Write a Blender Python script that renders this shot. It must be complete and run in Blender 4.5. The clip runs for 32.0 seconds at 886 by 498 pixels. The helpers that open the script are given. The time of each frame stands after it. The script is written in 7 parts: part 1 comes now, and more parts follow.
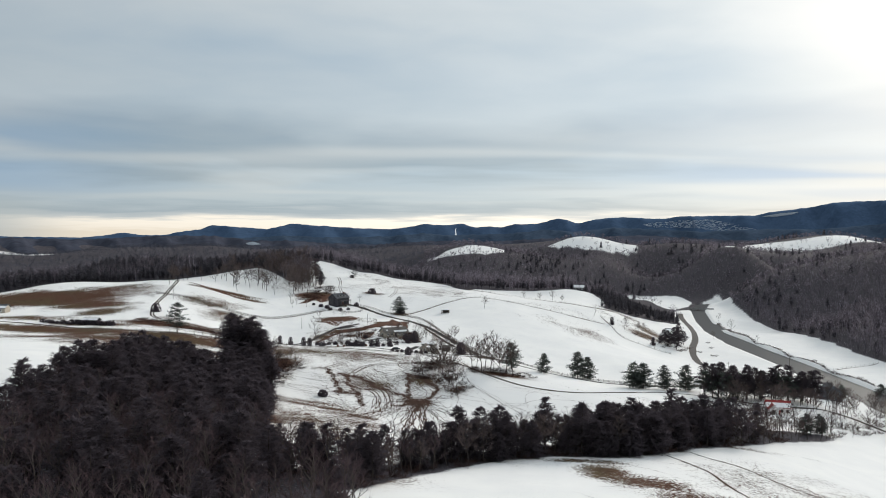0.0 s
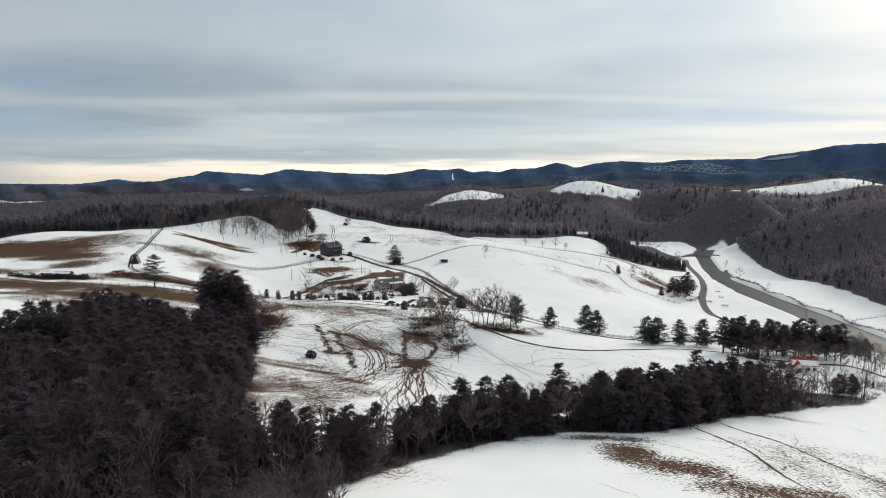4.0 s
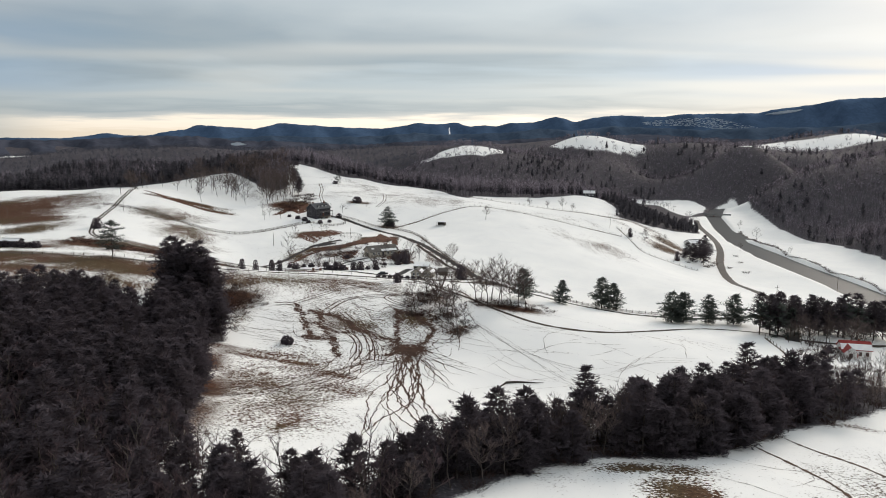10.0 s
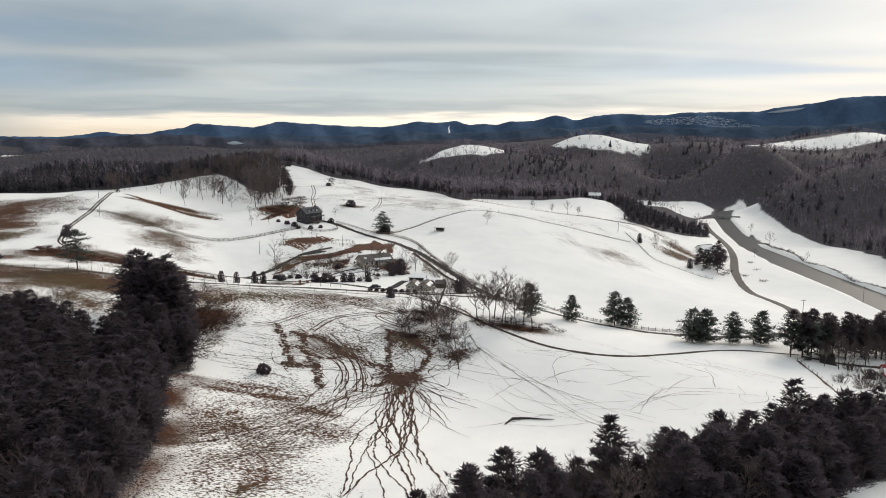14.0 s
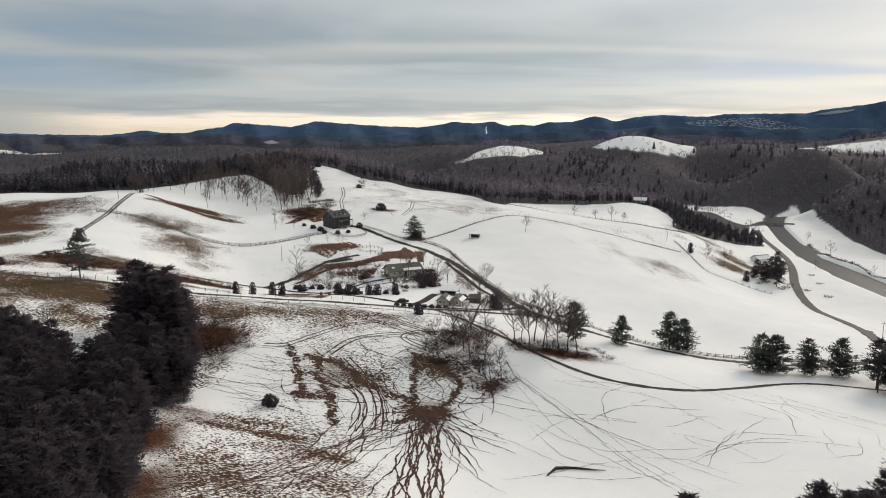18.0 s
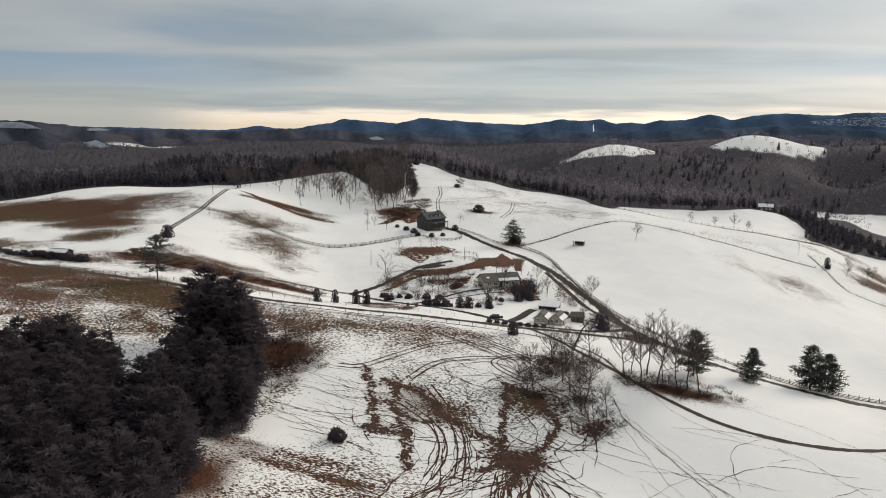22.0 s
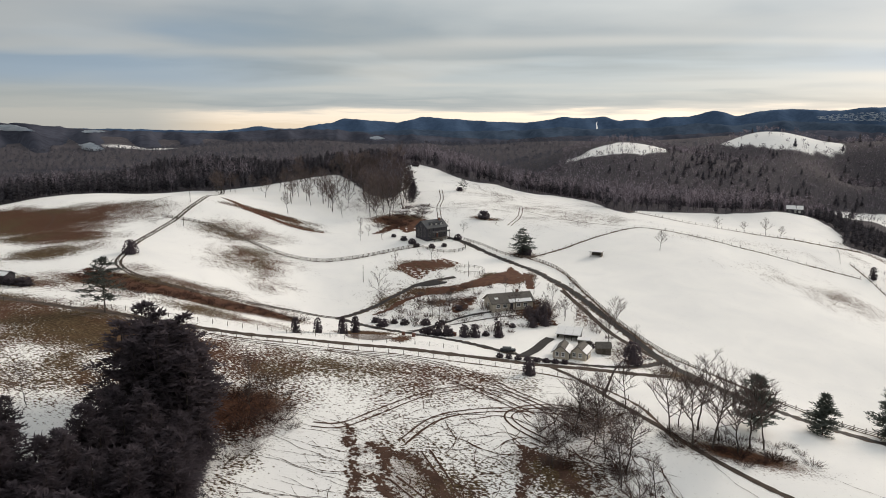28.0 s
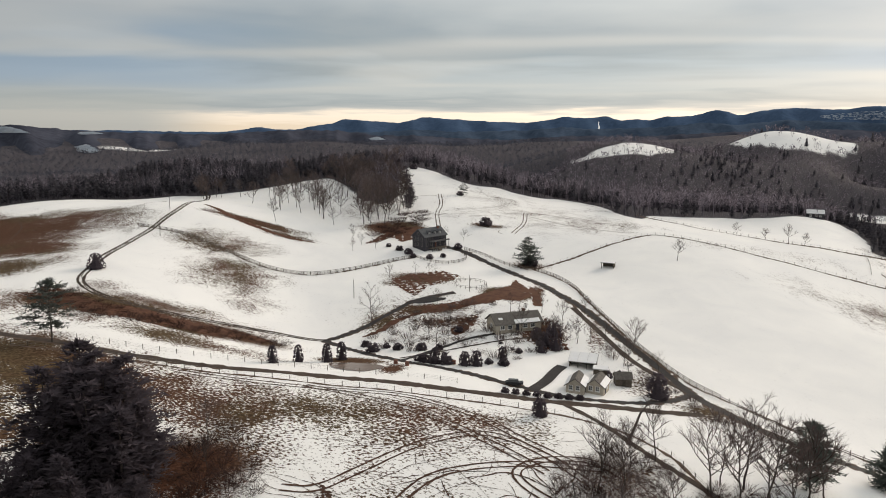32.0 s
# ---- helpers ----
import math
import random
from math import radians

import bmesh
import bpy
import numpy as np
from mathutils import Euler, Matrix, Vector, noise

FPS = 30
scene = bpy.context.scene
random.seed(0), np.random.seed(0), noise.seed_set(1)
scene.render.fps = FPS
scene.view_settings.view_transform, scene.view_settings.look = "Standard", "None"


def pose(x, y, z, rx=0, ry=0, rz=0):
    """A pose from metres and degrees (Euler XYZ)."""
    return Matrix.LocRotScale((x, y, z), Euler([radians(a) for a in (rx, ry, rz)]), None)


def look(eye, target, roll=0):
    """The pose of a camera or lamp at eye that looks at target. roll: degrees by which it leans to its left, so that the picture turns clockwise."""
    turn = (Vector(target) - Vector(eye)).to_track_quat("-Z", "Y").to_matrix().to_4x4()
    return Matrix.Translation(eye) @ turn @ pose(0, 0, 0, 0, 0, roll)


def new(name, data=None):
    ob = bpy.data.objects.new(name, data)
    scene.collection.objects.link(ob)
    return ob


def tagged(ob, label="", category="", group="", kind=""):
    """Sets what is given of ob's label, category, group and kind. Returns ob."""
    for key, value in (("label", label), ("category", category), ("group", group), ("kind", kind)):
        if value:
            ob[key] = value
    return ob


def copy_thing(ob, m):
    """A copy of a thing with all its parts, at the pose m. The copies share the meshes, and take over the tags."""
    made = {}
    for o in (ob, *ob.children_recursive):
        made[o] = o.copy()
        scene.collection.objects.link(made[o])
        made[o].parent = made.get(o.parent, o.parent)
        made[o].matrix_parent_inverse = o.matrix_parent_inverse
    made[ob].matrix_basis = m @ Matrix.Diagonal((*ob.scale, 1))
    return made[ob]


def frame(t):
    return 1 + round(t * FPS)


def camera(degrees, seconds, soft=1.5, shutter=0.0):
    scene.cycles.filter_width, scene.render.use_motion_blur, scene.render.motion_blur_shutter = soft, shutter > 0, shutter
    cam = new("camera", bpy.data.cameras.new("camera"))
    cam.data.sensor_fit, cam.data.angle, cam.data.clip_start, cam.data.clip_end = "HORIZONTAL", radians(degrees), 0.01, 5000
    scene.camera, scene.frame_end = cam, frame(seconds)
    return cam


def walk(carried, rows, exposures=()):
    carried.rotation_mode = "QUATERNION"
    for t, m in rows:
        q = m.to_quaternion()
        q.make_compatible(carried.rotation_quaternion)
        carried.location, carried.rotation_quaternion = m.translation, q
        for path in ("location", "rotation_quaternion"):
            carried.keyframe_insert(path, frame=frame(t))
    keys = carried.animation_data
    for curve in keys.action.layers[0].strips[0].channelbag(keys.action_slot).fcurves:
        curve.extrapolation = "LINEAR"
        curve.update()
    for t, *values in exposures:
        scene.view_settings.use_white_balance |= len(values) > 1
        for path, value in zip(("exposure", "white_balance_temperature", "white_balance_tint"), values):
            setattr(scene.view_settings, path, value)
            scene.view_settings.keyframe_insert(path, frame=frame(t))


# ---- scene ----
cam = camera(62.61, 32.0, 0.95)
PATH = [
    (0, (81.76, -527.24, 54.48), (80.87, -427.28, 52.17), 0.18),
    (1, (81.75, -520.00, 54.51), (80.92, -420.09, 50.49), 0.08),
    (2, (81.51, -512.90, 54.40), (80.79, -413.08, 48.47), -0.03),
    (3, (81.23, -505.83, 54.19), (80.61, -406.14, 46.34), -0.04),
    (3.5, (80.89, -502.20, 54.27), (80.37, -402.60, 45.42), -0.05),
    (5.5, (80.87, -488.74, 54.34), (80.43, -389.53, 41.82), -0.12),
    (6, (80.91, -485.43, 54.35), (80.44, -386.34, 40.92), -0.14),
    (7, (80.45, -478.57, 54.42), (80.15, -379.74, 39.22), -0.08),
    (7.5, (80.41, -475.05, 54.37), (80.13, -376.30, 38.60), -0.00),
    (8, (80.38, -471.45, 54.36), (80.14, -372.71, 38.56), 0.00),
    (9, (80.25, -464.22, 54.11), (80.09, -365.48, 38.26), 0.00),
    (10, (79.96, -457.58, 54.37), (79.99, -358.85, 38.45), 0.01),
    (11, (80.26, -450.84, 54.48), (80.28, -352.14, 38.44), 0.00),
    (12, (80.39, -444.05, 54.72), (80.42, -345.36, 38.61), 0.00),
    (13, (80.58, -436.82, 54.74), (80.58, -338.14, 38.59), 0.00),
    (14, (80.74, -430.33, 55.08), (80.80, -331.64, 38.95), 0.00),
    (14.5, (80.54, -426.89, 55.08), (80.62, -328.21, 38.87), 0.00),
    (16.5, (80.76, -413.08, 54.80), (80.81, -314.38, 38.74), 0.01),
    (17, (80.75, -409.54, 54.83), (80.83, -310.83, 38.80), 0.01),
    (17.5, (80.91, -406.14, 54.74), (79.24, -307.45, 38.68), 0.03),
    (18, (81.07, -402.64, 54.60), (76.25, -304.05, 38.53), 0.30),
    (18.5, (81.31, -399.24, 54.51), (73.31, -300.86, 38.46), 0.41),
    (19, (81.36, -395.80, 54.48), (70.35, -297.74, 38.26), 0.43),
    (19.5, (81.40, -392.28, 54.49), (67.45, -294.61, 38.18), 0.68),
    (20, (81.24, -388.81, 54.47), (64.29, -291.63, 38.07), 0.66),
    (20.5, (80.97, -385.29, 54.47), (62.64, -288.37, 38.02), 0.76),
    (21, (80.75, -381.84, 54.46), (62.26, -284.96, 37.95), 0.85),
    (22, (80.21, -375.42, 54.53), (61.61, -278.57, 37.96), 0.75),
    (23, (79.43, -369.37, 54.57), (60.76, -272.52, 38.06), 0.65),
    (24, (78.20, -362.91, 54.28), (59.42, -266.08, 37.79), 0.55),
    (25, (77.02, -356.69, 54.36), (58.18, -259.89, 37.79), 0.45),
    (25.5, (76.43, -353.76, 54.45), (57.60, -256.97, 37.81), 0.44),
    (27.5, (73.88, -340.73, 54.47), (54.95, -243.96, 37.78), 0.04),
    (28, (73.42, -337.63, 54.42), (54.46, -240.88, 37.68), 0.24),
    (29, (72.60, -331.00, 54.46), (53.61, -234.25, 37.76), -0.16),
    (30, (71.61, -324.25, 54.54), (52.54, -227.52, 37.82), -0.16),
    (31, (70.73, -317.86, 54.21), (51.55, -221.13, 37.58), -0.15),
    (32, (69.54, -311.82, 54.47), (50.37, -215.10, 37.78), 0.04),
]
walk(cam, [(t, look(eye, aim, roll)) for t, eye, aim, roll in PATH],
     exposures=[(0, 0.5, 6600, 11), (9, 0.54, 6850, 12.5), (14, 0.55, 6970, 13.2), (17, 0.45, 7050, 13.7), (20, 0.37, 7120, 14), (23, 0.42, 7180, 14.3), (27, 0.47, 7250, 14.7), (32, 0.48, 7350, 15)])


# ---- light and sky ----
SUN_AZ, SUN_EL = radians(38), radians(22)
world = bpy.data.worlds.new("overcast_sky")
scene.world = world
world.use_nodes = True
wn, wl = world.node_tree.nodes, world.node_tree.links


def wnode(kind, **values):
    n = wn.new(kind)
    for key, value in values.items():
        n.inputs[key].default_value = value
    return n


def wmath(op, a, b=None):
    n = wn.new("ShaderNodeMath")
    n.operation = op
    for i, v in enumerate((a, b)):
        if v is None:
            continue
        if isinstance(v, (int, float)):
            n.inputs[i].default_value = v
        else:
            wl.new(v, n.inputs[i])
    return n.outputs[0]


wn.clear()
sky = wn.new("ShaderNodeTexSky")
sky.sky_type, sky.sun_disc = "NISHITA", False
sky.sun_elevation, sky.sun_rotation = SUN_EL, SUN_AZ
coord = wn.new("ShaderNodeTexCoord")
split = wn.new("ShaderNodeSeparateXYZ")
wl.new(coord.outputs["Generated"], split.inputs[0])
# cloud sheet: direction divided by height gives a flat ceiling
up_z = wmath("MAXIMUM", split.outputs["Z"], 0.0)
lift = wmath("ADD", up_z, 0.055)
cx, cy = wmath("DIVIDE", split.outputs["X"], lift), wmath("DIVIDE", split.outputs["Y"], lift)
flat = wn.new("ShaderNodeCombineXYZ")
wl.new(cx, flat.inputs[0])
wl.new(cy, flat.inputs[1])
big = wnode("ShaderNodeTexNoise", Scale=0.32, Detail=4.0, Roughness=0.5, Distortion=0.35)
wl.new(flat.outputs[0], big.inputs["Vector"])
fine = wnode("ShaderNodeTexNoise", Scale=1.3, Detail=5.0, Roughness=0.55, Distortion=0.3)
wl.new(flat.outputs[0], fine.inputs["Vector"])
cover = wmath("ADD", wmath("MULTIPLY", big.outputs["Fac"], 0.75), wmath("MULTIPLY", fine.outputs["Fac"], 0.25))
tone = wn.new("ShaderNodeValToRGB")
tone.color_ramp.elements[0].position, tone.color_ramp.elements[0].color = 0.36, (0.30, 0.43, 0.56, 1)
tone.color_ramp.elements[1].position, tone.color_ramp.elements[1].color = 0.66, (0.80, 0.84, 0.84, 1)
mid = tone.color_ramp.elements.new(0.5)
mid.color = (0.54, 0.62, 0.67, 1)
wl.new(cover, tone.inputs["Fac"])
# lower bank of cloud and the clear, warm strip along the horizon
band = wn.new("ShaderNodeValToRGB")
sweep = wmath("MULTIPLY", wmath("MULTIPLY", wmath("SUBTRACT", big.outputs["Fac"], 0.5), 0.22), wmath("MINIMUM", wmath("MULTIPLY", up_z, 9.0), 1.0))
wob = wmath("ADD", wmath("ADD", split.outputs["Z"], sweep), wmath("MULTIPLY", wmath("SUBTRACT", fine.outputs["Fac"], 0.5), 0.012))
wl.new(wmath("MULTIPLY", wob, 2.5), band.inputs["Fac"])
stops = band.color_ramp
stops.elements[0].position, stops.elements[0].color = 0.0, (0.92, 0.84, 0.70, 1)
stops.elements[1].position, stops.elements[1].color = 1.0, (0.74, 0.79, 0.80, 1)
for place, colour in ((0.016, (1.05, 0.99, 0.87)), (0.034, (1.10, 1.04, 0.92)), (0.052, (0.55, 0.62, 0.66)), (0.078, (0.34, 0.44, 0.52)), (0.115, (0.45, 0.55, 0.62)), (0.16, (0.40, 0.51, 0.60)), (0.215, (0.25, 0.34, 0.42)),
                      (0.31, (0.27, 0.35, 0.42)), (0.42, (0.43, 0.52, 0.58)), (0.55, (0.42, 0.51, 0.57)), (0.72, (0.58, 0.63, 0.63))):
    stops.elements.new(place).color = (*colour, 1)
low = wn.new("ShaderNodeMixRGB")
wl.new(wmath("MINIMUM", wmath("MULTIPLY", up_z, 1.8), 0.7), low.inputs[0])
wl.new(band.outputs[0], low.inputs[1])
wl.new(tone.outputs[0], low.inputs[2])
# long streaks in the low cloud
thin = wn.new("ShaderNodeMapping")
thin.inputs["Scale"].default_value = (0.30, 0.62, 1.0)
wl.new(flat.outputs[0], thin.inputs[0])
streak = wnode("ShaderNodeTexNoise", Scale=0.62, Detail=2.5, Roughness=0.45, Distortion=0.5)
wl.new(thin.outputs[0], streak.inputs["Vector"])


def wrange(value, lo, hi, out_lo=0.0, out_hi=1.0):
    n = wn.new("ShaderNodeMapRange")
    n.interpolation_type = "SMOOTHSTEP"
    for key, v in (("From Min", lo), ("From Max", hi), ("To Min", out_lo), ("To Max", out_hi)):
        n.inputs[key].default_value = v
    wl.new(value, n.inputs["Value"])
    return n.outputs["Result"]


def wmix(fac, a, colour):
    n = wn.new("ShaderNodeMixRGB")
    wl.new(fac, n.inputs[0])
    wl.new(a, n.inputs[1])
    n.inputs[2].default_value = (*colour, 1)
    return n.outputs[0]


# blue gaps low in the east and west, white breaks between them, and the glow of the hidden sun
layer = wmath("MULTIPLY", wrange(split.outputs["Z"], 0.028, 0.06), wrange(split.outputs["Z"], 0.19, 0.09))
side_ = wmath("MAXIMUM", wrange(split.outputs["X"], 0.12, 0.5), wmath("MULTIPLY", wrange(split.outputs["X"], -0.3, -0.6), 0.8))
blue_ = wmath("MULTIPLY", wmath("MULTIPLY", layer, side_), wrange(streak.outputs["Fac"], 0.34, 0.60, 0.3, 0.85))
tinted = wmix(blue_, low.outputs[0], (0.27, 0.43, 0.64))
white_ = wmath("MULTIPLY", wmath("MULTIPLY", wrange(split.outputs["Z"], 0.03, 0.06), wrange(split.outputs["Z"], 0.30, 0.12)), wrange(streak.outputs["Fac"], 0.56, 0.38, 0.0, 0.42))
tinted = wmix(wmath("MULTIPLY", wmath("MULTIPLY", wrange(split.outputs["X"], -0.44, -0.56), wrange(split.outputs["Z"], 0.06, 0.02)), 0.85), tinted, (0.46, 0.54, 0.58))
tinted = wmix(white_, tinted, (0.72, 0.75, 0.74))
toward = wn.new("ShaderNodeVectorMath")
toward.operation = "DOT_PRODUCT"
toward.inputs[1].default_value = (math.sin(SUN_AZ) * math.cos(SUN_EL), math.cos(SUN_AZ) * math.cos(SUN_EL), math.sin(SUN_EL))
wl.new(coord.outputs["Generated"], toward.inputs[0])
glow_ = wmath("MULTIPLY", wrange(toward.outputs["Value"], 0.94, 1.0, 0.0, 0.6), wrange(big.outputs["Fac"], 0.3, 0.55, 0.55, 1.0))
tinted = wmix(glow_, tinted, (1.0, 0.98, 0.93))
sky_bg = wnode("ShaderNodeBackground", Strength=0.05)
wl.new(sky.outputs[0], sky_bg.inputs[0])
# thicker cloud to the west
west = wnode("ShaderNodeMapRange")
west.inputs["From Min"].default_value, west.inputs["From Max"].default_value = -0.75, 0.35
west.inputs["To Min"].default_value, west.inputs["To Max"].default_value = 0.66, 1.0
wl.new(split.outputs["X"], west.inputs["Value"])
cloud_bg = wn.new("ShaderNodeBackground")
wl.new(wmath("MULTIPLY", west.outputs["Result"], 0.95), cloud_bg.inputs["Strength"])
wl.new(tinted, cloud_bg.inputs[0])
both = wnode("ShaderNodeMixShader", Fac=0.80)
wl.new(sky_bg.outputs[0], both.inputs[1])
wl.new(cloud_bg.outputs[0], both.inputs[2])
wl.new(both.outputs[0], wn.new("ShaderNodeOutputWorld").inputs[0])

sun = new("sun", bpy.data.lights.new("sun", "SUN"))
sun.data.energy, sun.data.angle, sun.data.color = 1.68, radians(25), (1.0, 0.95, 0.87)
sun.matrix_world = look((0, 0, 0), (-math.sin(SUN_AZ) * math.cos(SUN_EL), -math.cos(SUN_AZ) * math.cos(SUN_EL), -math.sin(SUN_EL)))
sun.location = (200, 300, 400)


# ---- materials ----
def material(name, rough=0.8):
    m = bpy.data.materials.new(name)
    m.use_nodes = True
    bsdf = m.node_tree.nodes["Principled BSDF"]
    bsdf.inputs["Roughness"].default_value = rough
    bsdf.inputs["Specular IOR Level"].default_value = 0.12
    return m, m.node_tree.nodes, m.node_tree.links, bsdf


def noise_node(m, scale, detail=3.0, rough=0.55, distort=0.0, local=False):
    nodes, links = m.node_tree.nodes, m.node_tree.links
    n = nodes.new("ShaderNodeTexNoise")
    n.inputs["Scale"].default_value, n.inputs["Detail"].default_value = scale, detail
    n.inputs["Roughness"].default_value, n.inputs["Distortion"].default_value = rough, distort
    src = nodes.new("ShaderNodeTexCoord").outputs["Object"] if local else nodes.new("ShaderNodeNewGeometry").outputs["Position"]
    links.new(src, n.inputs["Vector"])
    return n


def ramp_node(m, fac, *stops_):
    n = m.node_tree.nodes.new("ShaderNodeValToRGB")
    els = n.color_ramp.elements
    els[0].position, els[0].color = stops_[0][0], (*stops_[0][1], 1)
    els[1].position, els[1].color = stops_[-1][0], (*stops_[-1][1], 1)
    for place, colour in stops_[1:-1]:
        els.new(place).color = (*colour, 1)
    m.node_tree.links.new(fac, n.inputs[0])
    return n.outputs[0]


def math_node(m, op, a, b=None):
    n = m.node_tree.nodes.new("ShaderNodeMath")
    n.operation = op
    for i, v in enumerate((a, b)):
        if v is None:
            continue
        if isinstance(v, (int, float)):
            n.inputs[i].default_value = v
        else:
            m.node_tree.links.new(v, n.inputs[i])
    return n.outputs[0]


def bump(m, bsdf, height, strength=0.4, distance=0.1):
    n = m.node_tree.nodes.new("ShaderNodeBump")
    n.inputs["Strength"].default_value, n.inputs["Distance"].default_value = strength, distance
    m.node_tree.links.new(height, n.inputs["Height"])
    m.node_tree.links.new(n.outputs[0], bsdf.inputs["Normal"])


def mottled(name, dark, light, scale=1.0, rough=0.85, vary=0.0, relief=0.3, depth=0.05, local=False, fine_scale=6.0, metal=0.0):
    """A surface with grain at two scales; vary: how far objects differ."""
    m, nodes, links, bsdf = material(name, rough)
    a, b = noise_node(m, scale, 3, 0.6, 0.2, local), noise_node(m, scale * fine_scale, 2, 0.6, 0.0, local)
    fac = math_node(m, "ADD", math_node(m, "MULTIPLY", a.outputs["Fac"], 0.6), math_node(m, "MULTIPLY", b.outputs["Fac"], 0.4))
    if vary:
        info = nodes.new("ShaderNodeObjectInfo").outputs["Random"]
        fac = math_node(m, "ADD", fac, math_node(m, "MULTIPLY", math_node(m, "SUBTRACT", info, 0.5), vary))
    links.new(ramp_node(m, fac, (0.3, dark), (0.7, light)), bsdf.inputs["Base Color"])
    bsdf.inputs["Metallic"].default_value = metal
    if relief:
        bump(m, bsdf, b.outputs["Fac"], relief, depth)
    return m


def leafy(m):
    """Lets light through thin foliage."""
    nodes, links = m.node_tree.nodes, m.node_tree.links
    bsdf, out = nodes["Principled BSDF"], nodes["Material Output"]
    thin, mix_ = nodes.new("ShaderNodeBsdfTranslucent"), nodes.new("ShaderNodeMixShader")
    links.new(bsdf.inputs["Base Color"].links[0].from_socket, thin.inputs["Color"])
    mix_.inputs[0].default_value = 0.5
    links.new(bsdf.outputs[0], mix_.inputs[1])
    links.new(thin.outputs[0], mix_.inputs[2])
    links.new(mix_.outputs[0], out.inputs["Surface"])
    bsdf.inputs["Specular IOR Level"].default_value = 0.0


NEEDLES = mottled("pine_needles", (0.078, 0.066, 0.076), (0.120, 0.101, 0.114), 0.6, 0.9, 0.25, 0, local=True)
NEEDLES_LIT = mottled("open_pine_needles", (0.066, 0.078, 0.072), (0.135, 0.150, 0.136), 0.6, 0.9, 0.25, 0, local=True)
leafy(NEEDLES)
leafy(NEEDLES_LIT)
BARK = mottled("grey_brown_bark", (0.035, 0.028, 0.026), (0.11, 0.092, 0.082), 2.0, 0.95, 0.2, 0.5, local=True)
TWIGS = mottled("bare_twigs", (0.062, 0.046, 0.044), (0.165, 0.126, 0.118), 0.5, 0.95, 0.3, 0, local=True)
PALE_TWIGS = mottled("pale_grey_twigs", (0.060, 0.040, 0.045), (0.135, 0.092, 0.098), 0.5, 0.95, 0, 0, local=True)
ASPHALT = mottled("wet_asphalt", (0.020, 0.018, 0.018), (0.055, 0.050, 0.049), 0.35, 0.75, 0, 0.2, 0.01, fine_scale=18)
GRAVEL = mottled("muddy_gravel", (0.032, 0.024, 0.020), (0.095, 0.073, 0.06), 0.5, 0.9, 0, 0.4, 0.03, fine_scale=12)
MUD = mottled("trodden_mud", (0.036, 0.020, 0.015), (0.105, 0.058, 0.041), 0.4, 0.85, 0, 0.5, 0.06, fine_scale=9)
EARTH = mottled("bare_red_earth", (0.050, 0.022, 0.014), (0.15, 0.070, 0.044), 0.5, 0.9, 0, 0.5, 0.06, fine_scale=7)
SNOW_HEAP = mottled("packed_snow", (0.70, 0.70, 0.71), (0.84, 0.84, 0.83), 0.8, 0.7, 0, 0.3, 0.05)


# ---- lie of the land ----
# each hill or hollow: east, north, radius, height
HOME_HILLS = [(-210, 20, 260, 22.4), (-50, 180, 110, 27.0), (150, 110, 110, 16.9), (150, 110, 45, -6.7), (-120, 0, 45, 8.6), (-40, -50, 45, -2.8),
              (110, -10, 70, 6.6), (200, 160, 45, 5.6), (-210, 20, 45, 5.5), (-100, -90, 45, 4.4), (20, 40, 45, 5.3), (50, -10, 45, -5.5),
              (-150, 120, 45, 3.4), (-50, -170, 45, 3.1), (30, -70, 45, 2.7), (70, -110, 45, -1.8), (-100, 230, 45, 2.4), (200, 60, 45, 2.5), (185, 150, 45, 3.0),
              (125, 150, 40, 3.5)]
PASTURE_HILLS = [(0, -430, 170, 16.0), (-200, -400, 170, 15.8), (30, -260, 70, -8.4), (-10, -100, 45, -9.1), (80, -520, 70, 11.5), (-80, -240, 70, 6.6),
                 (100, -250, 45, -7.6), (20, -180, 45, 3.3), (160, -140, 45, -5.1), (-180, -180, 45, 5.7), (60, -330, 45, -3.3), (90, -180, 45, 3.4),
                 (-40, -290, 45, 3.6), (-150, -300, 70, 3.9), (200, -400, 110, 1.7), (300, -300, 110, -5.6)]
VALLEY_HOLLOWS = [(420, -100, 260, -21.7), (350, 270, 170, -17.3), (-300, 200, 170, -10.5), (250, -20, 70, -10.7), (0, 330, 170, -6.7), (270, 60, 45, -9.7),
                  (340, 150, 45, -4.8), (120, 330, 110, -4.6), (300, -100, 45, -2.9), (250, 330, 45, -2.7)]
FAR_HILLS = [(1000, 1250, 420, 52.6), (-500, 1300, 420, 40), (300, 1500, 500, 55.4), (-1500, 1600, 700, 60), (1600, 2100, 700, 50), (660, 1000, 170, 20.6)]
WOODED_HILLS = [(480, 640, 260, 68.7), (640, 200, 170, 78.1), (80, 600, 170, 55.6), (800, 800, 170, 51.5), (-200, 240, 170, 8.1), (500, 0, 110, 24.5), (720, 520, 70, 23.2),
              (280, 680, 70, 24.0), (520, 400, 110, 15.3), (-40, 280, 70, 17.9), (-320, 80, 70, 8.2), (280, 880, 70, 12.4), (240, 240, 170, 5.6), (-240, 200, 70, 20.4),
              (480, 520, 70, 23.4), (440, 280, 70, 12.7), (600, 840, 70, 7.8), (800, 680, 70, 11.1), (120, 480, 70, 5.0), (-520, 600, 260, 4.6), (-40, 720, 70, 6.1),
              (320, 600, 70, 6.8), (480, 760, 70, 6.4)]
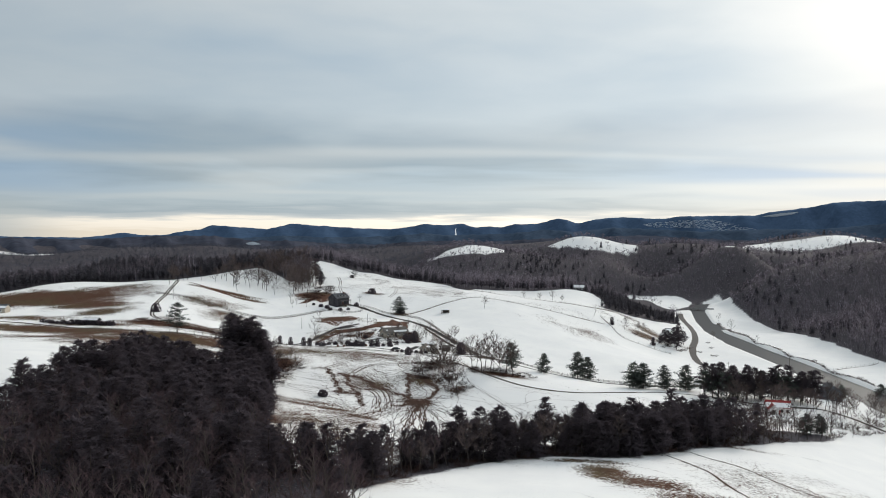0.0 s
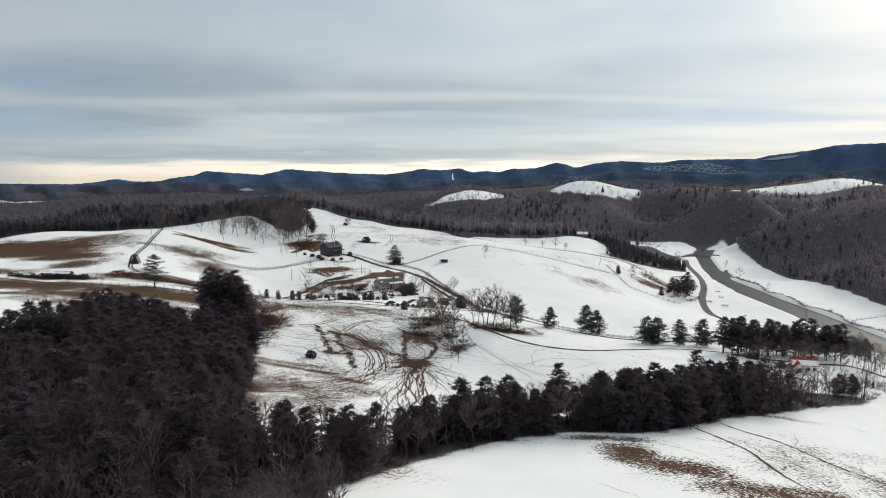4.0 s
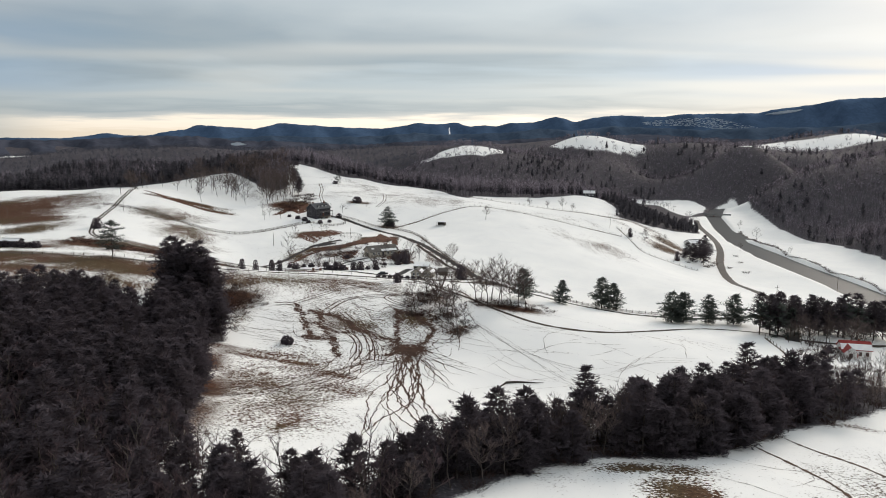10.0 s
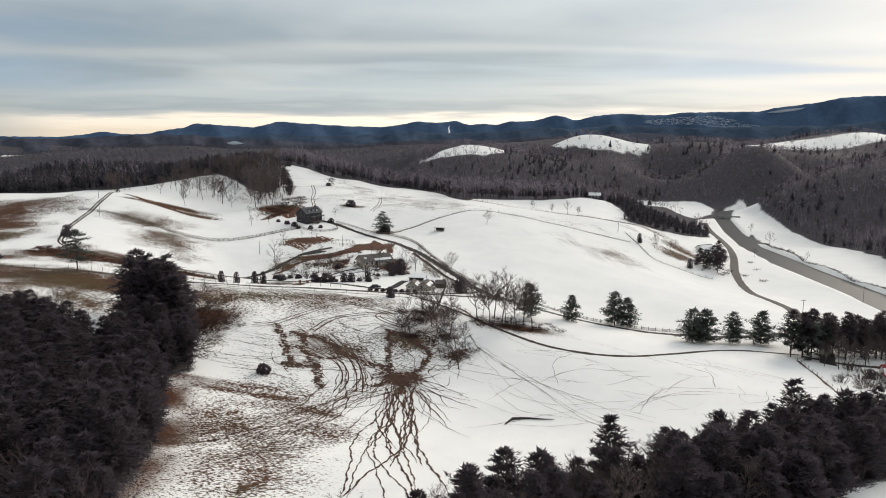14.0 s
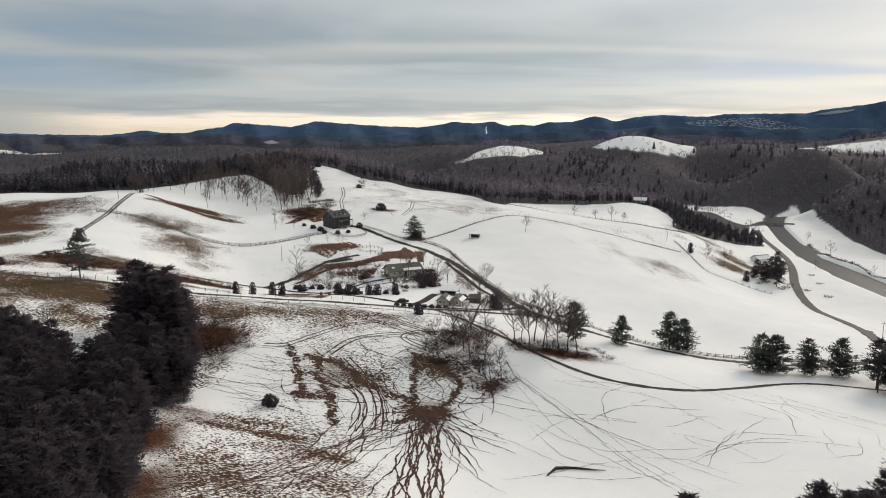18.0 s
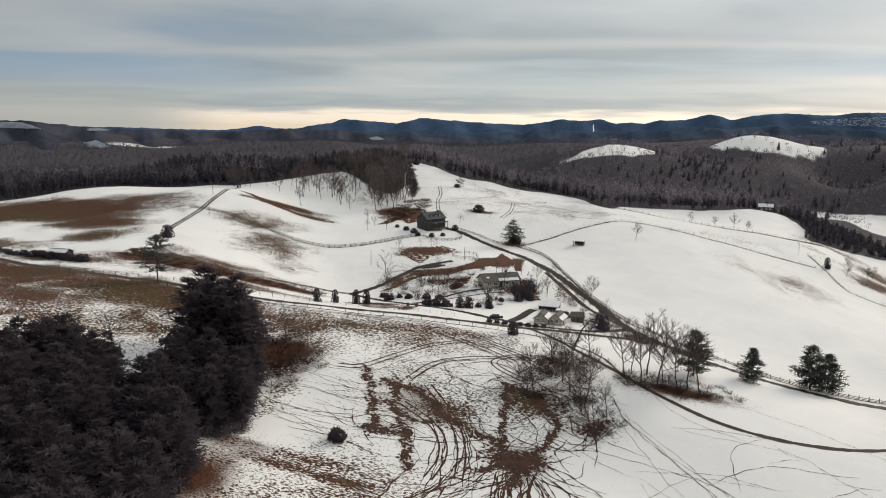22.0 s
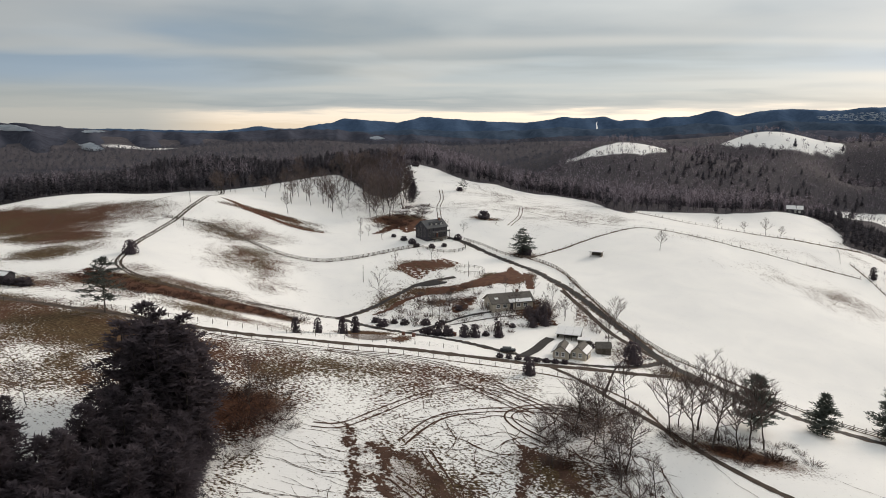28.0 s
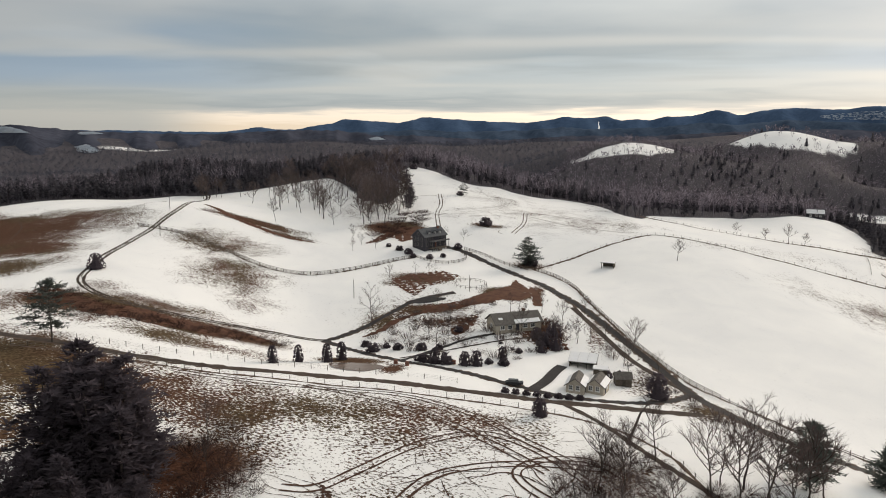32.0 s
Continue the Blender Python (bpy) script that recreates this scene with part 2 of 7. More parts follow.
WOODED_DALES = [(400, 560, 70, -59.4), (560, 560, 70, -37.6), (320, 440, 70, -26.4), (640, 720, 70, -12.3), (-120, 480, 110, -10.1), (400, 120, 70, -13.1), (200, 760, 70, -18.8),
              (120, 920, 70, -11.2), (0, 560, 70, -29.3), (240, 600, 70, -14.4), (320, 280, 70, -9.7), (40, 280, 70, -11.0), (-240, 920, 260, -6.6), (200, 440, 70, -9.2),
              (360, 200, 70, -8.4), (360, 400, 70, -9.3), (160, 160, 70, -3.7), (480, 880, 70, -4.7), (-280, 400, 70, -5.0), (80, 760, 70, -4.5), (-40, 520, 70, -11.5)]
RIVER = [(240, -420), (280, -300), (303, -200), (312, -120), (313, -78), (314, -34), (314, 30), (320, 127), (336, 200), (366, 307), (396, 378), (430, 396), (500, 420), (600, 470)]
MEADOW = [(345, -140), (344, -30), (352, 100), (362, 196), (392, 330)]


def along(points, x, y):
    """The distance from places to a broken line."""
    best = np.full(np.shape(x), 1e9)
    for (ax, ay), (bx, by) in zip(points[:-1], points[1:]):
        dx, dy = bx - ax, by - ay
        t = np.clip(((x - ax) * dx + (y - ay) * dy) / (dx * dx + dy * dy), 0, 1)
        best = np.minimum(best, np.hypot(x - ax - t * dx, y - ay - t * dy))
    return best


def wave(x, y, size, seed):
    """Smooth rolling variation between about -1 and 1."""
    a, b = x / size, y / size
    return (np.sin(a * 1.3 + b * 0.7 + seed) + np.sin(a * -0.6 + b * 1.7 + seed * 2.1) + np.sin(a * 2.3 - b * 1.1 + seed * 0.7) * 0.6
            + np.sin(a * 1.9 + b * 2.9 + seed * 1.3) * 0.4) / 3.0


def land(x, y):
    x, y = np.asarray(x, float), np.asarray(y, float)
    z = np.full(np.broadcast(x, y).shape, -12.0)
    for hx, hy, r, h in HOME_HILLS + PASTURE_HILLS + VALLEY_HOLLOWS:
        z = z + h * np.exp(-((x - hx) ** 2 + (y - hy) ** 2) / r ** 2)
    away = np.clip((np.hypot(x - 60, y + 60) - 380) / 500, 0, 1)
    z = z - 26 * away
    for hx, hy, r, h in FAR_HILLS + WOODED_HILLS + WOODED_DALES:
        z = z + h * np.exp(-((x - hx) ** 2 + (y - hy) ** 2) / r ** 2)
    rough = np.clip((np.hypot(x - 60, y + 60) - 420) / 500, 0, 1)
    z = z + rough * (9 * wave(x, y, 130, 1) + 5 * wave(x, y, 55, 4)) + 0.25 * wave(x, y, 9, 2)
    far = np.clip((np.hypot(x, y + 400) - 1700) / 2600, 0, 1)
    z = z + far * (20 + 30 * wave(x, y, 420, 3))
    return z


def height(x, y):
    """Ground level, with the river's bed let into the valley floor."""
    x, y = np.asarray(x, float), np.asarray(y, float)
    z = land(x, y)
    d = along(RIVER, x, y)
    flat_ = np.maximum(np.exp(-(d / 52) ** 2), np.exp(-(along(MEADOW, x, y) / 34) ** 4))
    z = z * (1 - flat_) + flat_ * np.minimum(z, -33.5 + 0.02 * d)
    bed = np.clip((np.interp(y, [60, 150], [12.5, 8.5]) - d) / 2.5, 0, 1)
    return z * (1 - bed) + bed * -37.5


def h(x, y):
    return float(height(x, y))


def spread(lo, hi, a, b, step, grow):
    """Grid lines: even between a and b, ever wider towards lo and hi."""
    lines = list(np.arange(a, b + 0.1, step))
    s = step
    while lines[-1] < hi:
        s *= grow
        lines.append(lines[-1] + s)
    s = step
    while lines[0] > lo:
        s *= grow
        lines.insert(0, lines[0] - s)
    return np.array(lines)


def mesh_from(name, verts, faces, mats, smooth=False, index=None):
    me = bpy.data.meshes.new(name)
    me.from_pydata([tuple(v) for v in np.asarray(verts).tolist()] if len(verts) else [], [], [tuple(f) for f in faces])
    for m in (mats if isinstance(mats, (list, tuple)) else [mats]):
        me.materials.append(m)
    if index is not None:
        me.polygons.foreach_set("material_index", np.asarray(index, dtype=np.int32))
    if smooth:
        me.polygons.foreach_set("use_smooth", np.ones(len(me.polygons), dtype=bool))
    me.update()
    return me


def part(name, bm, mat, parent, label=""):
    """One mesh object from a bmesh or a mesh, under a thing or a part."""
    if isinstance(bm, bmesh.types.BMesh):
        me = bpy.data.meshes.new(name)
        bm.to_mesh(me)
        bm.free()
        me.materials.append(mat)
    else:
        me = bm
    ob = new(name, me)
    ob.parent = parent
    if label:
        ob["label"] = label
    return ob


# ---- ground ----
def inside(poly, x, y):
    x, y = np.asarray(x, float), np.asarray(y, float)
    hit = np.zeros(np.broadcast(x, y).shape, bool)
    for (ax, ay), (bx, by) in zip(poly, poly[1:] + poly[:1]):
        if ay != by:
            hit ^= ((ay > y) != (by > y)) & (x < (bx - ax) * (y - ay) / (by - ay) + ax)
    return hit


# open land: the farm's fields, the valley field, clearings on the far hills
FIELDS = [(-420, -200), (-280, -70), (-226, -12), (-200, 30), (-178, 58), (-166, 74), (-146, 70), (-128, 82), (-106, 106), (-88, 120), (-74, 104), (-62, 88), (-52, 74), (-38, 66), (-34, 84), (-42, 114), (-50, 150), (-46, 172), (-30, 163),
          (-15, 144), (0, 136), (14, 146), (28, 136), (43, 133), (55, 143), (75, 131), (86, 104), (98, 88), (104, 108), (130, 127), (150, 136), (177, 139), (190, 146), (212, 152), (217, 115), (212, 84), (207, 73), (232, 85), (266, 110), (300, 158), (318, 240), (332, 285),
          (366, 307), (394, 382), (440, 432), (436, 424), (384, 196), (382, 108), (369, -28), (372, -60), (380, -160), (420, -420), (300, -900), (-420, -900)]
VALLEY_FIELD = [(310, 446), (340, 433), (378, 407), (386, 384), (362, 330), (334, 290), (326, 305), (322, 340), (322, 385)]
CLEARINGS = [(-560, 760, 45, 16), (-420, 520, 34, 9), (-980, 1250, 110, 40), (-260, 900, 60, 14), (-330, 430, 20, 6)]
OPEN_SLOPES = [[(44, 574), (70, 560), (93, 566), (128, 580), (152, 576), (168, 560), (158, 516), (128, 498), (92, 503), (67, 514)],
               [(232, 662), (246, 672), (276, 674), (307, 668), (340, 668), (371, 678), (392, 668), (384, 640), (361, 618), (316, 598), (258, 627)],
               [(575, 790), (600, 832), (641, 832), (693, 826), (740, 812), (816, 818), (920, 800), (890, 716), (762, 699), (710, 706), (681, 727), (666, 751), (627, 770)],
               [(464, 594), (484, 562), (512, 558), (508, 536), (484, 510), (469, 510), (473, 532)]]
BARE_SLOPES = [(-190, -50, 46, 30, 1.2), (-150, -60, 26, 22, 0.8), (-120, -95, 18, 16, 0.6), (-95, -170, 62, 16, 0.85), (-40, -184, 40, 14, 0.88), (-80, -192, 40, 10, 0.6), (-10, -182, 38, 15, 0.78), (6, -194, 30, 14, 0.66), (30, -196, 22, 14, 0.58),
               (5, -202, 15, 11, 0.5), (12, -222, 5, 12, 0.7), (18, -262, 6, 9, 0.5), (26, -286, 6, 17, 0.6), (27, -312, 8, 20, 0.55), (36, -270, 28, 34, 0.66), (24, -250, 10, 2.6, 0.85), (36, -250, 9, 2.6, 0.9), (48, -257, 9, 3.2, 0.85), (26, -246, 16, 4, 0.75),
               (122, -342, 7, 10, 0.85), (132, -350, 12, 7, 0.85), (146, -362, 20, 9, 0.8), (120, -330, 12, 3, 0.8), (170, -345, 34, 28, 0.55), (60, -362, 20, 14, 0.6)]
BARE_BANKS = [(-78, -36, 24, 18, 0.74), (-58, -66, 20, 22, 0.72), (-42, -86, 16, 12, 0.62), (-60, -178, 70, 15, 0.9), (5, -178, 60, 14, 0.74), (40, -172, 30, 12, 0.74), (-140, -78, 24, 20, 0.95), (-122, -106, 14, 14, 0.9), (-75, -131, 26, 7, 0.95), (-50, -128, 20, 5, 1.0), (158, -14, 26, 16, 0.5), (176, -22, 20, 30, 0.56), (40, 70, 60, 44, 0.5), (20, 110, 40, 24, 0.48), (-108, -142, 28, 9, 0.85), (-115, -168, 55, 14, 1.0), (-85, -200, 40, 14, 0.85), (-150, -128, 30, 12, 0.8), (38, -298, 20, 24, 0.68), (50, -216, 14, 12, 0.66), (72, -206, 14, 8, 0.7), (-35, -205, 20, 14, 0.72), (-62, -215, 40, 20, 0.7), (50, -264, 20, 16, 0.48), (50, -246, 22, 5, 0.45), (24, -241, 18, 3, 0.3), (-60, -140, 60, 10, 0.6), (14, -78, 24, 22, 0.55), (30, -100, 26, 14, 0.45),
              (-80, -1, 26, 5, 0.95), (-86, -34, 18, 12, 0.70), (-62, -9, 18, 4, 0.8), (-60, -125, 30, 9, 1.0), (-40, -112, 30, 9, 0.62), (-32, -120, 22, 6, 1.0), (-30, -140, 30, 8, 0.8),
              (9, -42, 13, 7, 1.0), (-1, -50, 6, 4, 0.8), (40, -56, 7, 9, 1.1), (47, -60, 5, 8, 1.0), (4, -85, 9, 9, 0.85), (17, -76, 13, 5, 1.0), (24, -88, 14, 6, 0.75), (53, -52, 2.5, 12, 1.0), (56, -92, 8, 12, 0.85),
              (228, 26, 15, 12, 0.85), (240, 50, 14, 18, 0.85), (222, 74, 22, 9, 0.62), (206, 50, 9, 12, 0.55), (-160, -30, 40, 30, 0.9), (150, 30, 44, 10, 0.5), (103, -188, 17, 4, 0.6), (78, -182, 15, 11, 0.62), (-20, 22, 14, 12, 1.1), (-40, 60, 20, 40, 0.55), (22, 34, 9, 3.5, 0.9), (18, -186, 26, 10, 0.55),
              (54, -208, 30, 24, 0.56), (70, 60, 40, 26, 0.5), (8, -130, 10, 5, 1.1), (22, -137, 3, 7, 1.0), (88, -125, 9, 16, 0.7), (100, -140, 8, 9, 0.75), (74, -88, 3, 20, 0.8), (47, -8, 8, 5, 0.9), (172, -292, 30, 3, 0.6), (85, -332, 26, 12, 0.4)]
BARE_GRASS = BARE_SLOPES + BARE_BANKS
MUD_LINES = [([(27, -203), (32, -213), (37, -228)], 1.7), ([(35, -229), (43, -227)], 2.8), ([(36, -205), (39, -217), (44, -227), (47, -240)], 1.7),
             ([(33, -207), (44, -209), (50, -217), (57, -221), (63, -224), (67, -228)], 2.2), ([(64, -229), (68, -230.5), (73, -228)], 4.4), ([(69, -230), (69, -237)], 2.4),
             ([(65, -224), (64, -211), (63, -200)], 1.5), ([(63, -200), (68, -201), (73, -207), (77, -213)], 2.0), ([(77, -213), (74, -223), (71, -228)], 1.7),
             ([(83, -214), (88, -209)], 2.6), ([(60, -236), (66, -231)], 1.4), ([(36, -216), (43, -222), (50, -220)], 1.3)]
MUD_PATCHES = [(-62, -114, 14, 3.5, 0.55), (-43, -126, 15, 5, 0.5), (-30, -119, 12, 4, 0.55), (-62, -128, 16, 4.5, 0.5), (-80, -112, 8, 6, 0.45), (-20, -124, 8, 5, 0.42), (2, -207, 12, 11, 0.72), (13, -262, 6, 14, 0.62), (21, -286, 6, 13, 0.62), (26, -310, 6, 15, 0.55), (68, -229, 6, 4.5, 0.7), (75, -186, 8, 13, 0.42), (107, -189, 13, 4, 0.6), (8, -246, 12, 3, 0.6),
               (-60, -127, 34, 5, 0.4), (40, -216, 7, 9, 0.4), (85, -212, 6, 5, 0.5)]


# planted stands and the field hedge
STAND = [(-35, -302), (-34, -258), (-36, -240), (-28, -240), (-18, -242), (-9, -244), (0, -248), (7, -256), (13, -266), (19, -280), (23, -294), (26, -309), (27, -328), (31, -345), (42, -372), (32, -400), (-14, -404), (-32, -350)]
CLUMP = [(-6, -246), (4, -249), (12, -246), (13, -240), (9, -226), (1, -212), (-9, -205), (-16, -206), (-14, -216), (-9, -228)]
WEST_WOOD = [(14, -352), (40, -366), (64, -384), (70, -432), (10, -446), (-16, -410)]
HEDGE = [(40, -372), (62, -377), (72, -360), (85, -343), (97, -331), (114, -323), (130, -323), (146, -311), (168, -294), (184, -284), (204, -267), (227, -251), (236, -238), (214, -246), (196, -252), (165, -272), (142, -285), (118, -300),
         (96, -316), (80, -324), (66, -340), (50, -356)]


def bare_amount(x, y):
    v = np.zeros(np.shape(x))
    for bx, by, rx, ry, s in BARE_GRASS:
        v = np.maximum(v, s * np.exp(-(((x - bx) / rx) ** 2 + ((y - by) / ry) ** 2) ** 1.1 * 0.55))
    return v


def mud_amount(x, y):
    v = np.zeros(np.shape(x))
    for pts, w in MUD_LINES:
        v = np.maximum(v, np.clip(1.0 - along(pts, x, y) / (w * 0.8 + 0.6), 0, 0.36))
    for bx, by, rx, ry, s in MUD_PATCHES:
        v = np.maximum(v, s * np.exp(-(((x - bx) / rx) ** 2 + ((y - by) / ry) ** 2) ** 1.3 * 0.7))
    return v


def clear_amount(x, y):
    v = np.zeros(np.shape(x))
    for bx, by, rx, ry in CLEARINGS:
        v = np.maximum(v, np.exp(-(((x - bx) / rx) ** 2 + ((y - by) / ry) ** 2) ** 2))
    v = v * np.clip(1.0 + 0.7 * wave(x, y, 17, 3), 0.3, 1.2)
    for slope_ in OPEN_SLOPES:
        v = np.maximum(v, inside(slope_, x + 5 * wave(x, y, 7, 1), y + 7 * wave(x, y, 9, 6)) * np.clip(1.2 + 0.5 * wave(x, y, 13, 2), 0.75, 1.6))
    return v


def wooded(x, y):
    return ~inside(FIELDS, x, y) & ~inside(VALLEY_FIELD, x, y)


gx, gy = spread(-5000, 5000, -250, 400, 2.6, 1.05), spread(-1200, 5000, -440, 300, 2.6, 1.035)
X, Y = np.meshgrid(gx, gy)
Z = height(X, Y)
nx, ny = len(gx), len(gy)


def gz(x, y):
    """The level of the ground sheet itself."""
    x, y = np.asarray(x, float), np.asarray(y, float)
    i = np.clip(np.searchsorted(gx, x) - 1, 0, nx - 2)
    j = np.clip(np.searchsorted(gy, y) - 1, 0, ny - 2)
    u, v = (x - gx[i]) / (gx[i + 1] - gx[i]), (y - gy[j]) / (gy[j + 1] - gy[j])
    return (Z[j, i] * (1 - u) + Z[j, i + 1] * u) * (1 - v) + (Z[j + 1, i] * (1 - u) + Z[j + 1, i + 1] * u) * v


def fast_mesh(name, verts, faces, mats, smooth=False, index=None):
    """A mesh from arrays, all faces with the same number of corners."""
    verts, faces = np.asarray(verts, np.float32), np.asarray(faces, np.int32)
    me = bpy.data.meshes.new(name)
    k = faces.shape[1]
    me.vertices.add(len(verts))
    me.vertices.foreach_set("co", verts.ravel())
    me.loops.add(faces.size)
    me.loops.foreach_set("vertex_index", faces.ravel())
    me.polygons.add(len(faces))
    me.polygons.foreach_set("loop_start", np.arange(0, faces.size, k, dtype=np.int32))
    me.polygons.foreach_set("loop_total", np.full(len(faces), k, dtype=np.int32))
    for m in (mats if isinstance(mats, (list, tuple)) else [mats]):
        me.materials.append(m)
    if index is not None:
        me.polygons.foreach_set("material_index", np.asarray(index, dtype=np.int32))
    me.polygons.foreach_set("use_smooth", np.full(len(faces), smooth, dtype=bool))
    me.update(calc_edges=True)
    me.validate()
    return me


ii, jj = np.meshgrid(np.arange(nx - 1), np.arange(ny - 1))
corner = (jj * nx + ii).ravel()
quads = np.stack([corner, corner + 1, corner + nx + 1, corner + nx], 1)

# snow over winter grass: cover breaks up where the grass stands bare, trodden mud, leaf litter under the woods
SNOWY, gn, gl, gb = material("snow_over_winter_grass", 0.8)
gb.inputs["Specular IOR Level"].default_value = 0.02


def attr_node(name):
    n = gn.new("ShaderNodeAttribute")
    n.attribute_name = name
    return n.outputs["Fac"]


stretch = gn.new("ShaderNodeMapping")
stretch.inputs["Scale"].default_value, stretch.inputs["Rotation"].default_value = (0.72, 1.2, 1.0), (0, 0, radians(-24))
gl.new(gn.new("ShaderNodeNewGeometry").outputs["Position"], stretch.inputs[0])
tufts = gn.new("ShaderNodeTexNoise")
tufts.inputs["Scale"].default_value, tufts.inputs["Detail"].default_value, tufts.inputs["Roughness"].default_value = 1.9, 4.0, 0.66
gl.new(stretch.outputs[0], tufts.inputs["Vector"])
drift, speck = noise_node(SNOWY, 0.06, 4, 0.6, 0.6), noise_node(SNOWY, 1.7, 3, 0.6)
cover_ = math_node(SNOWY, "ADD", math_node(SNOWY, "MULTIPLY", tufts.outputs["Fac"], 0.75), math_node(SNOWY, "MULTIPLY", drift.outputs["Fac"], 0.35))
need = math_node(SNOWY, "ADD", math_node(SNOWY, "MULTIPLY", attr_node("bare"), 0.44), 0.295)
gap = math_node(SNOWY, "MULTIPLY", math_node(SNOWY, "SUBTRACT", need, cover_), 30.0)
gap = math_node(SNOWY, "MINIMUM", math_node(SNOWY, "MAXIMUM", math_node(SNOWY, "ADD", gap, 0.3), 0.0), 1.0)
mudfac = math_node(SNOWY, "MULTIPLY", math_node(SNOWY, "ADD", attr_node("mud"), math_node(SNOWY, "MULTIPLY", math_node(SNOWY, "SUBTRACT", tufts.outputs["Fac"], 0.5), 1.6)), 3.0)
mudfac = math_node(SNOWY, "MULTIPLY", math_node(SNOWY, "MINIMUM", math_node(SNOWY, "MAXIMUM", math_node(SNOWY, "SUBTRACT", mudfac, 0.7), 0.0), 1.0), 1.0)


def mix_colour(fac, a, b):
    n = gn.new("ShaderNodeMixRGB")
    gl.new(fac, n.inputs[0])
    for i, v in ((1, a), (2, b)):
        if isinstance(v, tuple):
            n.inputs[i].default_value = (*v, 1)
        else:
            gl.new(v, n.inputs[i])
    return n.outputs[0]


snow_c = ramp_node(SNOWY, drift.outputs["Fac"], (0.3, (0.79, 0.785, 0.775)), (0.7, (0.86, 0.85, 0.825)))
olive_c = ramp_node(SNOWY, speck.outputs["Fac"], (0.3, (0.032, 0.021, 0.013)), (0.5, (0.078, 0.052, 0.030)), (0.72, (0.15, 0.108, 0.062)))
russet_c = ramp_node(SNOWY, speck.outputs["Fac"], (0.3, (0.034, 0.016, 0.011)), (0.5, (0.085, 0.042, 0.027)), (0.72, (0.14, 0.085, 0.055)))
patchy = noise_node(SNOWY, 0.03, 3, 0.6, 0.4)
grass_c = mix_colour(ramp_node(SNOWY, patchy.outputs["Fac"], (0.42, (0, 0, 0)), (0.56, (1, 1, 1))), olive_c, russet_c)
mud_c = ramp_node(SNOWY, speck.outputs["Fac"], (0.3, (0.040, 0.019, 0.013)), (0.7, (0.125, 0.058, 0.036)))
litter_c = ramp_node(SNOWY, speck.outputs["Fac"], (0.35, (0.046, 0.041, 0.046)), (0.58, (0.085, 0.077, 0.086)), (0.66, (0.16, 0.14, 0.145)), (0.72, (0.50, 0.50, 0.51)))
open_c = mix_colour(mudfac, mix_colour(gap, snow_c, grass_c), mud_c)
woodfac = math_node(SNOWY, "ADD", math_node(SNOWY, "MULTIPLY", math_node(SNOWY, "ADD", math_node(SNOWY, "SUBTRACT", attr_node("wood"), 0.5), math_node(SNOWY, "MULTIPLY", math_node(SNOWY, "SUBTRACT", tufts.outputs["Fac"], 0.5), 1.1)), 5.0), 0.5)
woodfac = math_node(SNOWY, "MINIMUM", math_node(SNOWY, "MAXIMUM", woodfac, 0.0), 1.0)
gl.new(mix_colour(woodfac, open_c, litter_c), gb.inputs["Base Color"])
bump(SNOWY, gb, tufts.outputs["Fac"], 0.35, 0.12)

me = fast_mesh("ground", np.stack([X.ravel(), Y.ravel(), Z.ravel()], 1), quads, SNOWY, True)
wood_v = wooded(X, Y).astype(float) * (1 - np.clip(clear_amount(X, Y) * 1.4, 0, 1))
for stand_ in (STAND, CLUMP, WEST_WOOD, HEDGE):
    wood_v = np.maximum(wood_v, inside(stand_, X, Y))
for _ in range(2):
    wood_v[1:-1, 1:-1] = (wood_v[1:-1, 1:-1] * 2 + wood_v[:-2, 1:-1] + wood_v[2:, 1:-1] + wood_v[1:-1, :-2] + wood_v[1:-1, 2:]) / 6
for name_, values_ in (("bare", bare_amount(X, Y)), ("mud", mud_amount(X, Y)), ("wood", wood_v)):
    me.attributes.new(name_, "FLOAT", "POINT").data.foreach_set("value", values_.ravel().astype(np.float32))
ground = tagged(new("ground", me), "snow-covered rolling pasture with brown bare patches", "ground", kind="structure")


# ---- water ----
WATER, wan, wal, wab = material("grey_river_water", 0.32)
wab.inputs["Base Color"].default_value = (0.105, 0.105, 0.105, 1)
wab.inputs["IOR"].default_value = 1.15
wab.inputs["Specular IOR Level"].default_value = 0.025
ripple = noise_node(WATER, 0.5, 3, 0.6, 0.4)
bump(WATER, wab, ripple.outputs["Fac"], 0.02, 0.03)


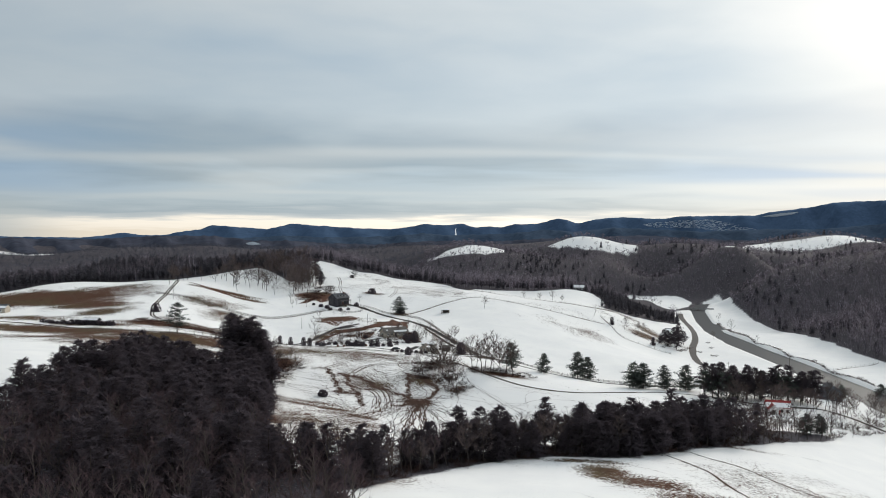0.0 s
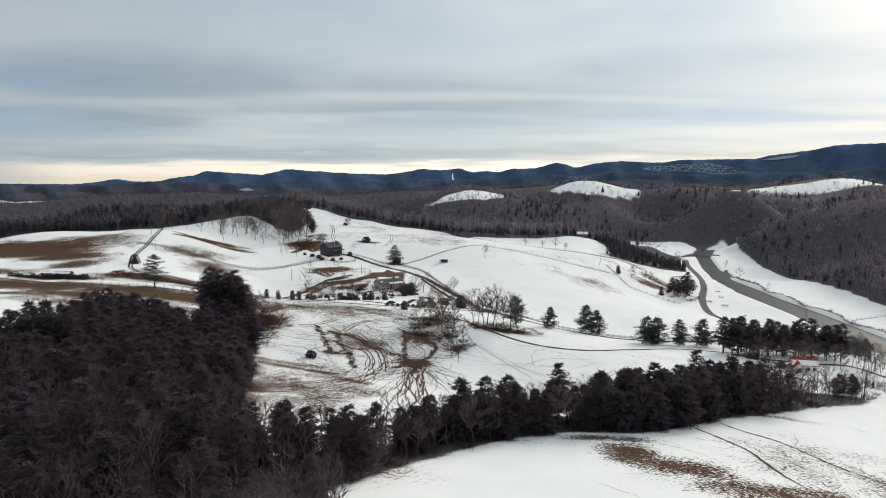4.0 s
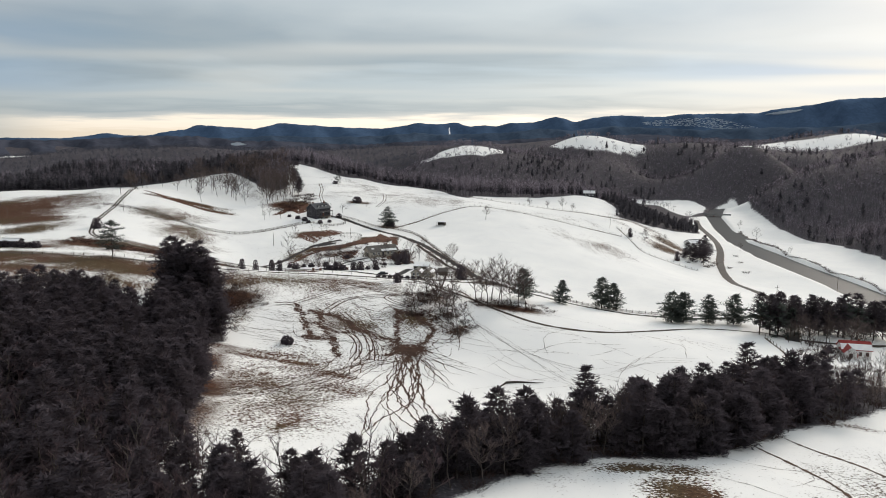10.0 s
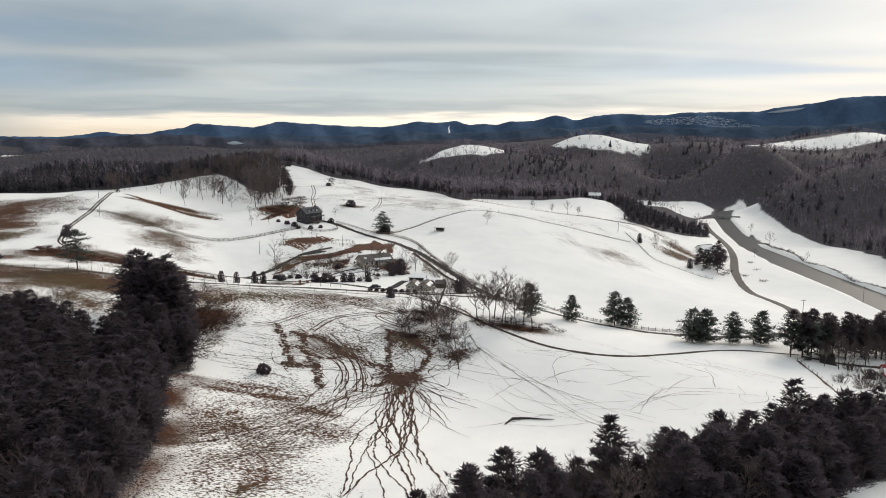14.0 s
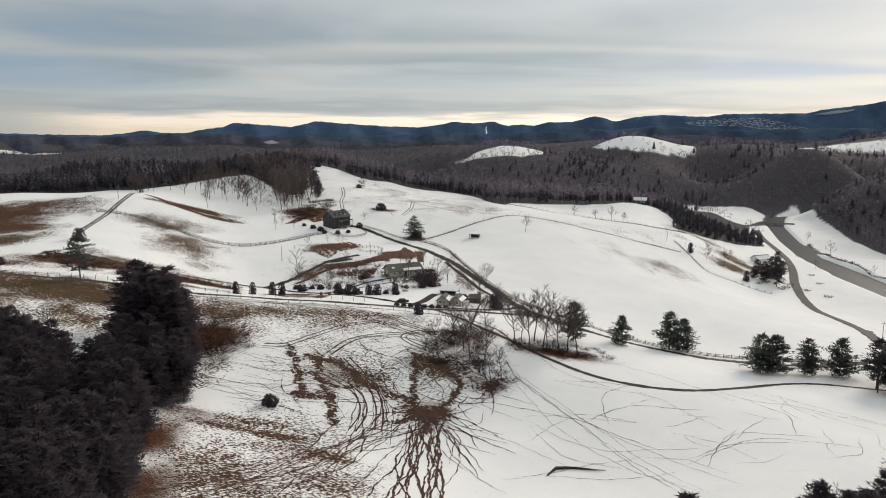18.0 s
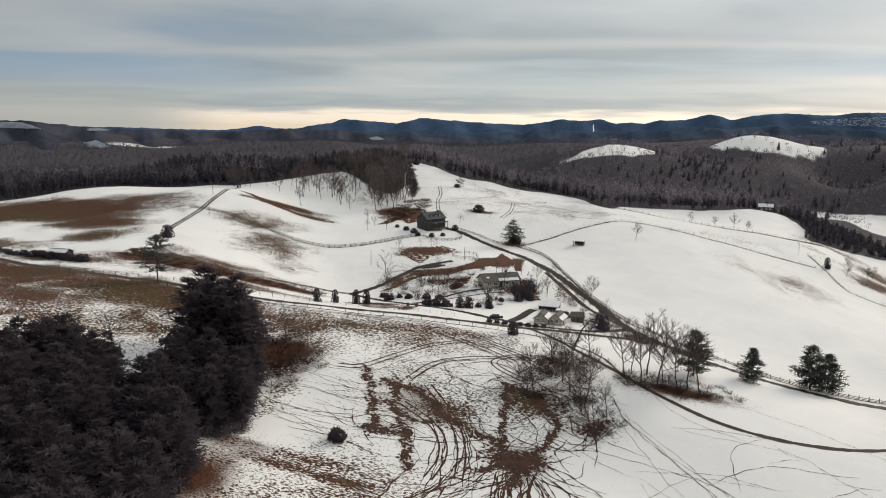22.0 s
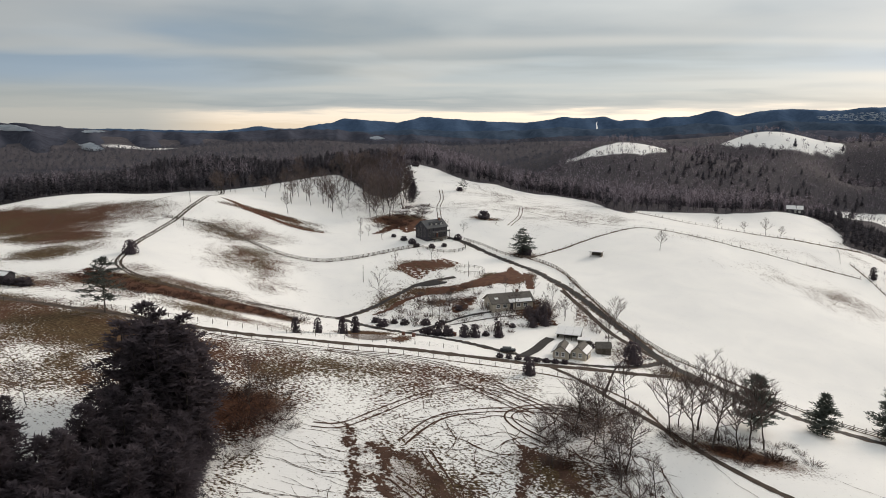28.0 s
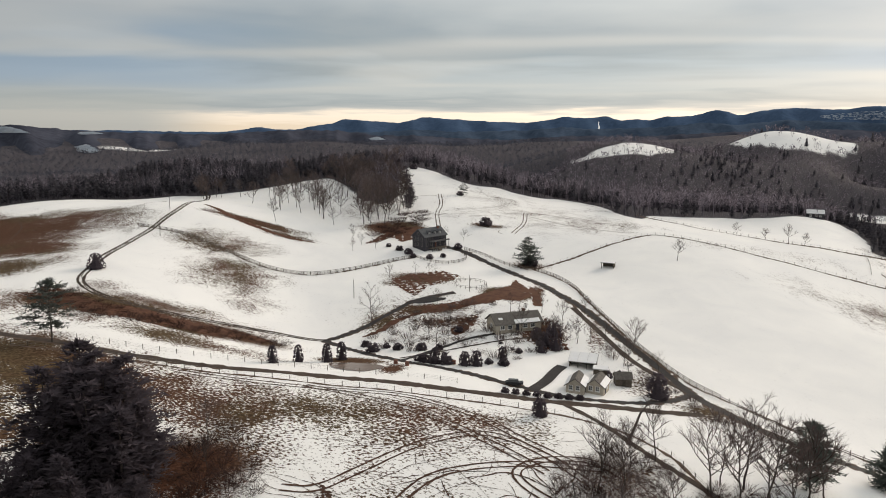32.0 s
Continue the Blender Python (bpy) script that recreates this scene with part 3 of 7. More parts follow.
def ribbon(points, width, step=1.5, lift=0.05, wiggle=0.0, seed=0, level=None, across=2, fray=0.0, taper=0.0):
    """Vertices and quads of a strip that lies on the ground along a broken line, its bends rounded."""
    p = np.array(points, float)
    for _ in range(3):
        q = np.empty((2 * len(p) - 2, 2))
        q[0::2], q[1::2] = p[:-1] * 0.75 + p[1:] * 0.25, p[:-1] * 0.25 + p[1:] * 0.75
        p = np.vstack([p[:1], q, p[-1:]])
    d = np.concatenate([[0], np.cumsum(np.hypot(*np.diff(p, axis=0).T))])
    s = np.linspace(0, d[-1], max(3, int(d[-1] / step) + 1))
    x, y = np.interp(s, d, p[:, 0]), np.interp(s, d, p[:, 1])
    tx, ty = np.gradient(x), np.gradient(y)
    n = np.hypot(tx, ty) + 1e-9
    tx, ty = tx / n, ty / n
    off = wiggle * (np.sin(s / 5.1 + seed) + 0.7 * np.sin(s / 2.3 + seed * 3.1) + 0.5 * np.sin(s / 0.9 + seed * 1.7))
    rr = np.random.RandomState(int(seed * 10) + 7)
    w = width * (1 + fray * rr.uniform(-1, 1, len(s)))
    if taper:
        w = w * np.clip(np.minimum(s, (d[-1] - s) * 0.6) / taper + 0.3, 0, 1)
    rows = []
    for k in range(across + 1):
        o = off + w * (k / across - 0.5)
        px, py = x - ty * o, y + tx * o
        rows.append(np.stack([px, py, (gz(px, py) + lift) if level is None else np.full(len(s), level)], 1))
    v = np.stack(rows, 1).reshape(-1, 3)
    m_ = across + 1
    f = [(i * m_ + k, i * m_ + k + 1, (i + 1) * m_ + k + 1, (i + 1) * m_ + k) for i in range(len(s) - 1) for k in range(across)]
    return v, np.array(f)[:, ::-1]


def strips(name, lines, mat, label, category, kind="structure"):
    vs, fs, n = [], [], 0
    for v, f in lines:
        vs.append(v)
        fs.append(f + n)
        n += len(v)
    return tagged(new(name, fast_mesh(name, np.vstack(vs), np.vstack(fs), mat, True)), label, category, kind=kind)


strips("river", [ribbon(RIVER, 24, 4, level=-35.0)], WATER, "slow grey river winding along the valley floor", "river")

HOUSE_ROAD = [(9, 2), (14, 2), (25, -6), (39, -18), (52, -35), (63, -58), (73, -74), (81, -91), (89, -106), (95, -123), (102, -137), (112, -148), (126, -156), (150, -160),
              (175, -163), (205, -160), (235, -140), (251, -85)]
RIVER_ROAD = [(210, -196), (225, -165), (242, -110), (251, -78), (249, -43), (256, -6), (268, 30), (284, 69), (303, 140), (318, 215), (332, 262)]
LOW_ROAD = [(-240, -150), (-150, -146), (-105, -158), (-70, -165), (-38, -166), (-7, -158), (12, -152), (40, -151), (66, -150), (82, -148), (98, -143)]
LOOP_ROAD = [(-160, 88), (-142, 72), (-126, 30), (-117, 2), (-112, -25), (-108, -52), (-101, -80), (-94, -98), (-90, -110), (-80, -118), (-66, -121), (-53, -119), (-39, -112),
             (-23, -106), (-9, -105)]
DRIVE = [(-9, -105), (-1, -92), (5, -79), (11, -67), (19, -63), (24, -60)]
MID_DRIVE = [(-9, -105), (0, -112), (9, -119), (19, -126), (31, -132), (44, -136), (54, -141), (64, -145), (74, -145), (84, -142), (91, -136), (97, -128)]
YARD_LOOP = [(21, -127), (26, -117), (32, -107), (38, -101), (44, -98)]
COTTAGE_LANE = [(58, -143), (61, -134), (62.5, -126), (64.5, -119.5)]
FIELD_LANE = [(66, -151), (76, -163), (83, -174), (90, -182), (103, -195), (117, -204), (132, -207), (149, -205), (171, -190), (185, -186), (205, -186)]
CREEK_ROAD = [(112, -148), (104, -137), (94, -124), (86, -112), (80, -100), (73, -84), (66, -68)]
VERGE = mottled("trodden_verge", (0.05, 0.033, 0.025), (0.16, 0.115, 0.09), 0.9, 0.95, 0, 0.4, 0.05, fine_scale=7)
strips("road_verges", [ribbon(HOUSE_ROAD, 3.5, 0.9, 0.035, 0.1, 1, across=4, fray=0.4), ribbon(DRIVE, 2.9, 0.9, 0.035, 0.1, 3, across=4, fray=0.4),
                       ribbon(MID_DRIVE, 2.6, 0.9, 0.035, 0.1, 4, across=4, fray=0.45), ribbon(LOW_ROAD, 3.5, 1.2, 0.03, 0.05, 5, across=4, fray=0.3), ribbon(RIVER_ROAD, 5.0, 1.6, 0.03, 0.05, 6, across=4, fray=0.15)],
       VERGE, "brown trodden verge along the farm roads", "verge")
strips("house_road", [ribbon(HOUSE_ROAD, 2.4, 1.2, 0.07, 0.06, 2, across=4, fray=0.12)], ASPHALT, "narrow dark paved road climbing to the house", "road")
strips("river_road", [ribbon(RIVER_ROAD, 4.2, 1.8, 0.16, across=4)], ASPHALT, "grey two-lane road bending along the river", "road")
strips("low_road", [ribbon(LOW_ROAD, 2.5, 1.6, 0.07, across=4, fray=0.08)], GRAVEL, "muddy gravel road across the pasture", "road")
strips("driveway", [ribbon(DRIVE, 2.0, 1.0, 0.07, 0.08, 5, across=4, fray=0.2), ribbon(MID_DRIVE, 1.9, 1.0, 0.08, 0.08, 6, across=4, fray=0.2), ribbon(YARD_LOOP, 1.6, 1.0, 0.09, 0.08, 7, across=3, fray=0.25),
                    ribbon(COTTAGE_LANE, 3.0, 1.5, 0.10, across=3), ribbon([(10, -69), (16, -68), (22, -67)], 6.0, 1.0, 0.11, across=3, taper=4)], ASPHALT, "wet dark driveway between snowy banks", "driveway")
strips("field_lane", [ribbon(FIELD_LANE, 1.5, 1.4, 0.05, across=2, fray=0.25), ribbon([(20, -124), (33, -112), (40, -107), (50, -101), (55, -99)], 0.9, 1.2, 0.05, 0.1, across=2, fray=0.3), ribbon(CREEK_ROAD, 2.0, 1.5, 0.06, across=3, fray=0.2)], GRAVEL, "muddy farm lane along the field's edge", "lane")


def twin(points, gauge=1.7, w=0.42, seed=0):
    """A pair of wheel ruts."""
    p = np.array(points, float)
    t = np.gradient(p, axis=0)
    t /= np.linalg.norm(t, axis=1)[:, None] + 1e-9
    side = np.stack([-t[:, 1], t[:, 0]], 1) * gauge / 2
    return [ribbon(p + side, w, 1.2, 0.06, 0.04, seed, fray=0.35, across=1), ribbon(p - side, w, 1.2, 0.06, 0.04, seed + 1, fray=0.35, across=1)]


EAST_LANE = [(205, -188), (220, -195), (241, -190), (258, -180), (266, -190), (271, -212), (280, -260)]
strips("house_lane", [ribbon(EAST_LANE, 2.6, 1.6, 0.08, across=3, fray=0.1)], GRAVEL, "grey lane past the houses by the river", "lane")
strips("loop_road", twin(LOOP_ROAD, 1.7, 0.85, 5) + [ribbon(LOOP_ROAD, 0.3, 1.2, 0.045, 0.3, 9, across=1, fray=0.9)], GRAVEL, "snowy gravel farm road with two dark wheel tracks", "road")
ruts = []
rm_ = np.random.RandomState(17)


def trodden(points, width, thick_=7.0):
    """Ragged clods of mud along a broken line, thinning out towards its edges."""
    p = np.array(points, float)
    d = np.concatenate([[0], np.cumsum(np.hypot(*np.diff(p, axis=0).T))])
    n = int((d[-1] + width) * width * thick_)
    s = rm_.uniform(-0.3 * width, d[-1] + 0.3 * width, n)
    cx_, cy_ = np.interp(s, d, p[:, 0]) + rm_.normal(0, width * 0.34, n), np.interp(s, d, p[:, 1]) + rm_.normal(0, width * 0.34, n)
    cx_, cy_ = cx_ + 0.5 * np.sin(s * 0.9), cy_ + 0.5 * np.sin(s * 0.7 + 2)
    r, a = rm_.uniform(0.16, 0.52, n), rm_.uniform(0, 6.28, n)
    v = np.empty((n, 4, 3))
    for k in range(4):
        q = a + k * 1.571 + rm_.uniform(-0.4, 0.4, n)
        v[:, k, 0], v[:, k, 1] = cx_ + np.cos(q) * r * rm_.uniform(0.7, 1.5, n), cy_ + np.sin(q) * r * rm_.uniform(0.7, 1.3, n)
    v[:, :, 2] = gz(v[:, :, 0], v[:, :, 1]) + rm_.uniform(0.03, 0.07, (n, 1))
    return v.reshape(-1, 3), np.arange(n * 4).reshape(-1, 4)


strips("trodden_paths", [trodden(pts, w) for pts, w in MUD_LINES], MUD, "wide red-brown mud paths trodden by cattle", "tracks", "stuff")
# bare red earth: cut banks, terrace beds, the fan round the riding ring
re_ = np.random.RandomState(3)


def cells(poly, step, full=1.0):
    """Small flakes of bare earth inside an outline, with ragged edges and gaps of snow."""
    xs, ys = [p[0] for p in poly], [p[1] for p in poly]
    ax, ay = np.arange(min(xs), max(xs) + step, step), np.arange(min(ys), max(ys) + step, step)
    px, py = np.meshgrid(ax, ay)
    px, py = px + re_.uniform(-0.4, 0.4, px.shape) * step, py + re_.uniform(-0.4, 0.4, py.shape) * step
    v = np.stack([px, py, gz(px, py) + 0.055], 2).reshape(-1, 3)
    w = len(ax)
    f = []
    for j in range(len(ay) - 1):
        for i in range(w - 1):
            mx, my = px[j:j + 2, i:i + 2].mean(), py[j:j + 2, i:i + 2].mean()
            if inside(poly, mx, my) and 0.5 + 0.5 * float(wave(np.float64(mx), np.float64(my), 0.8, 2)) + re_.uniform(-0.25, 0.25) < full:
                f.append((j * w + i, j * w + i + 1, (j + 1) * w + i + 1, (j + 1) * w + i))
    return v, np.array(f)


strips("bare_earth_banks", [ribbon([(-112, 10), (-101, 4), (-91, -3), (-79, -7), (-66, -9), (-57, -11), (-48, -11)], 3.2, 0.8, 0.05, 0.1, 1, across=3, fray=0.35, taper=22),
                            ribbon([(29, -72), (21, -77), (13, -81), (8, -87), (6, -93), (2, -100)], 2.6, 0.8, 0.05, 0.2, 2, across=3, fray=0.4, taper=5),
                            ribbon([(-66, -124), (-45, -122), (-24, -117)], 3.2, 0.8, 0.05, 0.2, 3, across=3, fray=0.4, taper=10),
                            cells([(16, -75), (28, -69), (35, -59), (40, -49), (42, -43), (43, -32), (46, -39), (50, -49), (51, -59), (48, -66), (41, -67), (39, -71), (34, -73), (26, -78), (20, -80)], 0.8, 1.1),
                            cells([(-4, -45), (1, -40), (8, -35), (13, -30), (22, -35), (20, -43), (12, -54), (11, -59), (10, -63), (6, -59), (-1, -52)], 0.7, 0.66),
                            cells([(-94, -119), (-70, -125), (-42, -122), (-22, -115), (-22, -122), (-45, -132), (-72, -137), (-95, -130)], 0.9, 0.62), cells([(49, -41), (52, -49), (55, -61), (56, -70), (53, -70), (51, -57)], 0.7, 1.1), cells([(-27, -3), (-24, 8), (-22, 25), (-5, 24), (-7, 8), (-12, 3), (-18, 8), (-22, 0)], 0.8, 0.85),
                            cells([(29, -95), (31, -84), (36, -82), (36, -90), (34, -98), (30, -101)], 0.7, 0.7), cells([(54, -98), (57, -88), (63, -91), (66, -105), (60, -108), (56, -105)], 0.7, 0.62)],
       EARTH, "bare red-brown earth on banks and terrace beds", "earth", "stuff")
for k_, pts in enumerate(([(20, -204), (26, -203), (31, -195), (36, -187), (41, -181), (48, -175), (54, -174), (63, -179), (72, -188)],
                          [(39, -204), (43, -193), (50, -188), (57, -185), (65, -183), (74, -182)], [(-20, -168), (0, -166), (18, -162), (31, -160), (42, -164), (52, -169), (59, -175), (68, -181)],
                          [(68, -196), (61, -192), (58, -188), (60, -184), (66, -180), (73, -179), (78, -184)], [(44, -205), (52, -216), (57, -228), (58, -240)], [(8, -163), (30, -166), (50, -176), (64, -186)],
                          [(40, -215), (50, -222), (54, -232), (52, -242)], [(-150, 40), (-142, 20), (-138, -10), (-142, -38), (-152, -60)], [(0, 28), (-6, 52), (-8, 76), (-14, 100)], [(36, 28), (40, 45), (38, 70)])):
    ruts += twin(pts, 1.7, 0.42, k_)
for k_, pts in enumerate(([(145, -312), (147, -318), (150, -325), (152, -332), (152, -339), (152, -349), (154, -358)], [(155, -306), (158, -312), (162, -318), (166, -325), (168, -332), (174, -341), (180, -350)], [(-216, -30), (-190, -20), (-170, -40), (-158, -62)], [(40, 62), (62, 50), (90, 44)])):
    ruts.append(ribbon(pts, 0.7, 0.8, 0.05, 0.12, k_ + 40, across=2, fray=0.6, taper=6))
strips("wheel_ruts", ruts, MUD, "brown wheel ruts pressed through the snow", "tracks", "stuff")

# cattle trails that run together at the feeding places
rt = np.random.RandomState(11)
trails = []


def wander(a, b, bend, seed, width):
    a, b = np.array(a, float), np.array(b, float)
    mid = (a + b) / 2 + np.array([-(b - a)[1], (b - a)[0]]) * bend
    trails.append(ribbon([a, (a + mid) / 2, mid, (mid + b) / 2, b], width * 0.56, 0.5, 0.05, 0.26, seed, across=1, fray=0.75, taper=7.0))


for k_ in range(17):
    far_ = rt.uniform(38, 86)
    wander((69 + rt.uniform(-4, 4), -233 + rt.uniform(-3, 2)), (69 + rt.uniform(-0.24, 0.2) * far_, -233 - far_), rt.uniform(-0.12, 0.12), k_ + 1, rt.uniform(0.4, 0.85))
for k_ in range(26):
    ang, far_ = rt.uniform(-2.9, -0.3), rt.uniform(14, 40)
    wander((69 + rt.uniform(-4, 5), -230), (69 + far_ * math.cos(ang), -230 + far_ * math.sin(ang)), rt.uniform(-0.2, 0.2), k_ + 20, rt.uniform(0.25, 0.6))
for k_ in range(70):
    ang, far_ = rt.uniform(0, 6.28), rt.uniform(7, 24)
    c = (72 + rt.uniform(-10, 14), -206 + rt.uniform(-20, 18))
    wander(c, (c[0] + far_ * math.cos(ang), c[1] + far_ * math.sin(ang) * 0.8), rt.uniform(-0.35, 0.35), k_ + 50, rt.uniform(0.25, 0.65))
for k_ in range(64):
    a = (rt.uniform(34, 66), rt.uniform(-240, -196))
    wander(a, (a[0] + rt.uniform(-22, 22), a[1] + rt.uniform(-12, 12)), rt.uniform(-0.3, 0.3), k_ + 90, rt.uniform(0.2, 0.5))
for k_ in range(9):
    a = (44 + k_ * 1.3, -212 - k_ * 0.4)
    wander(a, (a[0] + 6 + rt.uniform(0, 2), a[1] - 28 + rt.uniform(-4, 4)), 0.12 + rt.uniform(-0.04, 0.04), k_ + 730, rt.uniform(0.2, 0.42))
for k_ in range(16):
    y_ = -204 - k_ * 2.2
    wander((34 + rt.uniform(-3, 3), y_), (rt.uniform(8, 20), y_ + rt.uniform(-4, 6)), rt.uniform(-0.1, 0.1), k_ + 760, rt.uniform(0.16, 0.3))
for k_ in range(46):
    a = (rt.uniform(84, 190), rt.uniform(-255, -205))
    wander(a, (a[0] + rt.uniform(-45, 20), a[1] + rt.uniform(-16, 26)), rt.uniform(-0.25, 0.25), k_ + 130, rt.uniform(0.12, 0.24))
for k_ in range(5):
    wander((88 + k_ * 0.7, -203), (128 + rt.uniform(-6, 10), -256 + rt.uniform(-10, 5)), rt.uniform(-0.08, 0.08), k_ + 170, rt.uniform(0.12, 0.22))
for k_ in range(12):
    wander((rt.uniform(14, 26), -205 - k_ * 3), (rt.uniform(28, 36), -206 - k_ * 3 + rt.uniform(-4, 4)), rt.uniform(-0.1, 0.1), k_ + 190, 0.16)
for k_ in range(44):
    a = (rt.uniform(-20, 95), rt.uniform(20, 130))
    wander(a, (a[0] + rt.uniform(-35, 35), a[1] + rt.uniform(-10, 10)), rt.uniform(-0.3, 0.3), k_ + 420, rt.uniform(0.3, 0.6))
for k_ in range(16):
    a = (rt.uniform(115, 185), rt.uniform(-375, -320))
    wander(a, (a[0] + rt.uniform(-30, 10), a[1] + rt.uniform(4, 22)), rt.uniform(-0.2, 0.2), k_ + 250, rt.uniform(0.12, 0.3))
for k_ in range(20):
    wander((16 + k_ * 1.3, -285 + rt.uniform(-16, 6)), (56 + rt.uniform(-8, 8), -236 + rt.uniform(-8, 8)), rt.uniform(-0.2, 0.05), k_ + 280, rt.uniform(0.25, 0.5))
for k_ in range(60):
    a = (rt.uniform(-4, 66), rt.uniform(-206, -166))
    wander(a, (a[0] + rt.uniform(-18, 18), a[1] + rt.uniform(-14, 14)), rt.uniform(-0.4, 0.4), k_ + 320, rt.uniform(0.14, 0.32))
strips("cattle_trails", trails, MUD, "winding brown cattle trails trodden through the snow", "trails", "stuff")


from mathutils.bvhtree import BVHTree


# ---- trees: how each kind grows ----
class Heap:
    """Triangles gathered for one mesh."""

    def __init__(self):
        self.v, self.f = [], []

    def tri(self, a, b, c):
        n = len(self.v)
        self.v += [a, b, c]
        self.f.append((n, n + 1, n + 2))

    def limb(self, a, b, ra, rb, sides=3):
        a, b = Vector(a), Vector(b)
        d = (b - a).normalized()
        u = d.orthogonal().normalized()
        w = d.cross(u)
        n = len(self.v)
        for p, r in ((a, ra), (b, rb)):
            for k in range(sides):
                t = 6.2832 * k / sides
                self.v.append(tuple(p + (u * math.cos(t) + w * math.sin(t)) * r))
        for k in range(sides):
            m = (k + 1) % sides
            self.f += [(n + k, n + m, n + sides + m), (n + k, n + sides + m, n + sides + k)]

    def chain(self, points, r, sides=3):
        """One unbroken tube through all the points."""
        n = len(self.v)
        for k, p in enumerate(points):
            d = (Vector(points[min(k + 1, len(points) - 1)]) - Vector(points[max(k - 1, 0)])).normalized()
            u = d.cross(Vector((0, 0, 1))).normalized()
            w = d.cross(u)
            for q in range(sides):
                t = 6.2832 * q / sides
                self.v.append(tuple(Vector(p) + (u * math.cos(t) + w * math.sin(t)) * r))
        for k in range(len(points) - 1):
            for q in range(sides):
                a, b = n + k * sides + q, n + k * sides + (q + 1) % sides
                self.f += [(a, b, b + sides), (a, b + sides, a + sides)]

    def mesh(self, name, mat):
        return fast_mesh(name, self.v, self.f, mat)


def pine_meshes(seed, tall, broad, first=0.12, dense=1.0, mat=None, layered=False):
    """A conifer: trunk, and a crown of whorled, drooping sprays of needles."""
    r = random.Random(seed)
    trunk, crown = Heap(), Heap()
    lean = (r.uniform(-0.3, 0.3), r.uniform(-0.3, 0.3))
    n = 6
    for k in range(n):
        z0, z1 = tall * 0.96 * k / n - (0.5 if k == 0 else 0), tall * 0.96 * (k + 1) / n
        trunk.limb((lean[0] * k / n, lean[1] * k / n, z0), (lean[0] * (k + 1) / n, lean[1] * (k + 1) / n, z1), tall * 0.017 * (1 - 0.9 * k / n), tall * 0.017 * (1 - 0.9 * (k + 1) / n), 6)
    whorls = int((9 if layered else 17) * dense)
    for w in range(whorls):
        q = first + (1 - first) * (w + r.uniform(-0.3, 0.3)) / whorls
        z = tall * min(q, 0.985)
        up = min(1.0, max(0.0, (q - first) / (1 - first)))
        shape = (1 - up ** 2.5) * (0.55 + 0.45 * min(1, up / 0.2)) * r.uniform(0.8, 1.1)
        for b in range(r.randint(6, 8) if not layered else r.randint(5, 7)):
            a = r.uniform(0, 6.2832)
            length = broad * max(shape, 0.07) * r.uniform(0.6, 1.15)
            rise = r.uniform(-0.10, 0.28) + 0.55 * max(0, q - 0.7)
            dx, dy = math.cos(a), math.sin(a)
            if layered:
                trunk.limb((0, 0, z), (dx * length * 0.9, dy * length * 0.9, z + length * rise), 0.09, 0.03, 3)
            steps = max(2, int(length / 0.85))
            for s in range(1 if not layered else max(1, steps // 2), steps + 1):
                g = s / steps
                cx_, cy_, cz_ = dx * length * g, dy * length * g, z + length * rise * g - 0.35 * g * g
                for _ in range(7):
                    size = r.uniform(0.38, 0.82) * (1.2 - 0.4 * g)
                    p = Vector((cx_ + r.uniform(-0.55, 0.55), cy_ + r.uniform(-0.55, 0.55), cz_ + r.uniform(-0.35, 0.4)))
                    out = Vector((dx + r.uniform(-0.9, 0.9), dy + r.uniform(-0.9, 0.9), r.uniform(-0.15, 0.6))).normalized()
                    side = out.cross(Vector((r.uniform(-0.7, 0.7), r.uniform(-0.7, 0.7), 1))).normalized() * size * 0.34
                    crown.tri(tuple(p - side), tuple(p + side), tuple(p + out * size * 1.9))
    for _ in range(8):
        a = r.uniform(0, 6.28)
        crown.tri((math.cos(a) * 0.3, math.sin(a) * 0.3, tall * 0.94), (-math.cos(a) * 0.25, -math.sin(a) * 0.25, tall * 0.95), (r.uniform(-0.2, 0.2), r.uniform(-0.2, 0.2), tall * 1.01))
    return trunk.mesh("trunk", BARK), crown.mesh("crown", mat or NEEDLES)


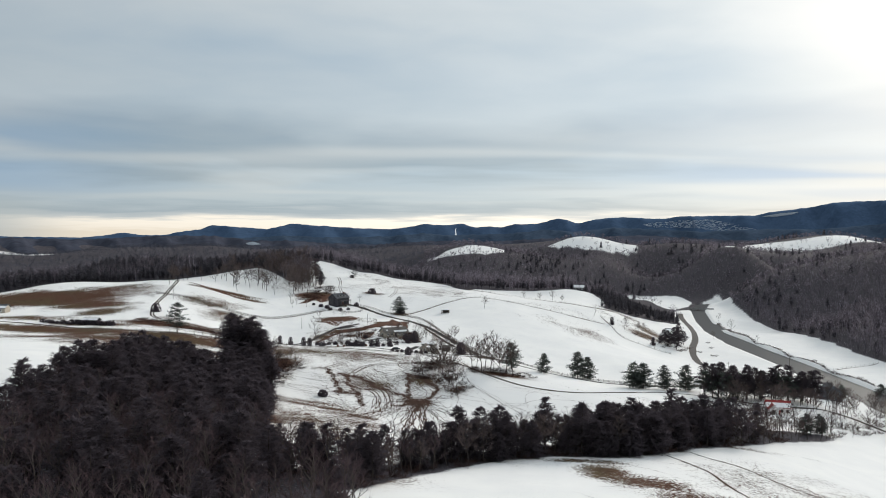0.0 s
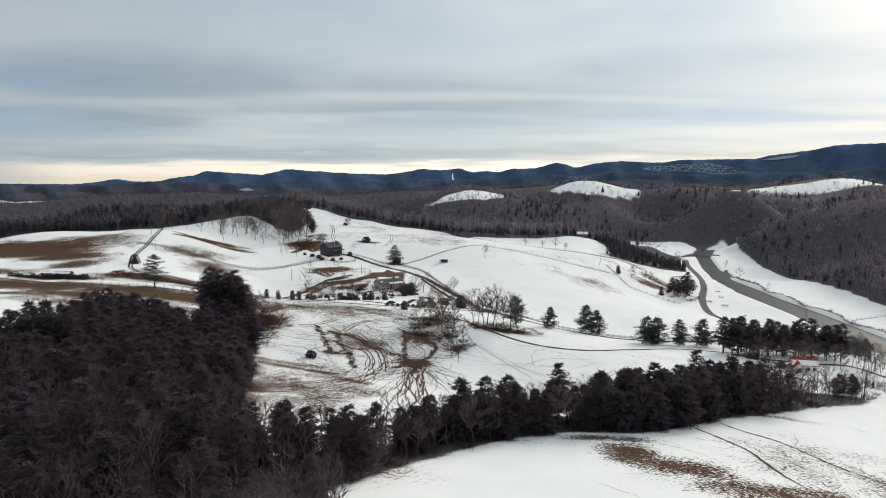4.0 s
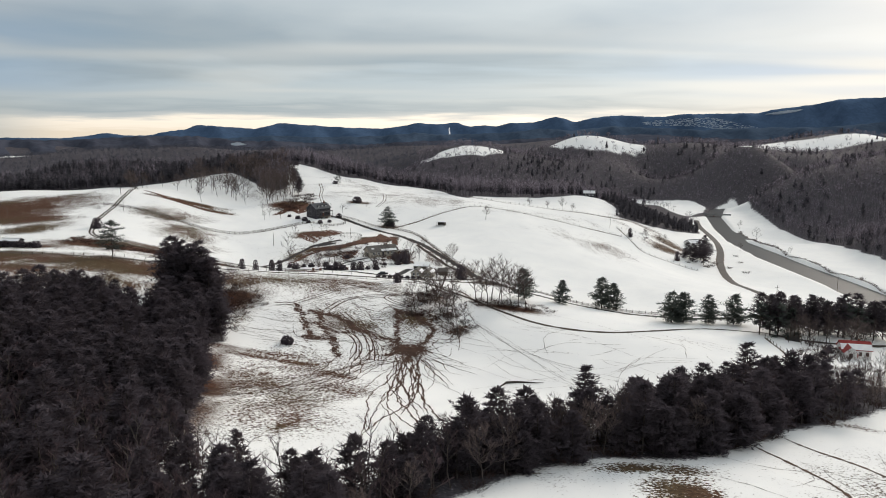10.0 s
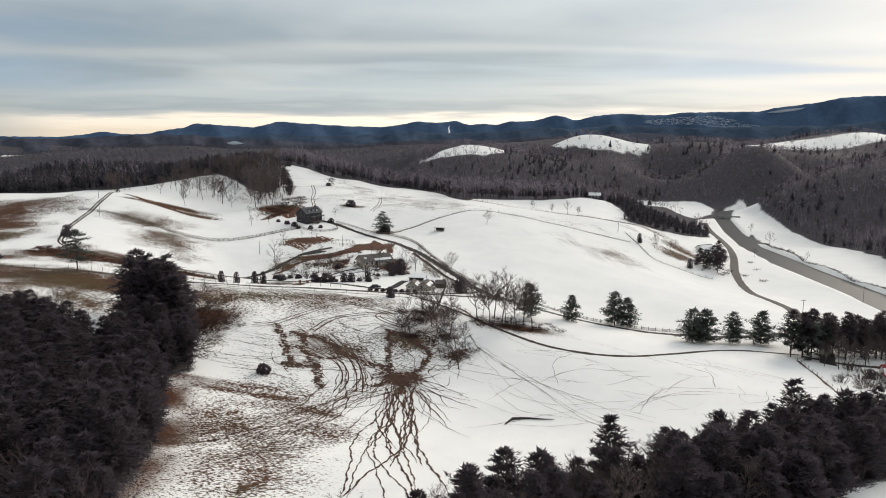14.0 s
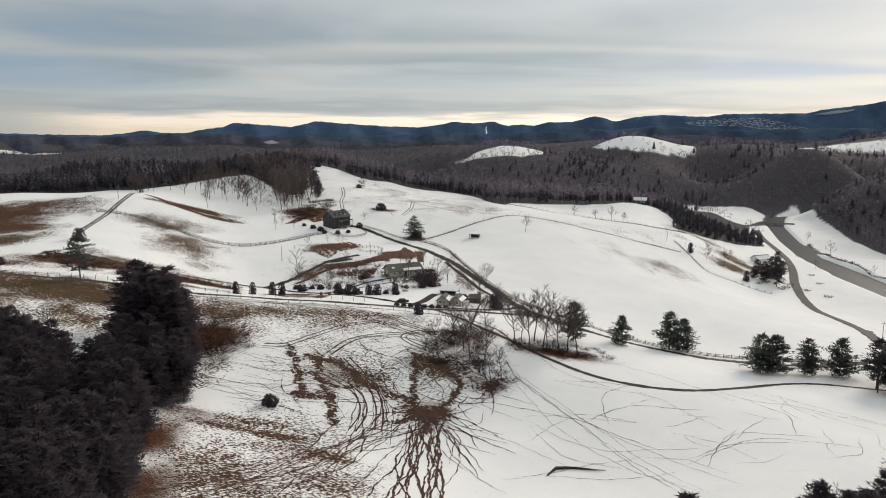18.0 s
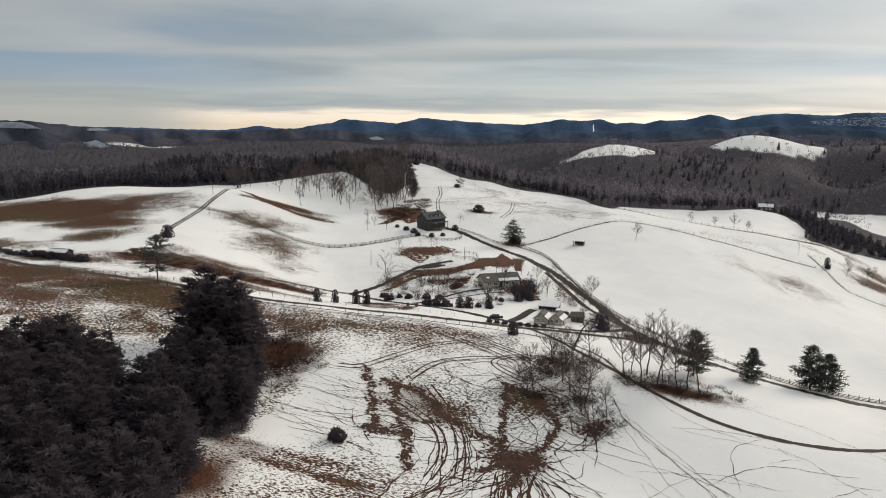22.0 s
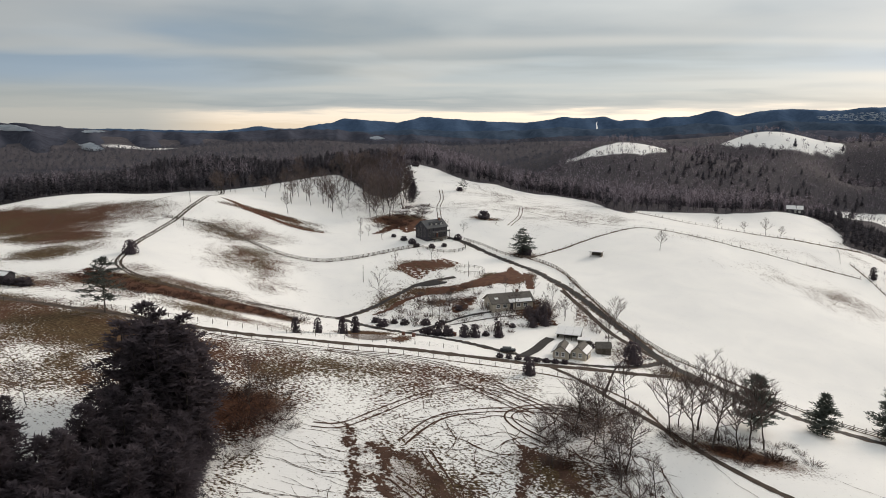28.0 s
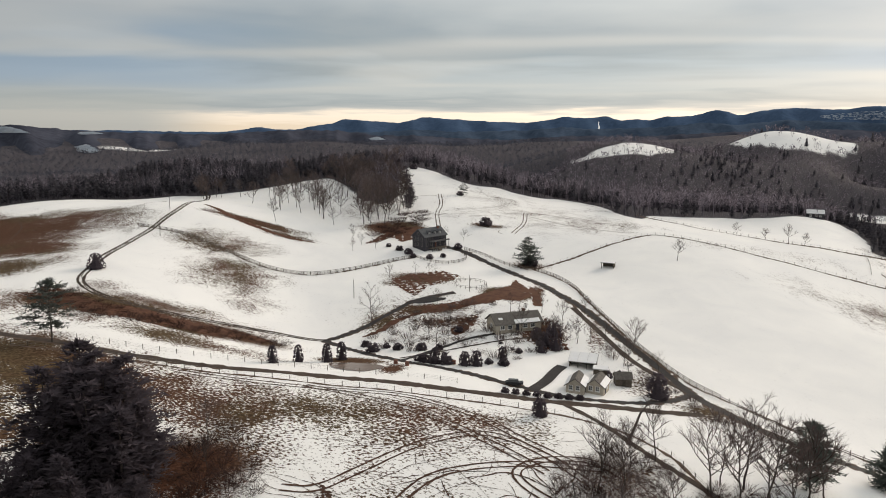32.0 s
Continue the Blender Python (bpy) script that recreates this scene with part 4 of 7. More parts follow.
def bare_meshes(seed, tall, broad, fork=0.3, limbs=14, subs=6, twigs=8, mat=None):
    """A leafless tree: a leader that wavers, ascending limbs that fork, and fine twigs."""
    r = random.Random(seed)
    trunk, crown = Heap(), Heap()
    rad0 = tall * 0.013
    spine = [Vector((0, 0, -0.4))]
    for k in range(7):
        spine.append(Vector((spine[-1].x + r.uniform(-0.03, 0.03) * tall, spine[-1].y + r.uniform(-0.03, 0.03) * tall, tall * 0.86 * (k + 1) / 7)))
    for k in range(7):
        trunk.limb(spine[k], spine[k + 1], rad0 * (1 - 0.12 * k), rad0 * (1 - 0.12 * (k + 1)), 5)

    def bough(p, d, length, rad, level):
        e = (d + Vector((r.uniform(-0.2, 0.2), r.uniform(-0.2, 0.2), r.uniform(0.05, 0.35)))).normalized()
        mid = p + d * length * 0.5
        tip = mid + e * length * 0.5
        heap = trunk if level == 0 else crown
        heap.limb(p, mid, rad, rad * 0.7, 3)
        heap.limb(mid, tip, rad * 0.7, rad * 0.3, 3)
        for k in range(subs if level == 0 else twigs):
            g = r.uniform(0.3, 1.0)
            q = p.lerp(mid, g * 2) if g < 0.5 else mid.lerp(tip, g * 2 - 1)
            a = r.uniform(0, 6.2832)
            o = (e + Vector((math.cos(a), math.sin(a), r.uniform(-0.15, 0.5))) * r.uniform(0.5, 0.95)).normalized()
            if level == 0:
                bough(q, o, length * r.uniform(0.4, 0.62) * (1.25 - 0.5 * g), rad * 0.5, 1)
            else:
                side = o.orthogonal().normalized() * 0.021
                crown.tri(tuple(q - side), tuple(q + side), tuple(q + o * length * r.uniform(0.5, 0.95)))

    for k in range(limbs):
        q = fork + (0.98 - fork) * (k + r.uniform(0, 0.8)) / limbs
        j = min(6, int(q * 7 / 1.0))
        p = spine[j].lerp(spine[j + 1], q * 7 - j)
        a = k * 2.4 + r.uniform(-0.5, 0.5)
        up = (q - fork) / (1 - fork)
        d = Vector((math.cos(a), math.sin(a), r.uniform(0.45, 0.95) + up * 0.8)).normalized()
        bough(p, d, tall * 0.36 * broad * (1.1 - 0.62 * up) * r.uniform(0.75, 1.1), rad0 * (0.62 - 0.35 * up), 0)
    return trunk.mesh("trunk", BARK), crown.mesh("crown", mat or TWIGS)


def shrub_mesh(seed, tall, broad, stems, mat):
    r = random.Random(seed)
    heap = Heap()
    for _ in range(stems):
        a, g = r.uniform(0, 6.28), r.uniform(0, 1) ** 0.6
        p = Vector((math.cos(a) * g * broad * 0.45, math.sin(a) * g * broad * 0.45, -0.1))
        tip = p + Vector((math.cos(a) * g * broad * r.uniform(0.2, 0.8), math.sin(a) * g * broad * r.uniform(0.2, 0.8), tall * r.uniform(0.5, 1.0)))
        heap.limb(p, tip, 0.05, 0.02, 3)
        for _ in range(5):
            t = p.lerp(tip, r.uniform(0.3, 1))
            e = t + Vector((r.uniform(-0.5, 0.5), r.uniform(-0.5, 0.5), r.uniform(0.1, 0.7))) * tall * 0.4
            heap.tri(tuple(t - Vector((0.06, 0, 0))), tuple(t + Vector((0.06, 0.02, 0))), tuple(e))
    return heap.mesh("branches", mat)


def clump_mesh(seed, tall, broad, count, mat):
    """A dense evergreen bush."""
    r = random.Random(seed)
    heap = Heap()
    for _ in range(count):
        a, b = r.uniform(0, 6.28), r.uniform(-0.1, 1.0)
        rad = broad * 0.5 * math.sqrt(max(0.02, 1 - max(b, 0) ** 2.2)) * r.uniform(0.75, 1.02)
        p = Vector((math.cos(a) * rad, math.sin(a) * rad, tall * max(b, 0.0)))
        out = Vector((math.cos(a), math.sin(a), r.uniform(0.2, 1.1))).normalized()
        side = out.cross(Vector((r.uniform(-1, 1), r.uniform(-1, 1), 1))).normalized() * r.uniform(0.2, 0.38)
        heap.tri(tuple(p - side), tuple(p + side), tuple(p + out * r.uniform(0.35, 0.7)))
    for z in range(4):
        heap.limb((0, 0, tall * z * 0.22), (0, 0, tall * (z + 1) * 0.22), broad * 0.40 * (1 - z * 0.2), broad * 0.40 * (1 - (z + 1) * 0.2), 7)
    return heap.mesh("foliage", mat)


def thing(name, parts, x, y, label, category, group="", size=1.0, turn=0.0, sink=0.0):
    """An Empty at the foot with its part meshes under it."""
    base = new(name)
    for pname, mesh_ in parts:
        part(pname, mesh_, None, base)
    base.matrix_world = Matrix.LocRotScale((x, y, float(gz(x, y)) - sink), Euler((0, 0, turn)), (size,) * 3)
    return tagged(base, label, category, group)


PINES = [[("trunk", t), ("crown", c)] for t, c in (pine_meshes(s, tall, broad, first, dense) for s, tall, broad, first, dense in
         ((1, 15, 5.2, 0.10, 1.0), (2, 17, 5.4, 0.14, 1.0), (3, 13, 4.8, 0.05, 1.0), (4, 16, 4.9, 0.24, 0.95), (5, 12, 4.5, 0.04, 1.0)))]
FIRS = [[("trunk", t), ("crown", c)] for t, c in (pine_meshes(s, tall, broad, first, 1.0, NEEDLES_LIT) for s, tall, broad, first in ((11, 11, 4.4, 0.05), (12, 13, 5.6, 0.08)))]
FULL_PINES = [[("trunk", t), ("crown", c)] for t, c in (pine_meshes(s, tall, broad, first, 1.0, NEEDLES_LIT) for s, tall, broad, first in ((15, 12.5, 6.0, 0.04), (16, 12, 5.6, 0.03), (17, 13.5, 5.4, 0.06)))]
OPEN_PINES = [[("trunk", t), ("crown", c)] for t, c in (pine_meshes(s, tall, broad, first, 1.0, NEEDLES_LIT, True) for s, tall, broad, first in ((21, 14, 4.6, 0.22), (22, 14, 6.0, 0.08)))]
THIN_BARE = [[("trunk", t), ("crown", c)] for t, c in (bare_meshes(s, tall, broad, fork, 9, 4, 6, PALE_TWIGS) for s, tall, broad, fork in ((51, 14, 1.0, 0.28), (52, 12, 1.15, 0.24), (53, 16, 0.85, 0.36), (54, 11, 1.1, 0.24), (55, 15, 0.75, 0.42)))]
BARES = [[("trunk", t), ("crown", c)] for t, c in (bare_meshes(s, tall, broad, fork) for s, tall, broad, fork in
         ((31, 14, 1.22, 0.26), (32, 12, 1.3, 0.22), (33, 16, 1.0, 0.34), (34, 11, 1.3, 0.22), (35, 15, 0.85, 0.4)))]
SMALL_BARE = [[("trunk", t), ("crown", c)] for t, c in (bare_meshes(s, tall, broad * 1.15, fork, 10, 5, 5) for s, tall, broad, fork in ((41, 7, 1.0, 0.22), (42, 6, 1.2, 0.18), (43, 8, 0.8, 0.3)))]
LABELS = {"pine": "dark green white pine with dense drooping branches", "bare": "leafless grey-brown hardwood tree in winter"}
made = {}


def plant(kind, stock, which, x, y, label, category, group, size=1.0, turn=0.0):
    """Builds the first of a kind, copies the rest."""
    key = (kind, id(stock), which, label, group)
    if key not in made:
        made[key] = thing(kind, stock[which], x, y, label, category, group, size, turn)
        return made[key]
    m = Matrix.LocRotScale((x, y, float(gz(x, y))), Euler((0, 0, turn)), None)
    ob = copy_thing(made[key], m)
    ob.scale = (size,) * 3
    return ob


rp = random.Random(5)


def fill(poly, gap_, tries, keep=lambda x, y: True):
    """Places inside an outline, no two closer than a gap."""
    xs, ys = [p[0] for p in poly], [p[1] for p in poly]
    got = []
    for _ in range(tries):
        x, y = rp.uniform(min(xs), max(xs)), rp.uniform(min(ys), max(ys))
        if inside(poly, x, y) and keep(x, y) and all((x - a) ** 2 + (y - b) ** 2 > gap_ ** 2 for a, b in got):
            got.append((x, y))
    return got


# pine plantation beside the pasture
def arrays(me_):
    v = np.empty(len(me_.vertices) * 3)
    me_.vertices.foreach_get("co", v)
    f = np.empty(len(me_.loops), dtype=np.int32)
    me_.loops.foreach_get("vertex_index", f)
    return v.reshape(-1, 3), f.reshape(-1, 3)


def join_trees(name, stock, places, label):
    """Trees too many to count as one object; trunk and crown keep their materials."""
    vs, fs, mi, n = [], [], [], 0
    mats = [BARK, stock[0][1][1].materials[0]]
    for x, y, which, size, turn in places:
        c_, s_ = math.cos(turn) * size, math.sin(turn) * size
        for k, (_, me_) in enumerate(stock[which]):
            v, f = arrays(me_)
            vs.append(np.stack([v[:, 0] * c_ - v[:, 1] * s_ + x, v[:, 0] * s_ + v[:, 1] * c_ + y, v[:, 2] * size + float(gz(x, y))], 1))
            fs.append(f + n)
            mi.append(np.full(len(f), k))
            n += len(v)
    return tagged(new(name, fast_mesh(name, np.vstack(vs), np.vstack(fs), mats, index=np.concatenate(mi))), label, "woods", kind="stuff")


thick, lower = [], []
for x, y in fill(STAND, 3.7, 5200):
    if y < -322 and rp.random() < 0.6:
        lower.append((x, y, rp.randrange(5), rp.uniform(0.7, 0.95), rp.uniform(0, 6.28)))
    elif y > -254 or (x > 0 and y > -330 and rp.random() < 0.6):
        plant("pine_tree", PINES, rp.randrange(5), x, y, LABELS["pine"], "tree", "trees of the pine stand", rp.uniform(0.74, 0.96), rp.uniform(0, 6.28))
    else:
        thick.append((x, y, rp.randrange(5), rp.uniform(0.74, 0.98), rp.uniform(0, 6.28)))
join_trees("pine_plantation", PINES, thick, "dense dark pine plantation with a closed canopy")
for x, y in fill(CLUMP, 3.6, 400):
    plant("pine_tree", PINES, rp.choice((0, 1, 3, 1)), x, y, "tall dark pine in the clump at the plantation's corner", "tree", "tall corner pines", (1.2 if y > -222 else 0.8) * rp.uniform(0.92, 1.08), rp.uniform(0, 6.28))
for k, (x, y, s) in enumerate(((-36, -234, 0.72), (-32, -236, 0.75), (-26, -236, 0.75), (-21, -238, 0.7), (-30, -241, 0.78))):
    plant("pine_tree", PINES, (2, 0, 4, 3)[k % 4], x, y, "dark pine at the plantation's outer edge", "tree", "trees of the pine stand", s, k * 1.3)
for k, (x, y, s) in enumerate(((-31, -222, 0.62), (-36, -228, 0.6), (3, -197, 0.62), (6, -203, 0.5), (10, -199, 0.5))):
    plant("bare_tree", BARES, k, x, y, "leafless tree beside the plantation's corner", "tree", "trees by the plantation's corner", s, k)
for k, (x, y) in enumerate(fill(WEST_WOOD, 3.6, 1500)):
    if rp.random() < 0.22:
        plant("pine_tree", PINES, k % 5, x, y, LABELS["pine"] + " among hardwoods", "tree", "trees of the lower wood", rp.uniform(0.6, 0.85), k)
    else:
        lower.append((x, y, k % 5, rp.uniform(0.65, 0.95), k))
for k, (x, y) in enumerate(fill([(20, -322), (34, -328), (50, -350), (46, -374), (30, -352)], 3.4, 500)):
    if k % 3:
        lower.append((x, y, k % 5, rp.uniform(0.55, 0.75), k))
    else:
        plant("pine_tree", PINES, k % 5, x, y, LABELS["pine"] + " among hardwoods", "tree", "trees of the lower wood", rp.uniform(0.5, 0.7), k)
join_trees("lower_hardwoods", THIN_BARE, lower, "leafless grey-brown hardwoods below the pine plantation")

# hedge of pines and hardwoods between the hill field and the pasture
brush_at, hedge_thick = [], []
for x, y in fill(HEDGE, 2.75, 6500):
    west = x < 92
    east = x > 172
    if rp.random() < (0.8 if east else 0.5 if west else 0.42) or (100 < x < 118 and rp.random() < 0.5):
        if rp.random() < 0.75:
            hedge_thick.append((x, y, rp.randrange(5), rp.uniform(0.55, 0.85), rp.uniform(0, 6.28)))
            continue
        plant("bare_tree", BARES, rp.randrange(5), x, y, LABELS["bare"] + " in the field hedge", "tree", "trees of the field hedge", rp.uniform(0.5, 0.78) * (1.12 if 85 < x < 160 else 0.88 if x <= 85 else 1.0), rp.uniform(0, 6.28))
    else:
        plant("pine_tree", PINES, rp.randrange(5), x, y, LABELS["pine"] + " in the field hedge", "tree", "trees of the field hedge", rp.uniform(0.58, 0.85) * (1.12 if 85 < x < 160 else 0.88 if x <= 85 else 1.0), rp.uniform(0, 6.28))
for k, (x, y) in enumerate(fill(HEDGE, 3.0, 900)[:120]):
    brush_at.append((x, y, k))
join_trees("hedge_hardwoods", THIN_BARE, hedge_thick, "leafless hardwoods crowded along the field hedge")
for x, y, s in ((84, -334, 1.0), (128, -309, 0.95), (140, -305, 0.95), (168, -280, 1.02), (176, -274, 0.9)):
    plant("pine_tree", PINES, 0, x, y, "tall pine rising above the field hedge", "tree", "trees of the field hedge", s, s * 9)

# grove of hardwoods and scrub beside the trodden feeding place
for k, (x, y, s) in enumerate(((70, -199, 0.95), (79, -199, 1.0), (82, -206, 0.95), (85, -215, 1.2), (73, -190, 0.9), (78, -187, 1.0), (69, -204, 0.7), (84, -176, 0.9), (77, -194, 1.05), (83, -202, 1.1), (74, -183, 1.0), (79, -180, 0.9), (88, -208, 0.7), (66, -196, 0.7))):
    plant("bare_tree", BARES, k % 5, x, y, "leafless tree in a scrubby grove on brown ground", "tree", "trees of the pasture grove", s * 0.86, k * 1.3)
for k, (x, y, s) in enumerate(((93, -185, 0.85), (97, -189, 0.8), (101, -188, 0.98), (103, -184, 0.85), (106, -188, 0.95), (109, -185, 0.88), (99, -181, 0.85), (112, -184, 0.8), (95, -181, 0.7))):
    plant("bare_tree", BARES, (k * 2) % 5, x, y, "tall leafless hardwood in a row above the lane", "tree", "hardwoods above the lane", s * 1.3, k * 2.1)
for k, (x, y, s, w) in enumerate(((112, -174, 1.0, 1), (129, -165, 0.9, 0), (147.5, -156, 1.05, 1), (153, -153, 1.05, 0))):
    plant("spruce_tree", FIRS, w, x, y, "single grey-green spruce beside the field lane", "tree", "spruces along the lane", s, k)
for k, (x, y, s) in enumerate(((171, -176, 0.85), (176, -175, 0.88), (186, -175, 0.75), (197, -173, 0.85))):
    plant("pine_tree", FULL_PINES, (0, 1, 2, 0)[k], x, y, "full round pine in the row by the road", "tree", "pines in the roadside row", s * 1.2, k * 1.7)
for k in range(30):
    x = 200 + k * 2.1
    y = -190 + 4 * math.sin(k * 1.7) + k * 0.75
    stock, w = ((OPEN_PINES, k % 2), (PINES, 3), (PINES, 1))[k % 3]
    plant("pine_tree", stock, w, x, y, "pine with a clear trunk in the roadside belt", "tree", "pines of the roadside belt", rp.uniform(0.8, 1.05), k * 1.1)
for k in range(46):
    plant("bare_tree", BARES, k % 5, rp.uniform(204, 285), rp.uniform(-202, -172), "leafless tree among the roadside houses", "tree", "hardwoods by the houses", rp.uniform(0.6, 0.9), k)

for k, (x, y) in enumerate(fill([(200, -252), (236, -240), (262, -228), (296, -190), (326, -140), (312, -128), (282, -168), (262, -198), (236, -222), (206, -232)], 7.5, 260)):
    plant("bare_tree", SMALL_BARE, k % 3, x, y, "leafless tree on the snowy ground by the houses", "tree", "small trees by the houses", rp.uniform(0.8, 1.4), k * 1.7)
for k, (x, y, s) in enumerate(((290, -141, 0.55), (321, -124, 0.7), (228, -240, 0.6), (220, -246, 0.65), (232, -234, 0.5))):
    plant("pine_tree", FULL_PINES, k % 3, x, y, "dark round evergreen near the houses", "tree", "evergreens near the houses", s, k)

# single trees of the farm
WIDE_PINES = [[("trunk", t), ("crown", c)] for t, c in (pine_meshes(s, tall, broad, first, dense, NEEDLES_LIT, lay) for s, tall, broad, first, dense, lay in ((25, 15.5, 6.2, 0.22, 1.75, True), (26, 12.5, 6.4, 0.1, 0.8, False)))]
plant("pine_tree", WIDE_PINES, 0, -54, -166, "tall open pine with layered branches on a bare trunk", "tree", "", 1.0, 0.4)
plant("pine_tree", WIDE_PINES, 1, 46, -9, "broad spreading pine on the hillside by the road", "tree", "", 1.0, 1.0)
plant("pine_tree", OPEN_PINES, 1, -1, 106, "small windswept pine near the hilltop", "tree", "", 0.55, 2.0)
plant("bare_tree", BARES, 2, 107, -2, "lone leafless tree in the white field", "tree", "", 0.6, 0.0)
plant("bare_tree", SMALL_BARE, 0, 0, -84, "leafless tree beside the driveway", "tree", "", 1.75, 1.0)
plant("bare_tree", BARES, 1, 24, -104, "leafless tree on the snowy garden bank", "tree", "", 0.62, 2.0)
plant("bare_tree", BARES, 0, 84, -100, "spreading leafless tree beside the paved road", "tree", "", 0.7, 2.6)
for k, (x, y, s) in enumerate(((143, 68, 0.46), (155, 62, 0.48), (165, 59, 0.62), (172, 58, 0.55))):
    plant("bare_tree", BARES, k % 5, x, y, "leafless tree along the ridge fence", "tree", "trees along the ridge fence", s, k * 2.0)
for k, (x, y, s) in enumerate(((214, 22, 0.62), (226, 27, 0.7), (232, 38, 0.5), (222, 46, 0.4))):
    plant("bare_tree", BARES, (k + 2) % 5, x, y, "leafless fruit tree in a rough paddock", "tree", "fruit trees of the paddock", s, k * 2.0)
for k, (x, y, s, w) in enumerate(((252, 22, 0.95, 0), (256, 26, 1.0, 1), (248, 20, 0.6, 0), (262, 33, 0.7, 3), (246, 30, 0.7, 2), (243, 11, 0.8, 0), (248, 5, 0.95, 1), (239, 15, 0.55, 2))):
    plant("pine_tree", PINES, w, x, y, "dark pine beside the riverside house", "tree", "pines by the riverside house", s, k * 2.0)
for k, (x, y, s) in enumerate(((338, 135, 1.6), (352, 205, 1.2), (384, -90, 1.0), (330, 60, 0.8), (294, -130, 1.2), (296, -158, 1.0), (299, 72, 0.9), (288, -150, 1.1))):
    plant("bare_tree", SMALL_BARE, k % 3, x, y, "leafless tree on the river bank", "tree", "river bank trees", s, k * 1.3)
plant("pine_tree", PINES, 2, 376, -92, "small dark pine in the river meadow", "tree", "", 0.5, 0)

# hilltop grove of slim hardwoods
for k, (x, y) in enumerate(fill([(-92, 118), (-76, 100), (-60, 72), (-46, 48), (-38, 20), (-26, 24), (-22, 46), (-30, 80), (-42, 116), (-52, 150), (-62, 130)], 5.0, 900)):
    plant("bare_tree", BARES, k % 5, x, y, "slim leafless hardwood in the hilltop grove", "tree", "trees of the hilltop grove", rp.uniform(0.85, 1.2), k * 1.9)
for k, (x, y) in enumerate(fill([(-116, 92), (-94, 108), (-62, 70), (-46, 34), (-58, 20), (-80, 32), (-104, 62)], 8.5, 300)):
    plant("bare_tree", BARES, (2, 4, 0, 4)[k % 4], x, y, "slim leafless hardwood standing on open snow", "tree", "open hilltop hardwoods", rp.uniform(0.7, 1.1), k * 2.3)
for k, (x, y, s) in enumerate(((-83, 33, 0.8), (-75, 9, 0.75), (-62, 36, 0.75), (-93, 77, 0.9), (-121, 66, 0.7), (-102, 41, 0.8), (-58, 28, 0.7), (-78, 60, 0.9), (-70, 50, 0.85), (-88, 55, 0.8), (-66, 80, 0.9), (-104, 88, 0.9), (-50, 20, 0.6))):
    plant("bare_tree", BARES, (2, 4, 0)[k % 3], x, y, "slim leafless hardwood standing alone on snow", "tree", "scattered hilltop hardwoods", s, k * 1.9)
for k in range(7):
    plant("bare_tree", BARES, k % 5, -144 + k * 1.8 + 3 * math.sin(k * 2.2), 62 + 3 * math.cos(k * 3.0), "leafless hardwood in the clump at the road's end", "tree", "clump at the road's end", rp.uniform(0.75, 0.95), k)

for k, (x, y, s) in enumerate(((-4, -46, 0.9), (2, -90, 1.1), (27, -108, 1.3), (49, -118, 1.0), (51, -90, 1.1), (46, -78, 0.8), (63, -81, 1.0), (68, -95, 1.2), (-33, -2, 1.0), (-28, -6, 0.8), (12, -36, 0.7), (-20, -10, 0.9), (20, -72, 0.8), (34, -78, 0.7), (4, -36, 0.6), (9, -35, 0.65), (19, -99, 0.7), (13, -102, 0.55), (23, -96, 0.9), (26, -89, 0.8), (-29, -15, 0.8), (6, 13, 0.8), (15, 12, 0.9), (68, -99, 1.1), (70, -74, 0.9), (63, -77, 0.9), (51, -97, 1.2),
                               (57, -111, 1.0), (49, -122, 0.8), (76, -95, 0.8), (82, -118, 1.5), (81, -112, 1.1), (56, -76, 0.9), (72, -97, 0.9), (66, -95, 0.8), (30, -104, 0.7), (36, -110, 0.6), (90, -116, 1.0), (62, -100, 1.1))):
    plant("bare_tree", SMALL_BARE, k % 3, x, y, "small leafless tree among the garden banks", "tree", "small trees of the garden", s, k * 2.3)
for k, (x, y, s) in enumerate(((-22, 62, 0.9), (-26, 74, 1.0), (-21, 52, 0.8), (-32, 92, 1.0), (-36, 106, 1.05), (-44, 122, 1.0), (-50, 132, 1.1))):
    plant("pine_tree", PINES, (3, 1, 3, 0)[k % 4], x, y, "dark pine at the edge of the hilltop grove", "tree", "pines of the hilltop grove", s * 0.78, k * 1.7)

# shrubs and evergreens of the garden
ROUND_BUSH = clump_mesh(51, 5.2, 5.6, 420, NEEDLES)
YEW = clump_mesh(52, 5.0, 2.6, 300, NEEDLES)
CONE = clump_mesh(53, 4.2, 3.2, 300, NEEDLES)
LOW_BUSH = clump_mesh(54, 1.3, 1.9, 120, NEEDLES)
SCRUB = [shrub_mesh(s, tall, broad, 46, TWIGS) for s, tall, broad in ((61, 2.4, 4.0), (62, 1.6, 3.0), (63, 3.2, 4.6))]
RUSSET = mottled("russet_brush", (0.034, 0.020, 0.018), (0.085, 0.050, 0.042), 0.6, 0.95, 0.3, 0, local=True)
BRUSH = [shrub_mesh(s, tall, broad, 60, RUSSET) for s, tall, broad in ((71, 1.5, 4.2), (72, 2.2, 5.0))]


def bush(name, mesh_, x, y, label, group="", size=1.0, turn=0.0):
    ob = new(name, mesh_)
    ob.matrix_world = Matrix.LocRotScale((x, y, float(gz(x, y)) - 0.05), Euler((0, 0, turn)), (size,) * 3)
    return tagged(ob, label, "bush", group)


